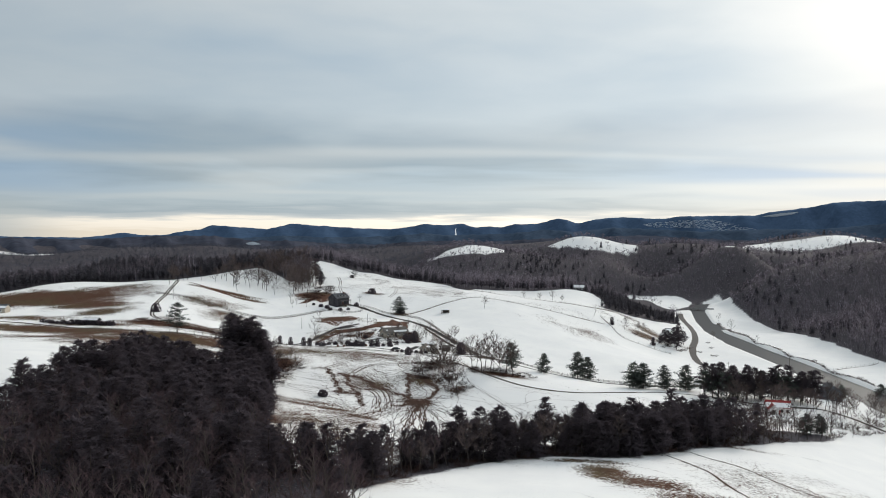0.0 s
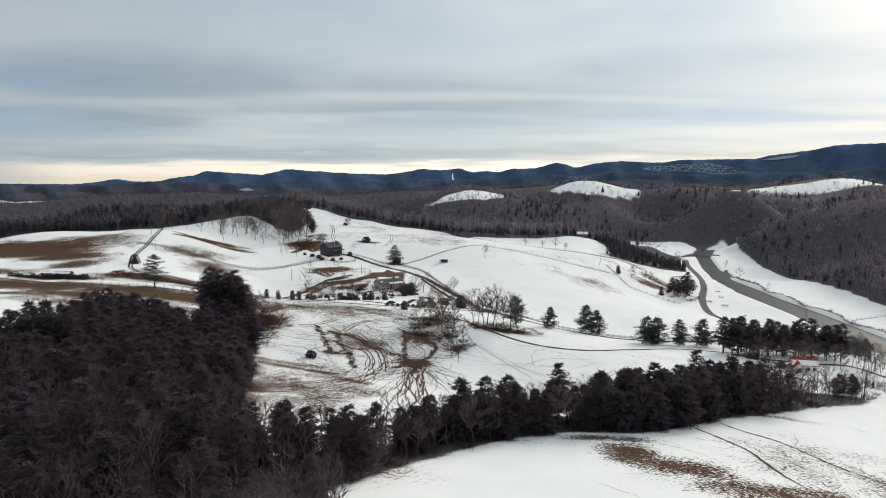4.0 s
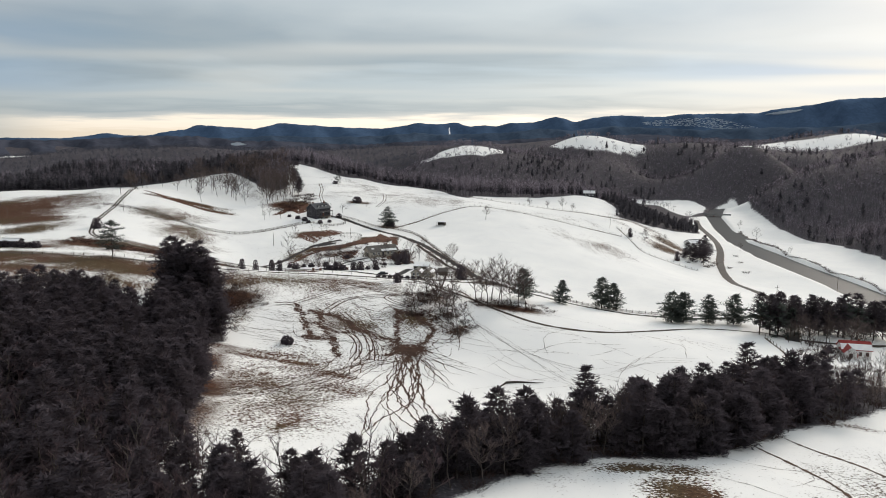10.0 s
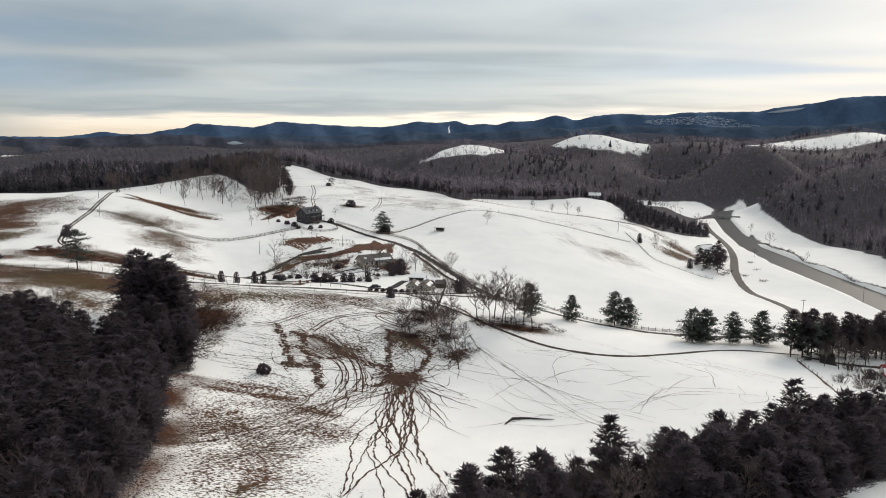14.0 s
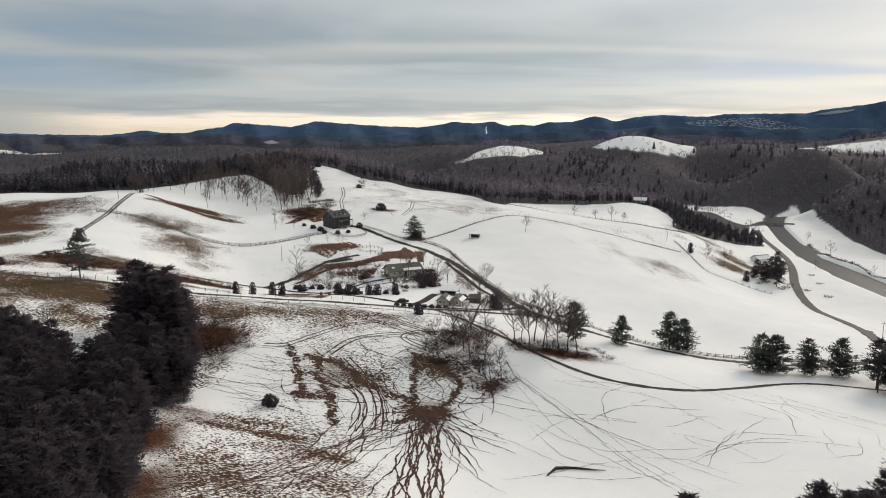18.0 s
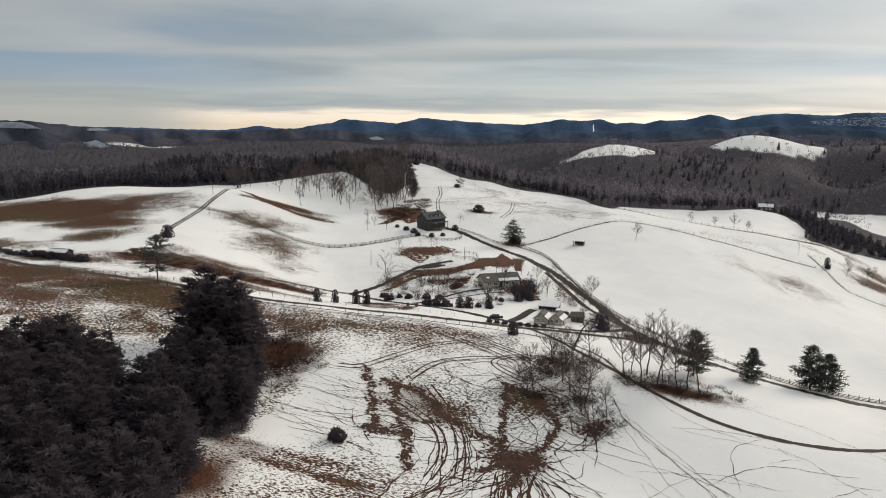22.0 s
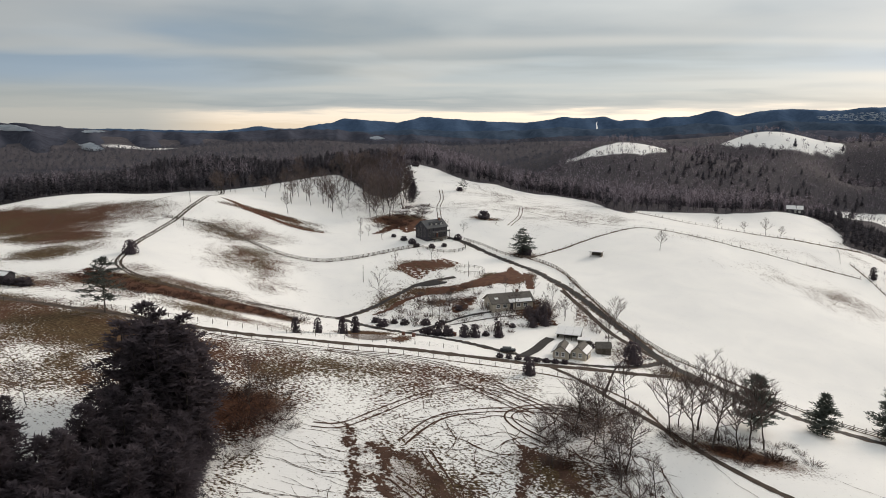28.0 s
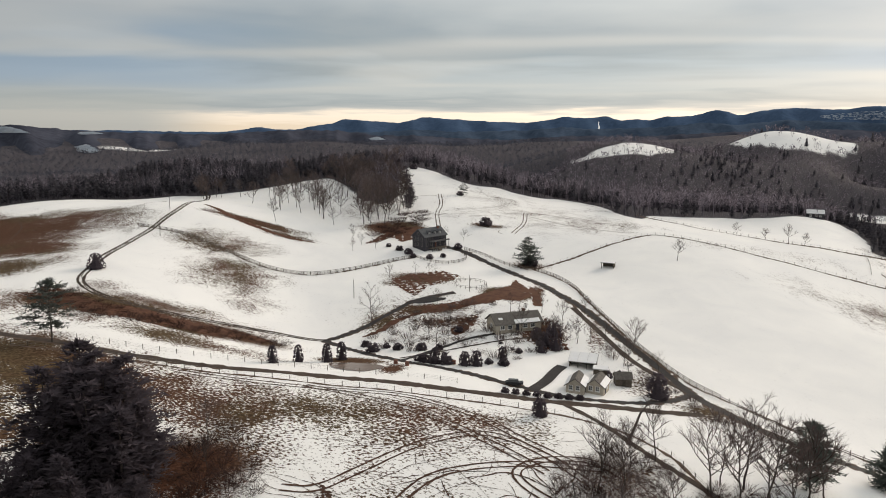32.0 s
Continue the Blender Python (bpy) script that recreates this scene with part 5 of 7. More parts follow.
bush("round_bush", ROUND_BUSH, -92, -98, "large round dark evergreen bush by the road bend")
for k, (x, y) in enumerate(((205, 24), (230, 2))):
    bush("clipped_yew", YEW, x, y, "dark columnar evergreen beside the paddock fence", "evergreens of the paddock", 1.15, k)
bush("field_bush", LOW_BUSH, 31, -236, "dark low bush alone on the snowy pasture", "", 1.7)
bush("conical_bush", CONE, 61, -161, "dark conical evergreen beside the pasture fence", "", 0.95)
bush("conical_bush", CONE, 88, -135, "dark evergreen beside the lower road", "", 1.5)
for k, (x, y) in enumerate(((-7, -147), (-3, -140), (3, -135), (5, -129))):
    bush("clipped_yew", YEW, x, y, "clipped columnar evergreen beside the pond", "clipped evergreens by the pond", 0.9 + 0.1 * (k > 1), k)
for k, (x, y, s) in enumerate(((39, -128, 0.9), (42, -127, 0.95), (30, -124, 0.8), (48, -118, 0.8), (33, -125, 0.6))):
    bush("conical_bush", CONE, x, y, "dark garden evergreen on snowy ground", "garden evergreens", s, k)
for k, (x, y) in enumerate(((52, -147.5), (54.5, -147.4), (57, -147.2), (59.5, -147), (62, -147), (64.5, -146.6), (67, -146.4), (69.5, -146))):
    bush("hedge_bush", LOW_BUSH, x, y, "small round clipped bush in a row by the road", "row of clipped bushes", 0.85, k)
for k, (x, y, s) in enumerate(((-5, -12, 1.6), (-2, -16, 1.2), (5, -15, 1.3), (10, -11, 1.1), (-10, -8, 1.4), (-16, -4, 1.0), (14, 3, 1.5), (60, -95, 1.5), (58, -104, 1.5), (52, -112, 0.9), (46, -106, 0.5), (50, -110, 0.5), (76, -124, 1.4), (80, -122, 1.2))):
    bush("garden_bush", LOW_BUSH, x, y, "low dark bush beside the buildings", "bushes by the buildings", s, k)
for k, (x, y, s) in enumerate(((28, -127, 1.5), (31, -128.5, 1.3), (34, -128, 1.6), (26, -125.5, 1.2), (10, -116, 1.7), (17, -114, 1.3), (24, -114, 1.4), (32, -97, 1.2), (45, -124, 1.0), (49, -124, 1.3), (29, -113, 1.1), (13, -112, 1.0), (6, -110, 1.2))):
    bush("dark_shrub", LOW_BUSH, x, y, "dark evergreen shrub beside the driveway", "shrubs beside the driveway", s, k * 1.9)
for k, (x, y, s) in enumerate(((59, -103, 0.75), (61, -96, 0.85), (58, -109, 0.6), (62, -106, 0.7), (56, -99, 0.65))):
    bush("tall_shrub", ROUND_BUSH, x, y, "tall dark evergreen shrub beside the low house", "tall shrubs by the low house", s, k * 1.3)
for k, (x, y, s) in enumerate(((57, -86, 1.0), (60, -84, 0.9), (62, -92, 1.1), (63, -98, 1.1), (61, -103, 1.0), (57, -101, 0.9), (59, -95, 1.0), (55, -92, 0.8), (64, -105, 0.8), (33, -88, 0.8), (31, -94, 0.8), (34, -96, 0.7), (20, -88, 0.7), (26, -92, 0.7))):
    bush("russet_brush", BRUSH[k % 2], x, y, "dark russet shrubbery on the garden bank", "shrubbery of the garden bank", s * 0.8, k)
for k, (x, y, s) in enumerate(((287, 50, 0.9), (280, 24, 0.8), (265, 5, 1.0), (271, -7, 0.9), (229, 1, 1.3), (244, 11, 1.0), (249, 1, 1.2), (259, 15, 1.1), (238, 4, 0.9), (254, 6, 0.9), (240, 26, 0.8), (222, 20, 0.8), (233, 44, 0.8), (218, 34, 0.8))):
    bush("russet_brush", BRUSH[k % 2], x, y, "brown brush beside the river road", "brush by the river road", s * 0.7, k)
for x, y, k in brush_at:
    bush("russet_brush", BRUSH[k % 2], x, y, "dark underbrush between the trees of the field hedge", "underbrush of the field hedge", rp.uniform(0.6, 1.0), k)
for k in range(16):
    bush("russet_brush", BRUSH[k % 2], 91 + k * 1.5, -187 + 2.5 * math.sin(k * 2.3), "brown brush at the foot of the hardwood row", "brush by the hardwood row", rp.uniform(0.4, 0.65), k)
for k in range(18):
    bush("russet_brush", BRUSH[k % 2], rp.uniform(68, 84), rp.uniform(-206, -180), "brown brush in the pasture grove", "brush of the pasture grove", rp.uniform(0.5, 0.8), k)
bush("hill_bush", LOW_BUSH, 22, 34, "dark low thicket on the open hillside", "", 2.6)
bush("hill_bush", LOW_BUSH, -44, 160, "dark low thicket at the hilltop", "", 2.2)
bush("hill_bush", LOW_BUSH, -3, 104, "dark low thicket under a small pine", "", 1.6)
bush("hill_bush", LOW_BUSH, 47, -7, "dark low bushes under the spreading pine", "", 2.6)
for k in range(15):
    bush("small_conifer", LOW_BUSH, -135 + k * 2.75, -141.5 - k * 0.28 + 0.6 * math.sin(k * 2.0), "small dark conifer in a nursery row", "small conifers in a row", rp.uniform(1.0, 1.5) + (0.35 if k > 5 else 0), k)
for x, y in fill([(66, -204), (66, -184), (74, -172), (86, -176), (86, -196), (92, -208), (88, -218), (80, -216), (76, -204)], 3.3, 300):
    bush("scrub", rp.choice(SCRUB + BRUSH + BRUSH), x, y, "tangled leafless scrub on trodden ground", "scrub of the pasture grove", rp.uniform(0.45, 0.85), rp.uniform(0, 6))
for x, y in fill([(-2, -214), (-4, -198), (2, -188), (12, -194), (17, -208), (14, -218), (6, -222)], 2.8, 200):
    bush("russet_brush", rp.choice(BRUSH), x, y, "russet leafless brush at the plantation's edge", "brush by the plantation", rp.uniform(0.5, 0.9), rp.uniform(0, 6))
for x, y in fill([(-30, 8), (-20, 4), (-6, 30), (-14, 60), (-24, 44)], 3.2, 160):
    bush("russet_brush", rp.choice(BRUSH), x, y, "russet leafless brush above the house", "brush above the house", rp.uniform(0.7, 1.1), rp.uniform(0, 6))
for x, y in fill([(2, -108), (10, -80), (30, -70), (50, -76), (66, -90), (52, -118), (28, -120)], 5.0, 260):
    bush("scrub", rp.choice(SCRUB), x, y, "leafless garden shrub on snowy ground", "garden shrubs", rp.uniform(0.5, 0.9), rp.uniform(0, 6))
for x, y in fill([(74, -96), (82, -104), (96, -132), (112, -152), (100, -150), (86, -128)], 3.6, 200):
    bush("scrub", rp.choice(SCRUB), x, y, "leafless scrub along the paved road", "roadside scrub", rp.uniform(0.5, 1.0), rp.uniform(0, 6))
for x, y in fill([(92, -190), (94, -180), (118, -178), (122, -186), (108, -192)], 3.0, 120):
    bush("russet_brush", rp.choice(BRUSH), x, y, "low brown brush under the hardwoods", "brush under the hardwoods", rp.uniform(0.45, 0.75), rp.uniform(0, 6))
for x, y in fill([(-92, -116), (-60, -128), (-14, -112), (-16, -120), (-60, -138), (-94, -130)], 3.4, 500):
    bush("russet_brush", rp.choice(BRUSH), x, y, "russet brush on the bank below the farm road", "brush on the road bank", rp.uniform(0.4, 0.8), rp.uniform(0, 6))
for k in range(120):
    t = k / 119
    y_ = -110 + t * 300
    x_ = float(np.interp(y_, [p[1] for p in RIVER], [p[0] for p in RIVER])) + 14.0 + 1.6 * math.sin(t * 31)
    bush("bank_shrub", rp.choice(SCRUB), x_, y_, "leafless shrub on the river bank", "river bank shrubs", rp.uniform(0.3, 0.7), k)
for k, (x, y) in enumerate(fill([(200, -214), (214, -200), (226, -199), (220, -216), (206, -226)], 3.2, 120) + fill([(240, -236), (268, -222), (300, -184), (290, -178), (262, -204), (238, -226)], 5.0, 160)):
    bush("scrub", rp.choice(SCRUB), x, y, "leafless scrub on the bank by the houses", "scrub by the houses", rp.uniform(0.6, 1.2), k)
bush("round_bush", ROUND_BUSH, 217, -208, "dark round evergreen beside the white house", "", 0.6)


# ---- woods that cover the hills, too many to count ----
def far_bare(seed):
    r = random.Random(seed)
    heap = Heap()
    heap.limb((0, 0, 0), (0, 0, 5), 0.2, 0.1, 3)
    for _ in range(14):
        a, g, z = r.uniform(0, 6.28), r.uniform(0.1, 1.0) ** 0.6, r.uniform(-1, 1)
        p = Vector((math.cos(a) * g * 2.9, math.sin(a) * g * 2.9, 6.2 + z * 3.6 * math.sqrt(max(0.05, 1 - 0.8 * g * g))))
        u = Vector((r.uniform(-1, 1), r.uniform(-1, 1), r.uniform(-0.3, 1.4))).normalized()
        w = u.orthogonal().normalized() * r.uniform(0.25, 0.6)
        heap.tri(tuple(p - w - u), tuple(p + w - u * 0.8), tuple(p + u * r.uniform(0.9, 1.8)))
    return np.array(heap.v), np.array(heap.f)


def far_pine(seed):
    r = random.Random(seed)
    heap = Heap()
    heap.limb((0, 0, 0), (0, 0, 4), 0.25, 0.2, 3)
    for lay in range(5):
        z, rad = 1.5 + lay * 2.0, 3.6 * (1 - (lay / 5.6) ** 1.3)
        for k in range(6):
            a = k * 1.047 + lay * 0.5 + r.uniform(-0.4, 0.4)
            g = rad * r.uniform(0.65, 1.3)
            heap.tri((math.cos(a - 0.65) * g * 0.75, math.sin(a - 0.65) * g * 0.75, z + r.uniform(-0.7, 0.5)), (math.cos(a + 0.65) * g * 0.9, math.sin(a + 0.65) * g * 0.9, z + r.uniform(-0.7, 0.5)),
                     (math.cos(a) * r.uniform(0, 1.2), math.sin(a) * r.uniform(0, 1.2), z + r.uniform(1.8, 3.4)))
    return np.array(heap.v), np.array(heap.f)


def edge_bare(seed):
    """A leafless forest tree: clear trunk, rising limbs, a loose crown of twigs."""
    r = random.Random(seed)
    heap = Heap()
    heap.limb((0, 0, 0), (r.uniform(-0.3, 0.3), r.uniform(-0.3, 0.3), 6.4), 0.15, 0.06, 3)
    for _ in range(7):
        a, z = r.uniform(0, 6.28), r.uniform(2.6, 5.6)
        tip = Vector((math.cos(a) * r.uniform(1.0, 2.3), math.sin(a) * r.uniform(1.0, 2.3), z + r.uniform(1.8, 3.6)))
        heap.tri((0, 0, z - 0.12), (0.05, 0.05, z + 0.12), tuple(tip))
    for _ in range(40):
        a, g, z = r.uniform(0, 6.28), r.uniform(0.05, 1.0) ** 0.5, r.uniform(-1, 1)
        p = Vector((math.cos(a) * g * 2.3, math.sin(a) * g * 2.3, 6.9 + z * 3.0 * math.sqrt(max(0.08, 1 - 0.85 * g * g))))
        u = Vector((math.cos(a) * 0.6 + r.uniform(-0.5, 0.5), math.sin(a) * 0.6 + r.uniform(-0.5, 0.5), r.uniform(0.1, 1.5))).normalized()
        w = u.orthogonal().normalized() * r.uniform(0.06, 0.17)
        heap.tri(tuple(p - w), tuple(p + w), tuple(p + u * r.uniform(0.9, 1.9)))
    return np.array(heap.v), np.array(heap.f)


def edge_pine(seed):
    """A forest pine with ragged tiers of boughs."""
    r = random.Random(seed)
    heap = Heap()
    heap.limb((0, 0, 0), (0, 0, 6), 0.2, 0.1, 3)
    for lay in range(9):
        z, rad = 1.8 + lay * 1.0, 2.7 * (1 - (lay / 10.5) ** 1.5) * (0.7 + 0.3 * min(1, lay / 3))
        for k in range(7):
            a = k * 0.898 + lay * 0.5 + r.uniform(-0.4, 0.4)
            g = rad * r.uniform(0.6, 1.25)
            tip = (math.cos(a) * g, math.sin(a) * g, z + r.uniform(-0.2, 0.9))
            heap.tri((math.cos(a - 1.2) * 0.5, math.sin(a - 1.2) * 0.5, z + r.uniform(-0.5, 0.2)), (math.cos(a + 1.2) * 0.5, math.sin(a + 1.2) * 0.5, z + r.uniform(0.2, 0.9)), tip)
            heap.tri((math.cos(a - 0.5) * g * 0.95, math.sin(a - 0.5) * g * 0.95, z + r.uniform(-0.4, 0.4)), tip, (math.cos(a) * g * 0.3, math.sin(a) * g * 0.3, z + r.uniform(0.5, 1.2)))
    return np.array(heap.v), np.array(heap.f)


def spread_wood(name, stock, places, mat, label):
    vs, fs, n = [], [], 0
    rw = np.random.RandomState(len(places))
    for v, f in stock:
        mine = places[len(vs)::len(stock)]
        if not len(mine):
            continue
        c, s = np.cos(mine[:, 4]), np.sin(mine[:, 4])
        k = mine[:, 3]
        x = (v[None, :, 0] * c[:, None] - v[None, :, 1] * s[:, None]) * k[:, None] + mine[:, 0:1]
        y = (v[None, :, 0] * s[:, None] + v[None, :, 1] * c[:, None]) * k[:, None] + mine[:, 1:2]
        z = v[None, :, 2] * (k * rw.uniform(0.8, 1.2, len(k)))[:, None] + mine[:, 2:3] - 0.2
        vs.append(np.stack([x, y, z], 2).reshape(-1, 3))
        fs.append((f[None] + (np.arange(len(mine)) * len(v))[:, None, None]).reshape(-1, 3) + n)
        n += len(vs[-1])
    return tagged(new(name, fast_mesh(name, np.vstack(vs), np.vstack(fs), mat)), label, "woods", kind="stuff")


rw = np.random.RandomState(21)
pts = []
r0 = 230.0
while r0 < 2300:
    s0 = 4.9 + max(0, r0 - 480) * 0.0072
    n0 = int(math.radians(100) * r0 / s0)
    az = np.radians(-58 + 100 * (np.arange(n0) + rw.uniform(-0.5, 0.5, n0)) / n0)
    rr0 = r0 + rw.uniform(-0.5, 0.5, n0) * s0
    pts.append(np.stack([75 + rr0 * np.sin(az), -400 + rr0 * np.cos(az), np.full(n0, s0 / 4.9)], 1))
    r0 += s0
pts = np.vstack(pts)
px_, py_ = pts[:, 0], pts[:, 1]
ok = wooded(px_, py_) & (np.hypot(px_ - 75, py_ + 400) < np.where(px_ < 40, 1950, 1750)) & (clear_amount(px_, py_) < rw.uniform(0.12, 1.7, len(px_))) & (along(RIVER, px_, py_) > 26) & ~((py_ < -60) & (px_ < 380)) & ~inside([(285, 170), (332, 280), (318, 335), (296, 385), (260, 330), (262, 200)], px_, py_)
pts = pts[ok]
px_, py_ = pts[:, 0], pts[:, 1]
grown = np.stack([px_, py_, gz(px_, py_), rw.uniform(0.62, 1.0, len(pts)) * (0.9 + 0.16 * (pts[:, 2] - 1)), rw.uniform(0, 6.28, len(pts))], 1)
# conifers keep to patches, the clump above the river and the edge behind the hilltop
mix_ = wave(px_, py_, 70, 5) + 0.7 * wave(px_, py_, 160, 2)
knoll = [(204, 70), (232, 82), (266, 108), (302, 156), (322, 300), (270, 320), (214, 170)]
share = 1 / (1 + np.exp(-3.2 * (mix_ - 0.45)))
share = np.maximum(share * 0.7, 0.3 * ((py_ > 120) & (py_ < 330) & (px_ > -40) & (px_ < 240)))
share = np.maximum(share, 1.1 * ((px_ < -60) & (py_ < 330)))
ever = inside(knoll, px_, py_) | (rw.uniform(0, 1, len(px_)) < share * np.where(np.hypot(px_ - 75, py_ + 400) < 715, 0.75, 0.5))
# Hardwood base colour lightened and blued to carry the haze over the hills.
WOOD_BARE = mottled("hazed_far_hardwood", (0.082, 0.072, 0.086), (0.250, 0.222, 0.260), 0.05, 0.95, 0, 0, fine_scale=8)
WOOD_PINE = mottled("far_conifer", (0.050, 0.047, 0.056), (0.128, 0.122, 0.138), 0.05, 0.95, 0, 0, fine_scale=8)
# Blue-grey copy for the remote trees: air haze put into their colour.
WOOD_HAZED = mottled("hazed_distant_woods", (0.058, 0.060, 0.076), (0.118, 0.120, 0.146), 0.02, 0.95, 0, 0, fine_scale=8)


def flecked(m, amount):
    """Lets crowns and sprays differ a little in tone from one to the next."""
    ramp_ = next(n for n in m.node_tree.nodes if n.bl_idname == "ShaderNodeValToRGB")
    fac_ = ramp_.inputs[0].links[0].from_socket
    isle = m.node_tree.nodes.new("ShaderNodeNewGeometry").outputs["Random Per Island"]
    m.node_tree.links.new(math_node(m, "ADD", fac_, math_node(m, "MULTIPLY", math_node(m, "SUBTRACT", isle, 0.5), amount)), ramp_.inputs[0])


for m_ in (WOOD_BARE, WOOD_PINE, WOOD_HAZED):
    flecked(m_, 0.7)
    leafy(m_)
near_ = np.clip((820 - np.hypot(px_ - 75, py_ + 400)) / 300, 0, 1)
grown[ever, 3] *= 0.85
grown[:, 3] *= 1 + np.where(ever, 0.42, 0.72) * near_
grown[inside(knoll, px_, py_), 3] *= 0.82
close_ = np.hypot(px_ - 75, py_ + 400) < 715
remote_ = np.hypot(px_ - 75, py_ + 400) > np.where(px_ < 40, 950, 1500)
spread_wood("remote_forest", [far_bare(s) for s in range(121, 124)], grown[remote_], WOOD_HAZED, "woods on the distant slopes tinted blue-grey for haze")
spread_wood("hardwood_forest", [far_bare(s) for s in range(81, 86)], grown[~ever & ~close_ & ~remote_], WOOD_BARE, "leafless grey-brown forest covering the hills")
spread_wood("conifer_forest", [far_pine(s) for s in range(91, 95)], grown[ever & ~close_ & ~remote_], WOOD_PINE, "dark conifer forest covering the hills")
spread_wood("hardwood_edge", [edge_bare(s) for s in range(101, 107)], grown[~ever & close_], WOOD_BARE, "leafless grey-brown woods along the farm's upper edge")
spread_wood("conifer_edge", [edge_pine(s) for s in range(111, 115)], grown[ever & close_], WOOD_PINE, "dark conifers along the farm's upper edge")


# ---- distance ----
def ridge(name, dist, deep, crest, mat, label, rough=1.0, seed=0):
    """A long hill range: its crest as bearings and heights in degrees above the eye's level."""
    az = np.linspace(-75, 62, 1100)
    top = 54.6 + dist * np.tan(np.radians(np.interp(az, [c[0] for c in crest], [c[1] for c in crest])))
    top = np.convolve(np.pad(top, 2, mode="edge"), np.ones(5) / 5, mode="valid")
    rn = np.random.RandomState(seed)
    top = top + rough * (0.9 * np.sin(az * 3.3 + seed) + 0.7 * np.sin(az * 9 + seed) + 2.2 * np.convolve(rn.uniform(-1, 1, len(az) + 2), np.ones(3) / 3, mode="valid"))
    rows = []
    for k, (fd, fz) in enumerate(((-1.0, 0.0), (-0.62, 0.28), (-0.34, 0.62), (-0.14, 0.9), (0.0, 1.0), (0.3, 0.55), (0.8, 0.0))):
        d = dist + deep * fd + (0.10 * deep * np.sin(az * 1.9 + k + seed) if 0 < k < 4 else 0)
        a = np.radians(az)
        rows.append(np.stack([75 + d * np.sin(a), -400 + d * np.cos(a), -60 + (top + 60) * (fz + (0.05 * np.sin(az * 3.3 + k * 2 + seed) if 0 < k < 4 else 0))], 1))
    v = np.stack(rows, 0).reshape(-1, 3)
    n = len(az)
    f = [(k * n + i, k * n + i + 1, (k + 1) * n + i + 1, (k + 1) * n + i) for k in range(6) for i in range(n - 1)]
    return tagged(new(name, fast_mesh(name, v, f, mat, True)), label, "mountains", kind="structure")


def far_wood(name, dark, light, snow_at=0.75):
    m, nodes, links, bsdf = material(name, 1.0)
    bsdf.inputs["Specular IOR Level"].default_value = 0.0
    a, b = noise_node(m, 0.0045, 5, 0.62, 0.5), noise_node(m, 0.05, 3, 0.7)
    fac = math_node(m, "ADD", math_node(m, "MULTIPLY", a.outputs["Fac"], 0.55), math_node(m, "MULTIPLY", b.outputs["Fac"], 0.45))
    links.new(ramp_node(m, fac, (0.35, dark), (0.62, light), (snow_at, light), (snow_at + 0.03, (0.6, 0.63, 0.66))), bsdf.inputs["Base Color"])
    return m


# Haze is painted in: base colours turn bluer from range to range.
RANGE_NEAR = far_wood("hazed_wooded_ridge_near", (0.034, 0.037, 0.050), (0.070, 0.075, 0.098), 0.70)
RANGE_MID = far_wood("hazed_wooded_ridge", (0.030, 0.046, 0.072), (0.062, 0.088, 0.128), 0.72)
RANGE_FAR = far_wood("hazed_wooded_mountain", (0.040, 0.068, 0.118), (0.068, 0.110, 0.180), 0.74)
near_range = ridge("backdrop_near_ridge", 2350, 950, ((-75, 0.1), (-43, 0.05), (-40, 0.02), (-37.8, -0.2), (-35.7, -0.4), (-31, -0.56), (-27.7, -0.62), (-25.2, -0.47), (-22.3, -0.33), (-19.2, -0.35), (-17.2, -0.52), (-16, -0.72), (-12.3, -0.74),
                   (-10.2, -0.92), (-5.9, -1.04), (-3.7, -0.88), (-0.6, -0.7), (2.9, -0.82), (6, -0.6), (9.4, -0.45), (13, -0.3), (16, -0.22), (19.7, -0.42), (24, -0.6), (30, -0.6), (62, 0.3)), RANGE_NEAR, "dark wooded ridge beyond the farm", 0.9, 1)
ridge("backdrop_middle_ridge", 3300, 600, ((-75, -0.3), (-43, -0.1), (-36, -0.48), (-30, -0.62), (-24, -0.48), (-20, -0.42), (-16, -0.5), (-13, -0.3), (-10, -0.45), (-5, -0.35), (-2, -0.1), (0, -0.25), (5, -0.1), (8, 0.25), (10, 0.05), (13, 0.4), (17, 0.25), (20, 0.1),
      (24, 0.3), (28, 0.3), (33, 0.8), (62, 1.2)), RANGE_MID, "wooded ridge in the distance tinted blue for haze", 1.0, 2)
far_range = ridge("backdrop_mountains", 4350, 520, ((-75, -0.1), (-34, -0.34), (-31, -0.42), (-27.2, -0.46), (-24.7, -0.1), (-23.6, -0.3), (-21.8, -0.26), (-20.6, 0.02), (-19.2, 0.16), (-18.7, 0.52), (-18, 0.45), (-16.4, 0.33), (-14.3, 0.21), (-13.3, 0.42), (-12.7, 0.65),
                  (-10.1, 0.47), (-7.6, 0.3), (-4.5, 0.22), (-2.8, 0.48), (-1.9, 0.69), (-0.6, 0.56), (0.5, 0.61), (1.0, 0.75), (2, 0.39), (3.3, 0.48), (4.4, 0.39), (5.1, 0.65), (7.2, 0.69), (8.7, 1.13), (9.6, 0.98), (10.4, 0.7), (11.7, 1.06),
                  (13.6, 1.22), (16.8, 1.07), (18, 1.27), (21.1, 1.29), (23.3, 1.31), (24.8, 1.6), (26.9, 1.84), (28.6, 2.19), (32, 2.3), (62, 2.0)), RANGE_FAR, "mountain range along the horizon tinted blue for haze", 0.9, 3)

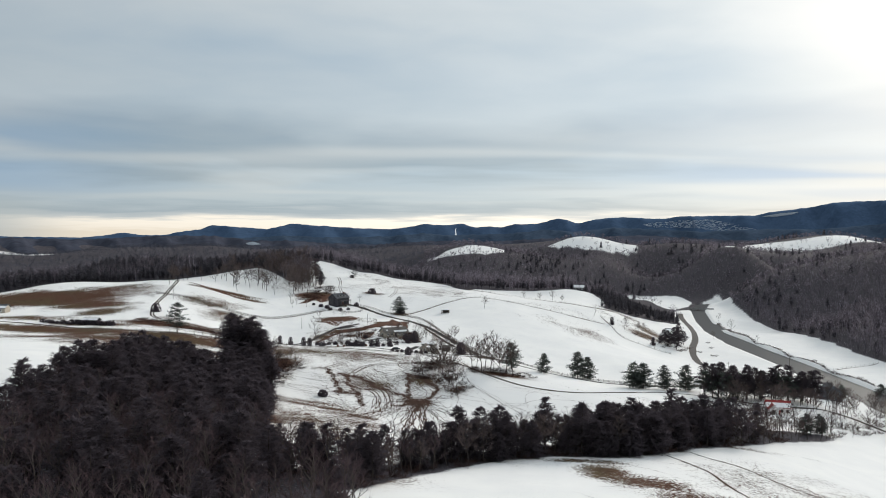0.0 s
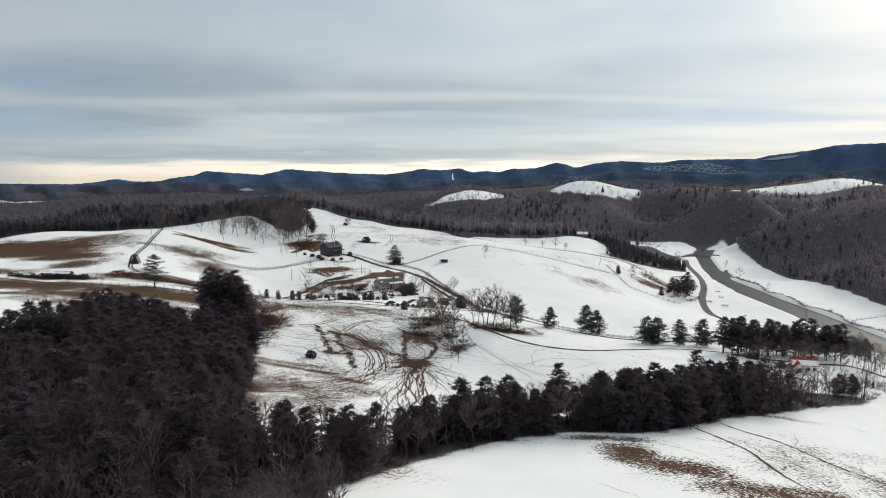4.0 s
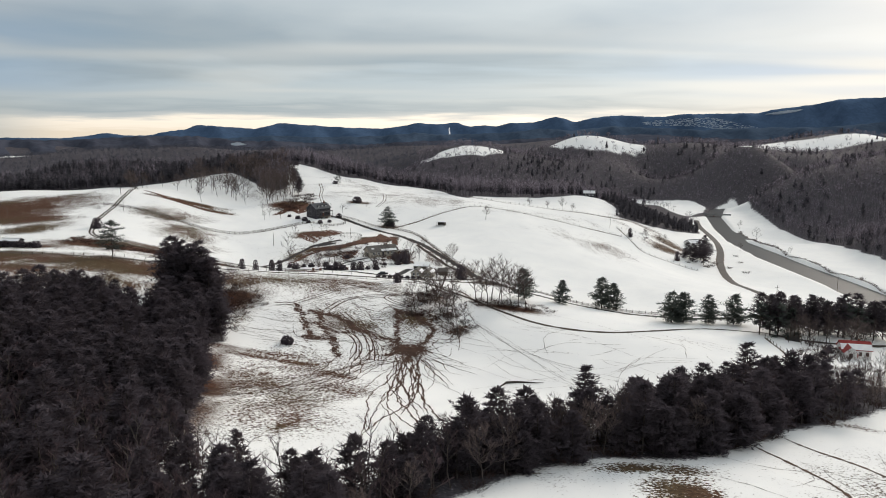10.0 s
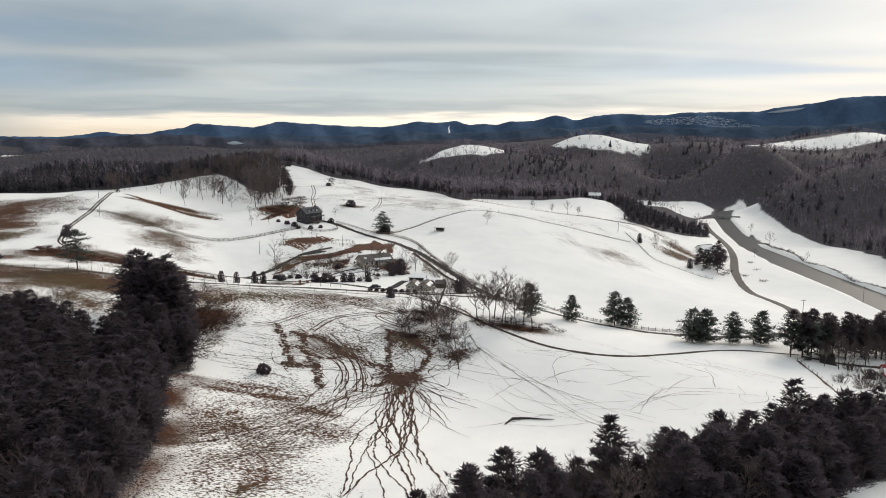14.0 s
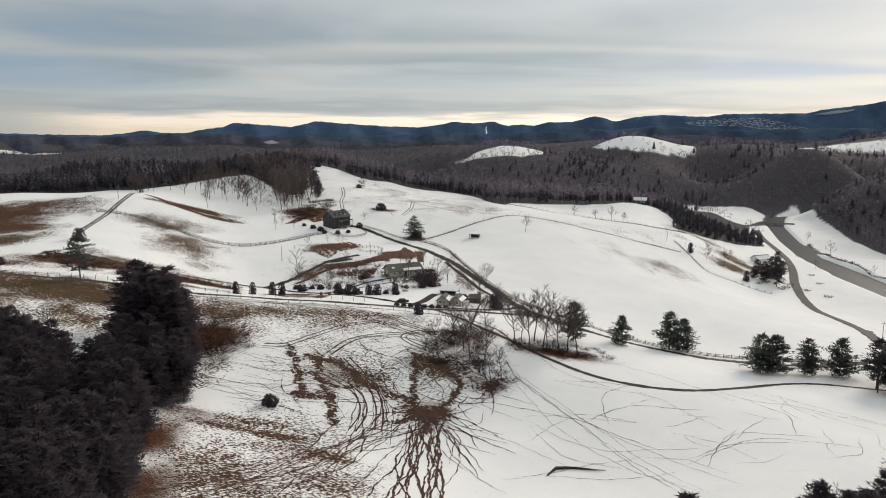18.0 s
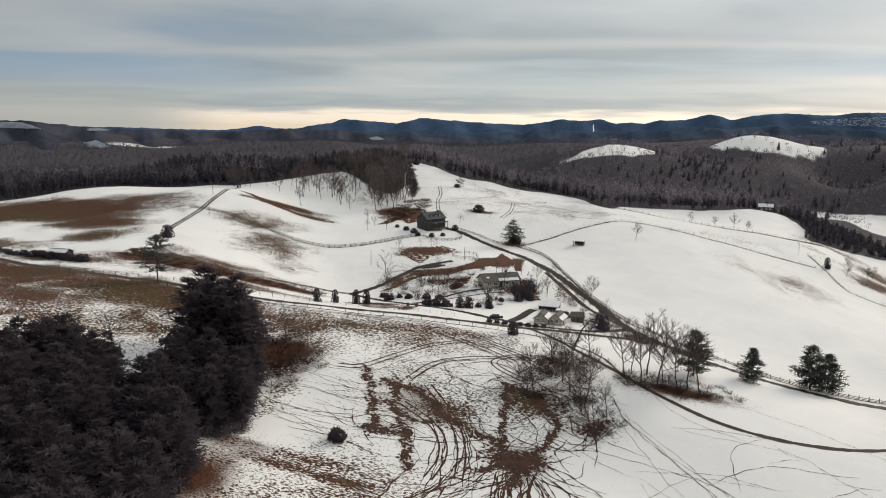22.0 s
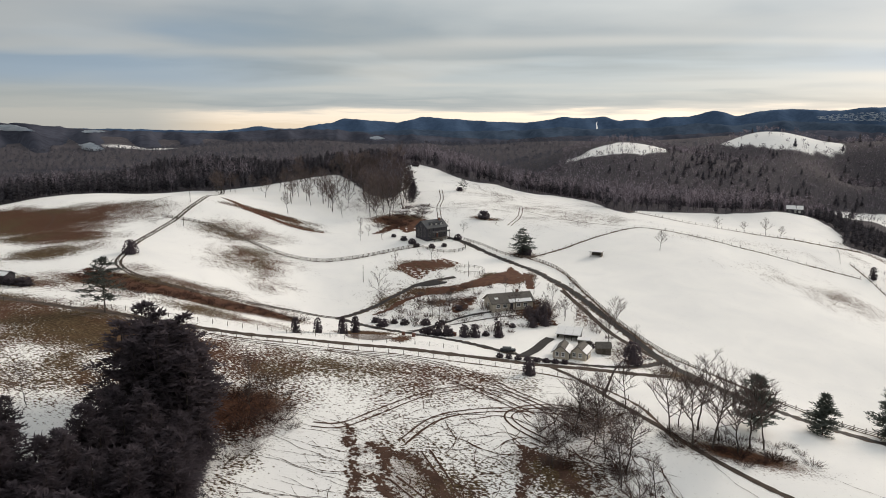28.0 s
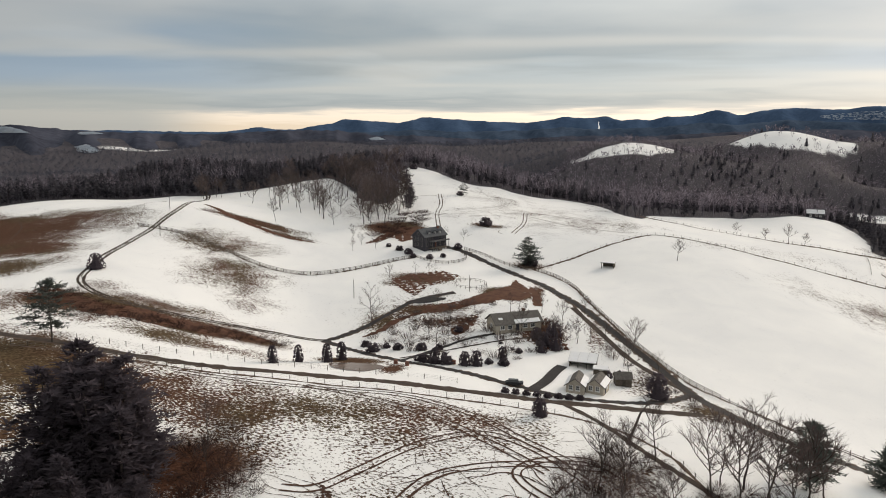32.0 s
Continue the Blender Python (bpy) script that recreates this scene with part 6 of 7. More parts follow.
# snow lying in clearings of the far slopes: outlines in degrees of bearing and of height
# Snow dulled to blue-grey, with the haze of distance in its base colour.
HAZED_SNOW = mottled("hazed_distant_snow", (0.30, 0.35, 0.41), (0.62, 0.66, 0.70), 0.02, 0.9, 0, 0)
flakes, rs_ = Heap(), random.Random(9)
for range_, outline, keep_ in ((far_range, [(15.0, 0.62), (16.2, 0.8), (17.6, 0.92), (20, 1.0), (22, 0.62), (23.2, 0.25), (21, 0.15), (18, 0.4), (16, 0.4)], 0.8), (far_range, [(23.6, 1.2), (24.8, 1.42), (26.0, 1.52), (25.6, 1.36), (24.5, 1.2)], 0.85),
                               (near_range, [(-43, -0.15), (-40, -0.1), (-39.2, -0.25), (-38.6, -0.5), (-41, -0.45), (-43, -0.4)], 0.9), (near_range, [(-35.6, -0.5), (-35.0, -0.46), (-34.5, -0.55), (-35.4, -0.6)], 0.9), (near_range, [(-36.2, -1.5), (-35.2, -1.3), (-34.4, -1.7), (-35, -1.8)], 0.9),
                               (near_range, [(-22, -1.5), (-20.5, -1.25), (-19.2, -1.5), (-20.5, -1.65)], 0.6), (near_range, [(-16.2, -0.97), (-15.7, -0.85), (-15.3, -1.0), (-15.9, -1.07)], 0.9)):
    hills_ = BVHTree.FromPolygons([v.co for v in range_.data.vertices], [tuple(p.vertices) for p in range_.data.polygons])
    for _ in range(900):
        a_, e_ = rs_.uniform(min(p[0] for p in outline), max(p[0] for p in outline)), rs_.uniform(min(p[1] for p in outline), max(p[1] for p in outline))
        if not inside(outline, a_, e_) or wave(np.float64(a_), np.float64(e_ * 6), 0.35, 1) * 0.5 + 0.5 > keep_:
            continue
        a_, e_ = math.radians(a_), math.radians(e_)
        d_ = Vector((math.sin(a_) * math.cos(e_), math.cos(a_) * math.cos(e_), math.sin(e_)))
        place_ = hills_.ray_cast(Vector((80, -437, 54.7)), d_)[0]
        if place_ is not None:
            q_ = place_ - d_ * 14
            w_, t_ = rs_.uniform(4, 11), rs_.uniform(1.5, 3.0)
            s_ = Vector((d_.y, -d_.x, 0)).normalized()
            flakes.tri(tuple(q_ - s_ * w_), tuple(q_ + s_ * w_ + Vector((0, 0, rs_.uniform(-1, 1)))), tuple(q_ + Vector((0, 0, t_))))
tagged(new("backdrop_snow_slopes", flakes.mesh("backdrop_snow_slopes", HAZED_SNOW)), "snow patches on distant mountainsides greyed and blued for haze", "backdrop", kind="structure")

# pale run cut down a far mountainside
run = Heap()
for k in range(8):
    (xa, wa), (xb, wb) = ((42 - 1.6 * q - 3 * math.sin(q * 1.3), 3.5 + 0.9 * q) for q in (k, k + 1))
    z0, z1, d0, d1 = 76 - 8.5 * k, 76 - 8.5 * (k + 1), 3660 - 45 * k, 3660 - 45 * (k + 1)
    run.tri((75 + xa, d0, z0), (75 + xa + wa, d0, z0), (75 + xb + wb, d1, z1))
    run.tri((75 + xa, d0, z0), (75 + xb + wb, d1, z1), (75 + xb, d1, z1))
tagged(new("backdrop_ski_run", run.mesh("backdrop_ski_run", SNOW_HEAP)), "pale snow run on a distant mountainside", "backdrop", kind="structure")


# ---- buildings ----
SIDING = mottled("dark_grey_siding", (0.035, 0.033, 0.040), (0.075, 0.070, 0.078), 1.2, 0.8, 0, 0.3, 0.02, True)
FRAME = mottled("grey_window_frames", (0.08, 0.072, 0.074), (0.16, 0.15, 0.15), 2.0, 0.6, 0, 0, local=True)
SHINGLE = mottled("grey_shingles", (0.052, 0.055, 0.060), (0.12, 0.124, 0.13), 1.5, 0.85, 0, 0.5, 0.03, True)
BROWN_ROOF = mottled("brown_shingles", (0.08, 0.072, 0.066), (0.17, 0.155, 0.142), 1.5, 0.85, 0, 0.5, 0.03, True)
TAN_WALL = mottled("weathered_tan_wall", (0.30, 0.265, 0.215), (0.50, 0.45, 0.38), 1.0, 0.85, 0, 0.3, 0.02, True)
WHITE_WALL = mottled("white_clapboard", (0.58, 0.57, 0.55), (0.78, 0.77, 0.75), 1.0, 0.7, 0, 0.2, 0.02, True)
BLUE_WALL = mottled("slate_blue_siding", (0.09, 0.12, 0.15), (0.17, 0.21, 0.25), 1.0, 0.8, 0, 0.3, 0.02, True)
RED_ROOF = mottled("red_metal_roof", (0.20, 0.028, 0.028), (0.33, 0.060, 0.054), 0.8, 0.5, 0, 0.2, 0.02, True)
TRIM = mottled("white_trim", (0.6, 0.6, 0.58), (0.78, 0.77, 0.75), 2.0, 0.6, 0, 0, local=True)
OLD_WOOD = mottled("weathered_grey_wood", (0.05, 0.042, 0.036), (0.14, 0.12, 0.10), 1.6, 0.9, 0.3, 0.4, 0.02, True)
BRICK = mottled("red_brown_brick", (0.10, 0.045, 0.035), (0.2, 0.10, 0.075), 3.0, 0.9, 0, 0.5, 0.02, True)
STEEL = mottled("dull_grey_metal", (0.18, 0.18, 0.18), (0.34, 0.34, 0.34), 2.0, 0.5, 0, 0.1, 0.01, True, metal=0.7)
GLASS, _gn, _gl, _gb = material("dark_window_glass", 0.06)
_gb.inputs["Base Color"].default_value, _gb.inputs["Specular IOR Level"].default_value = (0.02, 0.024, 0.028, 1), 0.6


def box(bm, cx, cy, cz, sx, sy, sz, turn=0.0, bevel=0.0):
    """A block into a bmesh, centred on x and y, standing on z."""
    made_ = bmesh.ops.create_cube(bm, size=1.0)["verts"]
    bmesh.ops.transform(bm, verts=made_, matrix=Matrix.Translation((cx, cy, cz + sz / 2)) @ Matrix.Rotation(turn, 4, "Z") @ Matrix.Diagonal((sx, sy, sz, 1)))
    if bevel:
        bmesh.ops.bevel(bm, geom=list({e for v in made_ for e in v.link_edges}), offset=bevel, segments=1, affect="EDGES")


def block(name, mat, parent, cx, cy, cz, sx, sy, sz, turn=0.0, bevel=0.02, label=""):
    bm = bmesh.new()
    box(bm, cx, cy, cz, sx, sy, sz, turn, bevel)
    return part(name, bm, mat, parent, label)


def prism(bm, outline, x0, x1):
    """A y-z outline drawn out along x."""
    a = [bm.verts.new((x0, y, z)) for y, z in outline]
    b = [bm.verts.new((x1, y, z)) for y, z in outline]
    bm.faces.new(a[::-1])
    bm.faces.new(b)
    for i in range(len(a)):
        j = (i + 1) % len(a)
        bm.faces.new((a[i], a[j], b[j], b[i]))
    bmesh.ops.recalc_face_normals(bm, faces=bm.faces)


def window(parent, x, y, z, w, hgt, facing, frame_mat=None):
    """A window on a wall that faces along -y, +y, -x or +x: frame, sill, pane."""
    turn = {"-y": 0.0, "+x": math.pi / 2, "+y": math.pi, "-x": -math.pi / 2}[facing]
    bm = bmesh.new()
    for dx, dz, sx, sz in ((-w / 2, 0, 0.12, hgt), (w / 2, 0, 0.12, hgt), (0, 0, w + 0.12, 0.12), (0, hgt - 0.06, w + 0.12, 0.12), (0, hgt / 2, w, 0.06), (0, 0, 0.06, hgt)):
        box(bm, dx, -0.03, dz, sx, 0.12, sz)
    win = part("window", bm, frame_mat or TRIM, parent)
    win.matrix_local = Matrix.Translation((x, y, z)) @ Matrix.Rotation(turn, 4, "Z")
    pane = bmesh.new()
    box(pane, 0, 0.0, 0.05, w - 0.06, 0.05, hgt - 0.1)
    part("pane", pane, GLASS, win, "dark reflecting pane")
    sill = bmesh.new()
    box(sill, 0, -0.08, -0.1, w + 0.3, 0.2, 0.08)
    part("sill", sill, frame_mat or TRIM, win)
    return win


def slab(bm, y0, z0, y1, z1, x0, x1, thick):
    """A roof slope between two lines along x."""
    d = Vector((0, y1 - y0, z1 - z0)).normalized()
    n = Vector((0, -d.z, d.y)) * thick
    if n.z < 0:
        n = -n
    prism(bm, [(y0, z0), (y1, z1), (y1 + n.y, z1 + n.z), (y0 + n.y, z0 + n.z)], x0, x1)


def gabled(name, x, y, turn, length, depth, eave, rise, wall_mat, roof_mat, label, snow=0.0, over=0.45, sink=0.6, category="house"):
    """A gabled building: walls, two roof slopes, snow left lying on them."""
    base = new(name)
    lv = [float(gz(x + a * math.cos(turn) - b * math.sin(turn), y + a * math.sin(turn) + b * math.cos(turn))) for a in (-length / 2, length / 2) for b in (-depth / 2, depth / 2)]
    base.matrix_world = pose(x, y, (min(lv) + max(lv)) / 2 + 0.15, 0, 0, math.degrees(turn))
    drop = (max(lv) - min(lv)) / 2 + sink
    hd = depth / 2
    bm = bmesh.new()
    prism(bm, [(-hd, -drop), (hd, -drop), (hd, eave), (0, eave + rise), (-hd, eave)], -length / 2, length / 2)
    part("wall", bm, wall_mat, base)
    k = rise / hd
    for side in (-1, 1):
        bm = bmesh.new()
        slab(bm, side * (hd + over), eave - over * k + 0.02, 0, eave + rise + 0.02, -length / 2 - over, length / 2 + over, 0.16)
        part("roof_slope", bm, roof_mat, base)
        if snow:
            bm = bmesh.new()
            a, b = (0.98, 0.98 - snow) if side < 0 else (0.98, 0.98 - snow * 0.8)
            slab(bm, side * (hd + over) * a, eave - over * k + 0.19 + (1 - a) * (rise + over * k), side * (hd + over) * b, eave - over * k + 0.19 + (1 - b) * (rise + over * k), -length / 2 - over * 0.8, length / 2 + over * 0.8, 0.13)
            part("roof_snow", bm, SNOW_HEAP, base, "white snow lying on the roof")
    return tagged(base, label, category)


def door(parent, x, y, z, facing, mat, w=1.0, hgt=2.05):
    turn = {"-y": 0.0, "+x": math.pi / 2, "+y": math.pi, "-x": -math.pi / 2}[facing]
    bm = bmesh.new()
    box(bm, 0, -0.03, 0, w, 0.1, hgt, 0, 0.015)
    d = part("door", bm, mat, parent)
    d.matrix_local = Matrix.Translation((x, y, z)) @ Matrix.Rotation(turn, 4, "Z")
    block("door_frame", TRIM, d, 0, -0.01, hgt, w + 0.24, 0.14, 0.12)
    block("handle", STEEL, d, w * 0.36, -0.1, hgt * 0.48, 0.12, 0.05, 0.04)
    return d


# main house on the terrace
T = math.radians(55)
house = gabled("farmhouse", 1.5, 0.5, T, 13.0, 8.0, 5.0, 3.0, SIDING, SHINGLE, "dark grey two-storey farmhouse with dormers and a porch", 0.0, 0.5, 1.6)
for wx in (-5.0, -2.6, 2.6, 5.0):
    window(house, wx, -4.02, 3.1, 1.1, 1.5, "-y", FRAME)
    window(house, wx, -4.02, 0.8, 1.1, 1.5, "-y", FRAME)
    window(house, wx, 4.02, 3.1, 1.1, 1.5, "+y", FRAME)
for wy in (-2.2, 0.4, 2.4):
    window(house, -6.52, wy, 3.0, 1.0, 1.5, "-x", FRAME)
    window(house, -6.52, wy, 0.7, 1.0, 1.5, "-x", FRAME)
window(house, -6.52, 0, 5.4, 0.9, 1.2, "-x", FRAME)
window(house, 6.52, 0, 3.4, 1.0, 1.5, "+x", FRAME)
door(house, 0, -4.02, 0.1, "-y", BRICK)
for dx in (-2.9, 0.2, 3.3):
    bm = bmesh.new()
    prism(bm, [(-1.0, 5.4), (1.0, 5.4), (1.0, 6.6), (0, 7.3), (-1.0, 6.6)], 0, 2.2)
    dormer = part("dormer", bm, SIDING, house)
    dormer.matrix_local = Matrix.Translation((dx, -3.1, 0)) @ Matrix.Rotation(math.pi / 2, 4, "Z")
    for side in (-1, 1):
        bm = bmesh.new()
        slab(bm, side * 1.25, 6.44, 0, 7.32, -0.3, 2.3, 0.1)
        part("dormer_roof", bm, SHINGLE, dormer)
    window(dormer, -0.02, 0, 5.65, 0.9, 1.0, "-x")
block("porch_roof", SHINGLE, house, 1.0, -5.2, 2.75, 10.6, 2.5, 0.16, 0, 0.03, "grey roof over the porch")
block("porch_rail", FRAME, house, 1.0, -6.3, 2.92, 10.4, 0.08, 0.5, 0, 0.01, "pale balcony rail")
block("porch_floor", OLD_WOOD, house, 1.0, -5.2, -0.25, 10.4, 2.4, 0.2)
for k in range(5):
    block("porch_post", FRAME, house, -3.9 + k * 2.45, -6.25, -1.4, 0.18, 0.18, 4.2)
for cx_, cy_ in ((-3.6, 0.9), (4.4, -0.6)):
    ch = block("chimney", BRICK, house, cx_, cy_, 6.4, 0.95, 0.8, 2.3)
    block("chimney_cap", STEEL, ch, cx_, cy_, 8.7, 1.1, 0.95, 0.12)
block("steps", OLD_WOOD, house, 0.0, -6.9, -1.2, 1.6, 1.0, 0.9)

# long low house below the terrace
low_house = gabled("ranch_house", 48.5, -92.0, math.radians(30), 15.0, 7.6, 2.6, 2.3, TAN_WALL, BROWN_ROOF, "long low tan house with a brown shingle roof", 0.0, 0.6, 1.5)
bm = bmesh.new()
slab(bm, -4.3, 2.52, -2.9, 3.37, -1.4, 7.0, 0.12)
part("roof_snow", bm, SNOW_HEAP, low_house, "patch of snow left on the roof")
bm = bmesh.new()
slab(bm, -2.6, 3.55, -1.9, 3.97, -6.2, -4.9, 0.12)
part("roof_snow", bm, SNOW_HEAP, low_house, "patch of snow left on the roof")
for wx in (-5.5, -3.0, 2.0, 4.6):
    window(low_house, wx, -3.82, 0.8, 1.4, 1.2, "-y")
door(low_house, -0.5, -3.82, 0.1, "-y", SIDING)
window(low_house, -7.52, 0, 0.8, 1.2, 1.2, "-x")
block("chimney", BRICK, low_house, 3.5, 0.9, 3.8, 0.8, 0.8, 1.9)

# open machine shed, small lean-to and twin-gabled cottage by the lower road
shed = new("machine_shed")
shed.matrix_world = pose(70, -117.0, float(gz(70, -117.0)) + 0.1, 0, 0, -8) @ Matrix.Scale(0.8, 4)
for k in range(4):
    block("post", OLD_WOOD, shed, -4.2 + k * 2.8, -2.6, -0.6, 0.22, 0.22, 3.0)
    block("post", OLD_WOOD, shed, -4.2 + k * 2.8, 2.6, -0.6, 0.22, 0.22, 3.9)
block("back_wall", OLD_WOOD, shed, 0, 2.7, -0.6, 8.8, 0.12, 3.4)
block("side_wall", OLD_WOOD, shed, -4.35, 0, -0.6, 0.12, 5.3, 3.0)
block("side_wall", OLD_WOOD, shed, 4.35, 0, -0.6, 0.12, 5.3, 3.0)
bm = bmesh.new()
slab(bm, -3.4, 2.1, 3.2, 3.5, -4.8, 4.8, 0.14)
part("roof", bm, STEEL, shed)
for k in range(3):
    bm = bmesh.new()
    slab(bm, -3.35, 2.27, 3.15, 3.66, -4.7 + k * 3.15, -1.65 + k * 3.15, 0.16)
    part("roof_snow", bm, SNOW_HEAP, shed, "panel of snow lying on the roof")
tagged(shed, "open three-bay wooden shed under a snowy roof", "shed")
lean = new("small_shed")
lean.matrix_world = pose(74.5, -123.5, float(gz(74.5, -123.5)) + 0.1, 0, 0, -6)
block("wall", OLD_WOOD, lean, 0, 0, -0.6, 3.4, 2.6, 2.7)
block("roof", STEEL, lean, 0, 0, 2.1, 4.0, 3.2, 0.12)
block("roof_snow", SNOW_HEAP, lean, 0, 0, 2.22, 3.9, 3.1, 0.2, 0, 0.06, "white snow lying on the roof")
door(lean, 0.3, -1.32, 0.0, "-y", OLD_WOOD, 0.9, 1.9)
tagged(lean, "small wooden outbuilding with snow on its roof", "shed")
for k, (cx_, cy_) in enumerate(((68.6, -138.0), (73.6, -136.5))):
    cot = gabled("cottage", cx_, cy_, math.radians(82 - 6 * k), 6.0, 4.4, 2.1, 1.7, TAN_WALL, BROWN_ROOF, "small tan cottage with a steep gable and snowy roof", 0.5, 0.4, 0.8)
    cot["group"] = "twin cottages by the road"
    window(cot, -3.02, -0.7, 0.9, 0.9, 1.2, "-x")
    window(cot, -3.02, 1.0, 0.9, 0.9, 1.2, "-x")
    window(cot, 0.6, -2.22, 0.9, 1.0, 1.1, "-y")
    door(cot, -1.2, -2.22, 0.0, "-y", SIDING)
yard_wall = gabled("garden_shed", 80, -128, math.radians(10), 4.0, 3.0, 2.0, 1.2, OLD_WOOD, BROWN_ROOF, "dark wooden garden shed under bare trees", 0.0, 0.3, 0.6, "shed")
door(yard_wall, 0, -1.52, 0, "-y", OLD_WOOD, 0.9, 1.8)

# shelter in the white field, ridge cabin, long low barn
shelter = new("field_shelter")
shelter.matrix_world = pose(79, -10, float(gz(79, -10)) + 0.05, 0, 0, -14)
for a, b in ((-2.4, -1.5), (2.4, -1.5), (-2.4, 1.5), (2.4, 1.5)):
    block("post", OLD_WOOD, shelter, a, b, -0.5, 0.2, 0.2, 2.6)
block("back_wall", OLD_WOOD, shelter, 0, 1.6, -0.4, 5.0, 0.1, 2.4)
block("side_wall", OLD_WOOD, shelter, 2.5, 0, -0.4, 0.1, 3.1, 2.4)
block("roof", STEEL, shelter, 0, -0.1, 2.1, 5.8, 4.2, 0.12)
block("roof_snow", SNOW_HEAP, shelter, 0, -0.1, 2.22, 5.7, 4.1, 0.2, 0, 0.07, "white snow lying on the roof")
tagged(shelter, "open livestock shelter with a snowy roof in the field", "shelter")
cabin = gabled("ridge_cabin", 203, 154, math.radians(-12), 9.0, 6.0, 2.8, 2.0, SIDING, SHINGLE, "dark cabin with a snow-covered roof on the ridge", 0.9, 0.5, 1.0)
for wx in (-2.6, 0.4, 2.8):
    window(cabin, wx, -3.02, 0.9, 1.1, 1.2, "-y")
barn = gabled("low_barn", -109, -141.5, math.radians(-4), 8.0, 4.0, 2.0, 1.0, SIDING, SIDING, "low dark shed behind conifers with snow along its roof", 0.75, 0.4, 0.8, "barn")
door(barn, -2, -2.02, 0, "-y", OLD_WOOD, 2.2, 2.0)
barn2 = gabled("hillside_house", -182, -106, math.radians(8), 12.0, 7.0, 2.8, 2.0, TAN_WALL, SHINGLE, "low house with a snow-streaked roof on the brown slope", 0.5, 0.5, 0.8)
for wx in (-3.5, 0, 3.5):
    window(barn2, wx, -3.52, 0.9, 1.2, 1.2, "-y")

# houses along the river road
red = gabled("white_house", 226, -208, math.radians(-14), 9.5, 6.0, 3.0, 2.3, WHITE_WALL, RED_ROOF, "small white house with a snow-patched red metal roof", 0.62, 0.4, 0.8)
for wx in (-1.2, 1.2, 3.4):
    window(red, wx, -3.02, 0.9, 0.9, 1.2, "-y", BRICK)
window(red, 4.77, 0.4, 0.9, 1.0, 1.2, "+x", BRICK)
bm = bmesh.new()
prism(bm, [(-2.0, -0.8), (2.0, -0.8), (2.0, 2.7), (0, 4.5), (-2.0, 2.7)], 0, 4.6)
wing = part("wing", bm, WHITE_WALL, red)
wing.matrix_local = Matrix.Translation((-2.6, -1.4, 0)) @ Matrix.Rotation(-math.pi / 2, 4, "Z")
for side, roof_, thick_ in ((-1, RED_ROOF, 0.14), (1, SNOW_HEAP, 0.2)):
    bm = bmesh.new()
    slab(bm, side * 2.4, 2.4, 0, 4.56, -1.6, 4.9, thick_)
    part("wing_roof", bm, roof_, wing)
window(wing, 4.62, 0.0, 0.9, 1.0, 1.3, "+x", BRICK)
door(red, 0.1, -3.02, 0, "-y", RED_ROOF)
block("chimney", BRICK, red, 1.5, 0.6, 4.2, 0.7, 0.7, 1.7)
blue = gabled("blue_house", 281, -147, math.radians(78), 10.0, 7.5, 5.0, 2.6, BLUE_WALL, SHINGLE, "slate-blue two-storey house with white window trim", 0.0, 0.5, 0.8)
for wy in (-2.2, 0.2, 2.2):
    window(blue, -5.02, wy, 3.0, 1.1, 1.4, "-x")
    window(blue, -5.02, wy, 0.6, 1.3, 1.6, "-x")
for wx in (-2.5, 2.0):
    window(blue, wx, -3.77, 3.0, 1.1, 1.4, "-y")
garage = gabled("blue_garage", 271, -143, math.radians(4), 8.0, 6.0, 2.6, 1.8, BLUE_WALL, SHINGLE, "blue garage with a roof covered in snow", 0.9, 0.4, 0.8, "garage")
block("garage_door", TRIM, garage, -1.0, -3.02, 0, 3.0, 0.08, 2.2)
bridge_house = gabled("riverside_house", 263, 69, math.radians(20), 10.0, 7.0, 3.2, 2.2, WHITE_WALL, SHINGLE, "white house among pines beside the river road", 0.8, 0.5, 0.8)
for wx in (-3.2, 0, 3.2):
    window(bridge_house, wx, -3.52, 0.9, 1.1, 1.3, "-y")

# river bridge
bridge = new("river_bridge")
bridge.matrix_world = pose(369, 315, -33.6, 0, 0, -20)
block("deck", STEEL, bridge, 0, 0, 0, 34, 4.5, 0.5)
for k in range(3):
    block("pier", BRICK, bridge, -10 + k * 10, 0, -5, 0.9, 3.5, 5.0)
for side in (-2.2, 2.2):
    block("railing", STEEL, bridge, 0, side, 0.5, 34, 0.1, 0.9)
tagged(bridge, "low grey road bridge across the river", "bridge")

# pond, its bank, and the ring fence on the terrace
POND = new("pond", None)
bm = bmesh.new()
ring_ = [bm.verts.new((12 + math.cos(a) * (7 + math.sin(a * 3) * 0.9), -139 + math.sin(a) * (6.2 + 0.6 * math.cos(a * 2)), 0)) for a in np.linspace(0, 6.2832, 40)[:-1]]
bm.faces.new(ring_)
pond_level = min(float(gz(13 + 8 * math.cos(a), -139 + 4 * math.sin(a))) for a in np.linspace(0, 6.28, 24))
bpy.data.objects.remove(POND)
PONDWATER, _pn, _pl, _pb = material("brown_pond_water", 0.2)
_pb.inputs["Base Color"].default_value = (0.17, 0.13, 0.11, 1)
bump(PONDWATER, _pb, noise_node(PONDWATER, 0.8, 2).outputs["Fac"], 0.06, 0.05)
pond_me = bpy.data.meshes.new("pond")
for v in bm.verts:
    v.co.z = float(gz(v.co.x, v.co.y)) + 0.12
bmesh.ops.triangulate(bm, faces=bm.faces)
bm.to_mesh(pond_me)
bm.free()
pond_me.materials.append(PONDWATER)
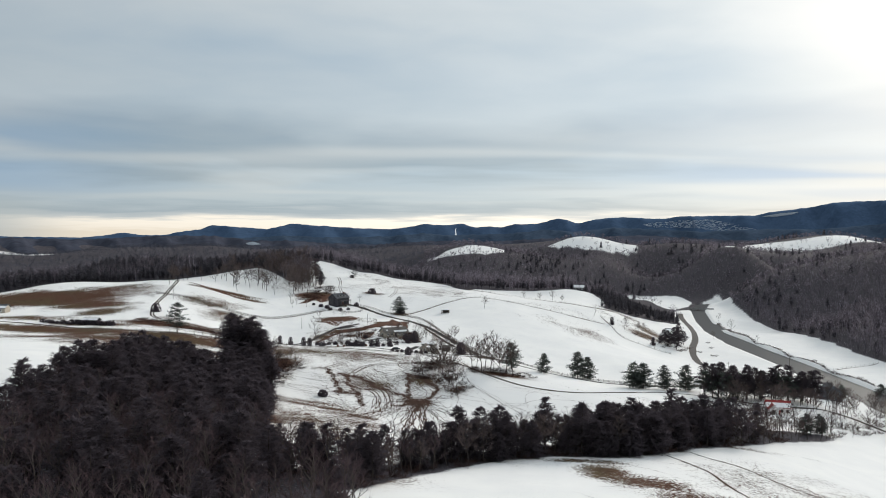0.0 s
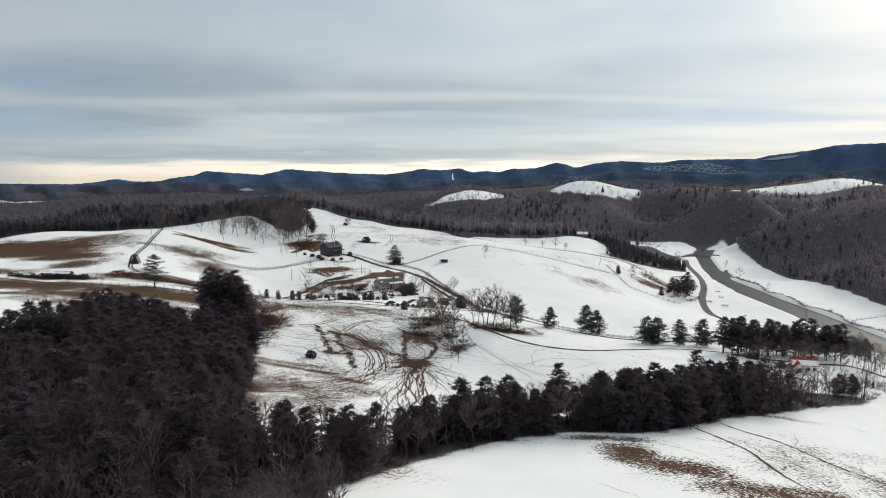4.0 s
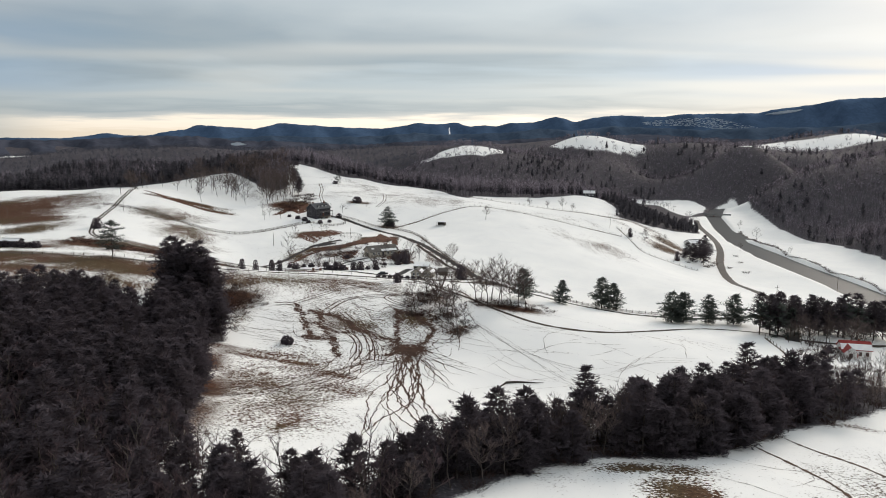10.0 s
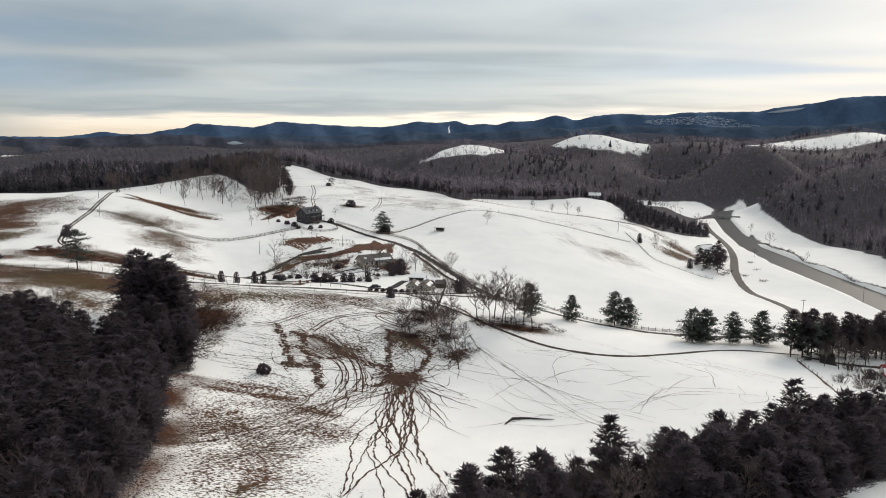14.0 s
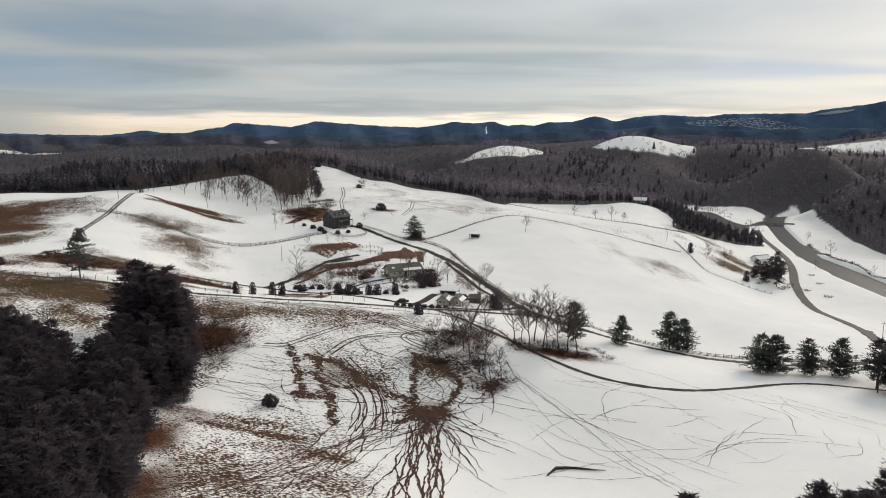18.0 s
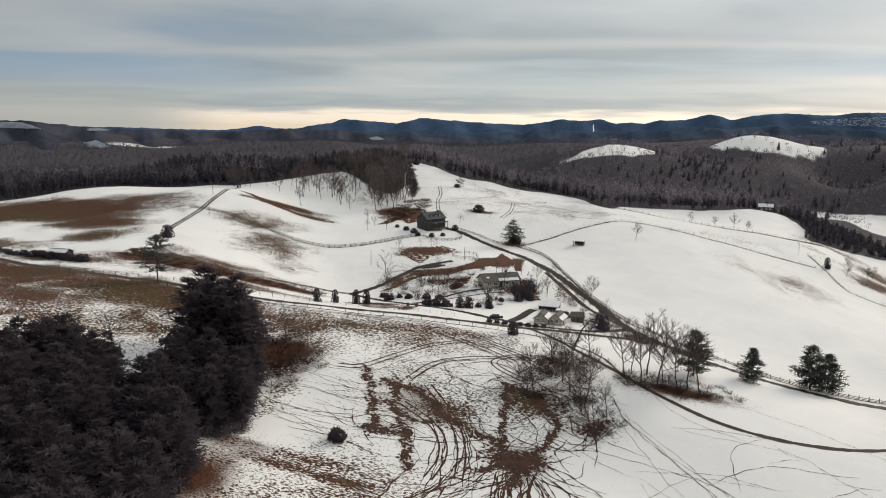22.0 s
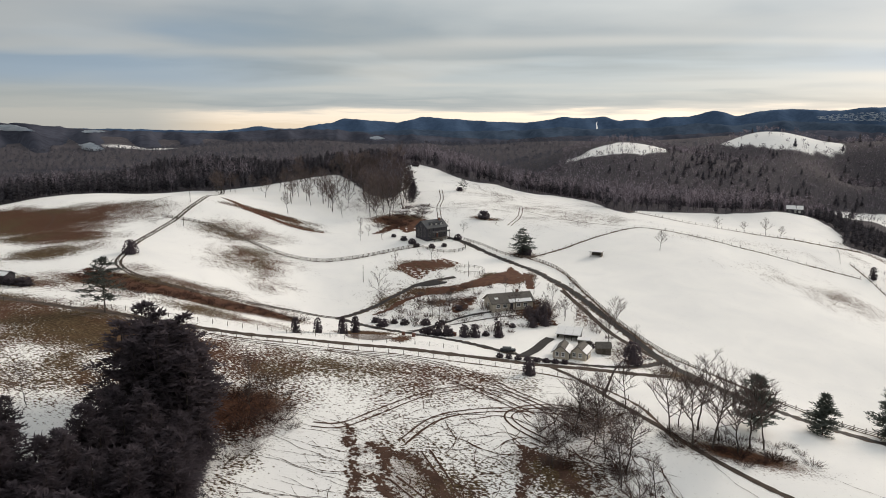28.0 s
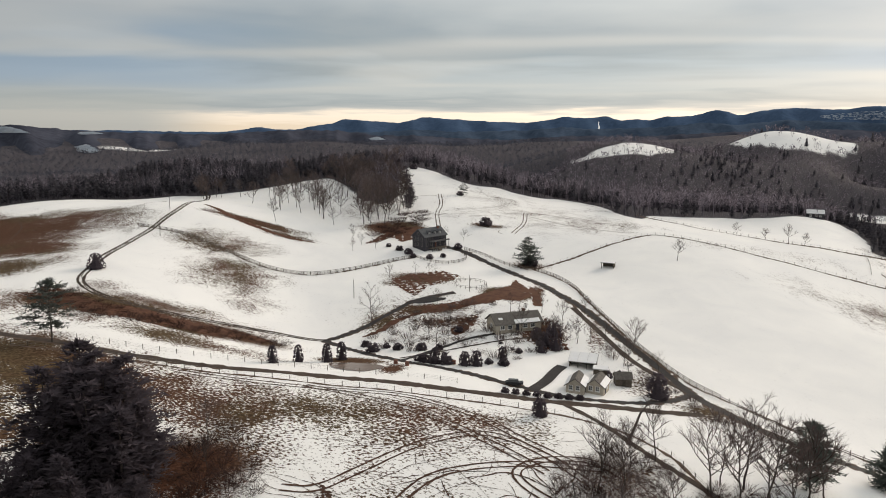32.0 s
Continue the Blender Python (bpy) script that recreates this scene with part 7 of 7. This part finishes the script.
tagged(new("pond", pond_me), "small brown pond with muddy banks", "pond", kind="structure")


# ---- fences and poles ----
MID_FENCE = [(48, -13), (61, 1), (75, 15), (94, 38), (104, 44), (121, 33), (146, 20), (173, 15), (198, 19)]
RIDGE_FENCE = [(96, 104), (108, 96), (122, 89), (136, 79), (150, 65), (170, 58), (192, 58), (201, 62), (216, 71)]
PADDOCK_FENCE = [(199, 37), (203, 21), (206, -3), (214, -6), (224, -9), (238, -14)]
def rounded(points, n=2):
    p = np.array(points, float)
    for _ in range(n):
        q = np.empty((2 * len(p) - 2, 2))
        q[0::2], q[1::2] = p[:-1] * 0.75 + p[1:] * 0.25, p[:-1] * 0.25 + p[1:] * 0.75
        p = np.vstack([p[:1], q, p[-1:]])
    return p


def stations(points, gap_):
    p = rounded(points)
    d = np.concatenate([[0], np.cumsum(np.hypot(*np.diff(p, axis=0).T))])
    s = np.linspace(0, d[-1], max(2, int(d[-1] / gap_) + 1))
    return [(float(a), float(b)) for a, b in zip(np.interp(s, d, p[:, 0]), np.interp(s, d, p[:, 1]))]


def box_mesh(name, sx, sy, sz, mat):
    bm = bmesh.new()
    box(bm, 0, 0, 0, sx, sy, sz, 0, 0.01)
    me_ = bpy.data.meshes.new(name)
    bm.to_mesh(me_)
    bm.free()
    me_.materials.append(mat)
    return me_


POST = box_mesh("post", 0.17, 0.17, 1.9, OLD_WOOD)
THIN_POST = box_mesh("post", 0.13, 0.13, 1.8, OLD_WOOD)
RAIL = box_mesh("rail", 1.0, 0.07, 0.15, OLD_WOOD)


def rail_fence(points, label, rails=3, gap_=2.6, group=""):
    """Wooden posts with rails from post to post."""
    spots = stations(points, gap_)
    x0, y0 = spots[0]
    base = new("rail_fence")
    base.location = (x0, y0, float(gz(x0, y0)))
    for x, y in spots:
        part("post", POST, None, base).location = (x - x0, y - y0, float(gz(x, y)) - base.location.z - 0.5)
    for (ax, ay), (bx, by) in zip(spots[:-1], spots[1:]):
        a, b = Vector((ax, ay, float(gz(ax, ay)))), Vector((bx, by, float(gz(bx, by))))
        d = b - a
        rot = d.to_track_quat("X", "Z")
        for k in range(rails):
            rail = part("rail", RAIL, None, base)
            rail.matrix_local = Matrix.LocRotScale((a + b) / 2 - base.location + Vector((0, 0, 0.35 + k * 0.42)), rot, (d.length, 1, 1))
    return tagged(base, label, "fence", group)


def wire_fence(points, label, gap_=4.0, group=""):
    """Thin wooden posts and strands of wire."""
    spots = stations(points, gap_)
    x0, y0 = spots[0]
    base = new("wire_fence")
    base.location = (x0, y0, float(gz(x0, y0)))
    for x, y in spots:
        part("post", THIN_POST, None, base).location = (x - x0, y - y0, float(gz(x, y)) - base.location.z - 0.5)
    for hgt in (0.4, 0.8, 1.15):
        heap = Heap()
        heap.chain([(ax - x0, ay - y0, float(gz(ax, ay)) - base.location.z + hgt) for ax, ay in spots], 0.014)
        part("wire", heap.mesh("wire", STEEL), None, base)
    return tagged(base, label, "fence", group)


rail_fence([(-117, -36), (-110, -37), (-100, -36), (-83, -40), (-61, -49), (-46, -52), (-33, -48), (-19, -36), (-8, -22), (-1, -16)], "weathered wooden rail fence curving across the slope")
rail_fence([(-1, -16), (8, -21), (15, -19), (21, -10), (17, -3)], "weathered wooden rail fence round the house yard")
rail_fence([(49, -13), (56, -20), (65, -37), (70, -58), (81, -86), (89, -102), (96, -118), (104, -128)], "weathered wooden rail fence beside the paved road")
rail_fence([(17, 2), (28, -3), (42, -14), (49, -13)], "weathered wooden rail fence by the upper road")
rail_fence([(104, -128), (114, -140), (130, -150), (152, -155), (176, -158), (205, -154)], "wooden rail fence along the valley road", 2)
wire_fence(MID_FENCE, "wire fence dividing the white fields", 4.0)
wire_fence(RIDGE_FENCE, "wire fence along the ridge field", 4.0)
wire_fence(PADDOCK_FENCE, "wire fence round the rough paddock", 3.5)
wire_fence([(-60, -172), (-20, -166), (15, -159), (40, -158), (66, -158), (84, -166), (94, -188)], "wire fence along the pasture edge", 4.0)
wire_fence([(-92, -164), (-40, -160), (-10, -151), (12, -146), (40, -145)], "wire fence below the pond", 4.0)
wire_fence([(200, 62), (197, 46), (193, 32)], "short wire fence down the ridge field", 3.5)
wire_fence([(199, 37), (213, 40), (226, 45)], "wire fence across the rough paddock", 3.5)
wire_fence([(200, -195), (197, -212), (194, -240)], "wire fence at the end of the pasture", 3.5)
rail_fence([(194, -240), (205, -232), (231, -226), (262, -220)], "wooden rail fence below the white house", 2, 2.8)
wire_fence([(328, -60), (346, -52), (366, -44)], "wire fence across the river meadow", 4.0)

strips("fence_line_grass", [ribbon(p_, 2.2 if k_ == 1 else 1.3 if k_ == 0 else 0.85, 1.0, 0.03, 0.12, k_, across=1, fray=0.6) for k_, p_ in enumerate((
    MID_FENCE, RIDGE_FENCE,
    PADDOCK_FENCE, [(-60, -172), (-20, -166), (15, -159), (40, -158), (66, -158), (84, -166), (94, -188)],
    [(200, -195), (197, -212), (194, -240)], [(328, -60), (346, -52), (366, -44)], [(-117, -36), (-100, -36), (-83, -40), (-61, -49), (-46, -52), (-33, -48), (-19, -36), (-8, -22), (-1, -16)],
    [(49, -13), (56, -20), (65, -37), (70, -58), (81, -86), (89, -102), (96, -118), (104, -128), (130, -150), (152, -155), (176, -158), (205, -154)]))],
       VERGE, "strip of brown grass under the fences", "grass", "stuff")
ring = new("ring_fence")
ring.location = (28, -49, float(gz(28, -49)))
spots = [(28 + 6.0 * math.cos(a), -49 + 6.0 * math.sin(a)) for a in np.linspace(0, 6.2832, 19)]
for x, y in spots[:-1]:
    part("post", THIN_POST, None, ring).location = (x - 28, y + 49, float(gz(x, y)) - ring.location.z - 0.5)
for (ax, ay), (bx, by) in zip(spots[:-1], spots[1:]):
    a, b = Vector((ax, ay, float(gz(ax, ay)))), Vector((bx, by, float(gz(bx, by))))
    for hgt in (0.6, 1.15):
        rail = part("rail", RAIL, None, ring)
        rail.matrix_local = Matrix.LocRotScale((a + b) / 2 - ring.location + Vector((0, 0, hgt)), (b - a).to_track_quat("X", "Z"), ((b - a).length, 0.7, 0.6))
tagged(ring, "round training pen of thin wooden rails on snow", "fence")


def pole(x, y, tall, label, arm=True, name="utility_pole"):
    base = new(name)
    base.location = (x, y, float(gz(x, y)))
    heap = Heap()
    heap.limb((0, 0, -0.5), (0, 0, tall), 0.14, 0.09, 7)
    part("shaft", heap.mesh("shaft", OLD_WOOD), None, base)
    if arm:
        block("crossarm", OLD_WOOD, base, 0, 0, tall - 0.9, 2.0, 0.12, 0.14)
        for a in (-0.85, 0, 0.85):
            block("insulator", TRIM, base, a, 0, tall - 0.76, 0.1, 0.1, 0.2)
    return tagged(base, label, "pole", "poles of the farm")


for k, (x, y, t_, arm) in enumerate(((-12, -66, 7, False), (-102, -44, 7, False), (-84, 30, 9, True), (-70, 46, 9, True), (-118, -10, 7, False), (29, -58, 6, False), (236, -125, 10, True), (300, -60, 9, True), (-40, 100, 9, True))):
    pole(x, y, t_, "grey wooden pole standing in the snow" if not arm else "wooden utility pole with a crossarm", arm)

# fallen trunk on the pasture and its broken end
log = Heap()
lx, ly = 99, -249
for k in range(5):
    a, b = (lx + k * 2.2, ly + 0.5 * math.sin(k)), (lx + (k + 1) * 2.2, ly + 0.5 * math.sin(k + 1))
    log.limb((*a, float(gz(*a)) + 0.25), (*b, float(gz(*b)) + 0.22), 0.42 - k * 0.07, 0.42 - (k + 1) * 0.07, 7)
log.limb((lx, ly, float(gz(lx, ly)) + 0.25), (lx - 2.2, ly - 3.5, float(gz(lx - 2.2, ly - 3.5)) + 0.2), 0.35, 0.15, 6)
tagged(new("fallen_trunk", log.mesh("fallen_trunk", BARK)), "dark fallen tree trunk lying on the snowy pasture", "log")
bark_lean = Heap()
bx_, by_ = 79, -170
bark_lean.limb((bx_, by_, float(gz(bx_, by_)) - 0.3), (bx_ + 2.5, by_ + 3, float(gz(bx_, by_)) + 5.5), 0.38, 0.22, 7)
bark_lean.limb((bx_ + 2.5, by_ + 3, float(gz(bx_, by_)) + 5.5), (bx_ + 4.8, by_ + 5, float(gz(bx_, by_)) + 8.0), 0.22, 0.1, 6)
tagged(new("leaning_trunk", bark_lean.mesh("leaning_trunk", BARK)), "bare leaning tree trunk at the grove's edge", "tree trunk")
for k, (x, y) in enumerate(((21, -131.5), (24.5, -133), (36, -127.5))):
    bin_ = new("feed_bin")
    bin_.location = (x, y, float(gz(x, y)))
    block("body", BRICK, bin_, 0, 0, -0.1, 0.9, 0.8, 1.1)
    block("lid", BRICK, bin_, 0, 0, 1.0, 1.0, 0.9, 0.08)
    tagged(bin_, "red-brown wooden bin by the garden path", "bin", "bins by the garden path")
# parked car on the yard loop
car = new("parked_car")
car.matrix_world = pose(53.5, -140.6, float(gz(53.5, -140.6)) + 0.12, 0, 0, 3)
CAR_PAINT = mottled("dark_car_paint", (0.02, 0.021, 0.025), (0.035, 0.036, 0.042), 2.0, 0.25, 0, 0, local=True)
RUBBER = mottled("black_rubber", (0.012, 0.012, 0.012), (0.03, 0.03, 0.03), 4.0, 0.9, 0, 0, local=True)
bm = bmesh.new()
prism(bm, [(-0.85, 0.35), (0.85, 0.35), (0.88, 0.9), (-0.88, 0.9)], -2.2, 2.2)
bmesh.ops.bevel(bm, geom=bm.edges[:], offset=0.12, segments=2, affect="EDGES")
part("body", bm, CAR_PAINT, car)
bm = bmesh.new()
prism(bm, [(-0.8, 0.88), (0.8, 0.88), (0.62, 1.45), (-0.62, 1.45)], -1.5, 1.0)
bmesh.ops.bevel(bm, geom=bm.edges[:], offset=0.1, segments=2, affect="EDGES")
part("cabin", bm, GLASS, car, "dark glazed cabin")
for a in (-1.35, 1.35):
    for b in (-0.8, 0.8):
        heap = Heap()
        heap.limb((a, b - 0.1, 0.33), (a, b + 0.1, 0.33), 0.33, 0.33, 12)
        wheel = part("wheel", heap.mesh("wheel", RUBBER), None, car)
for b in (-0.6, 0.6):
    block("headlight", TRIM, car, 2.18, b, 0.6, 0.06, 0.3, 0.14)
tagged(car, "dark parked car on the wet driveway", "car")
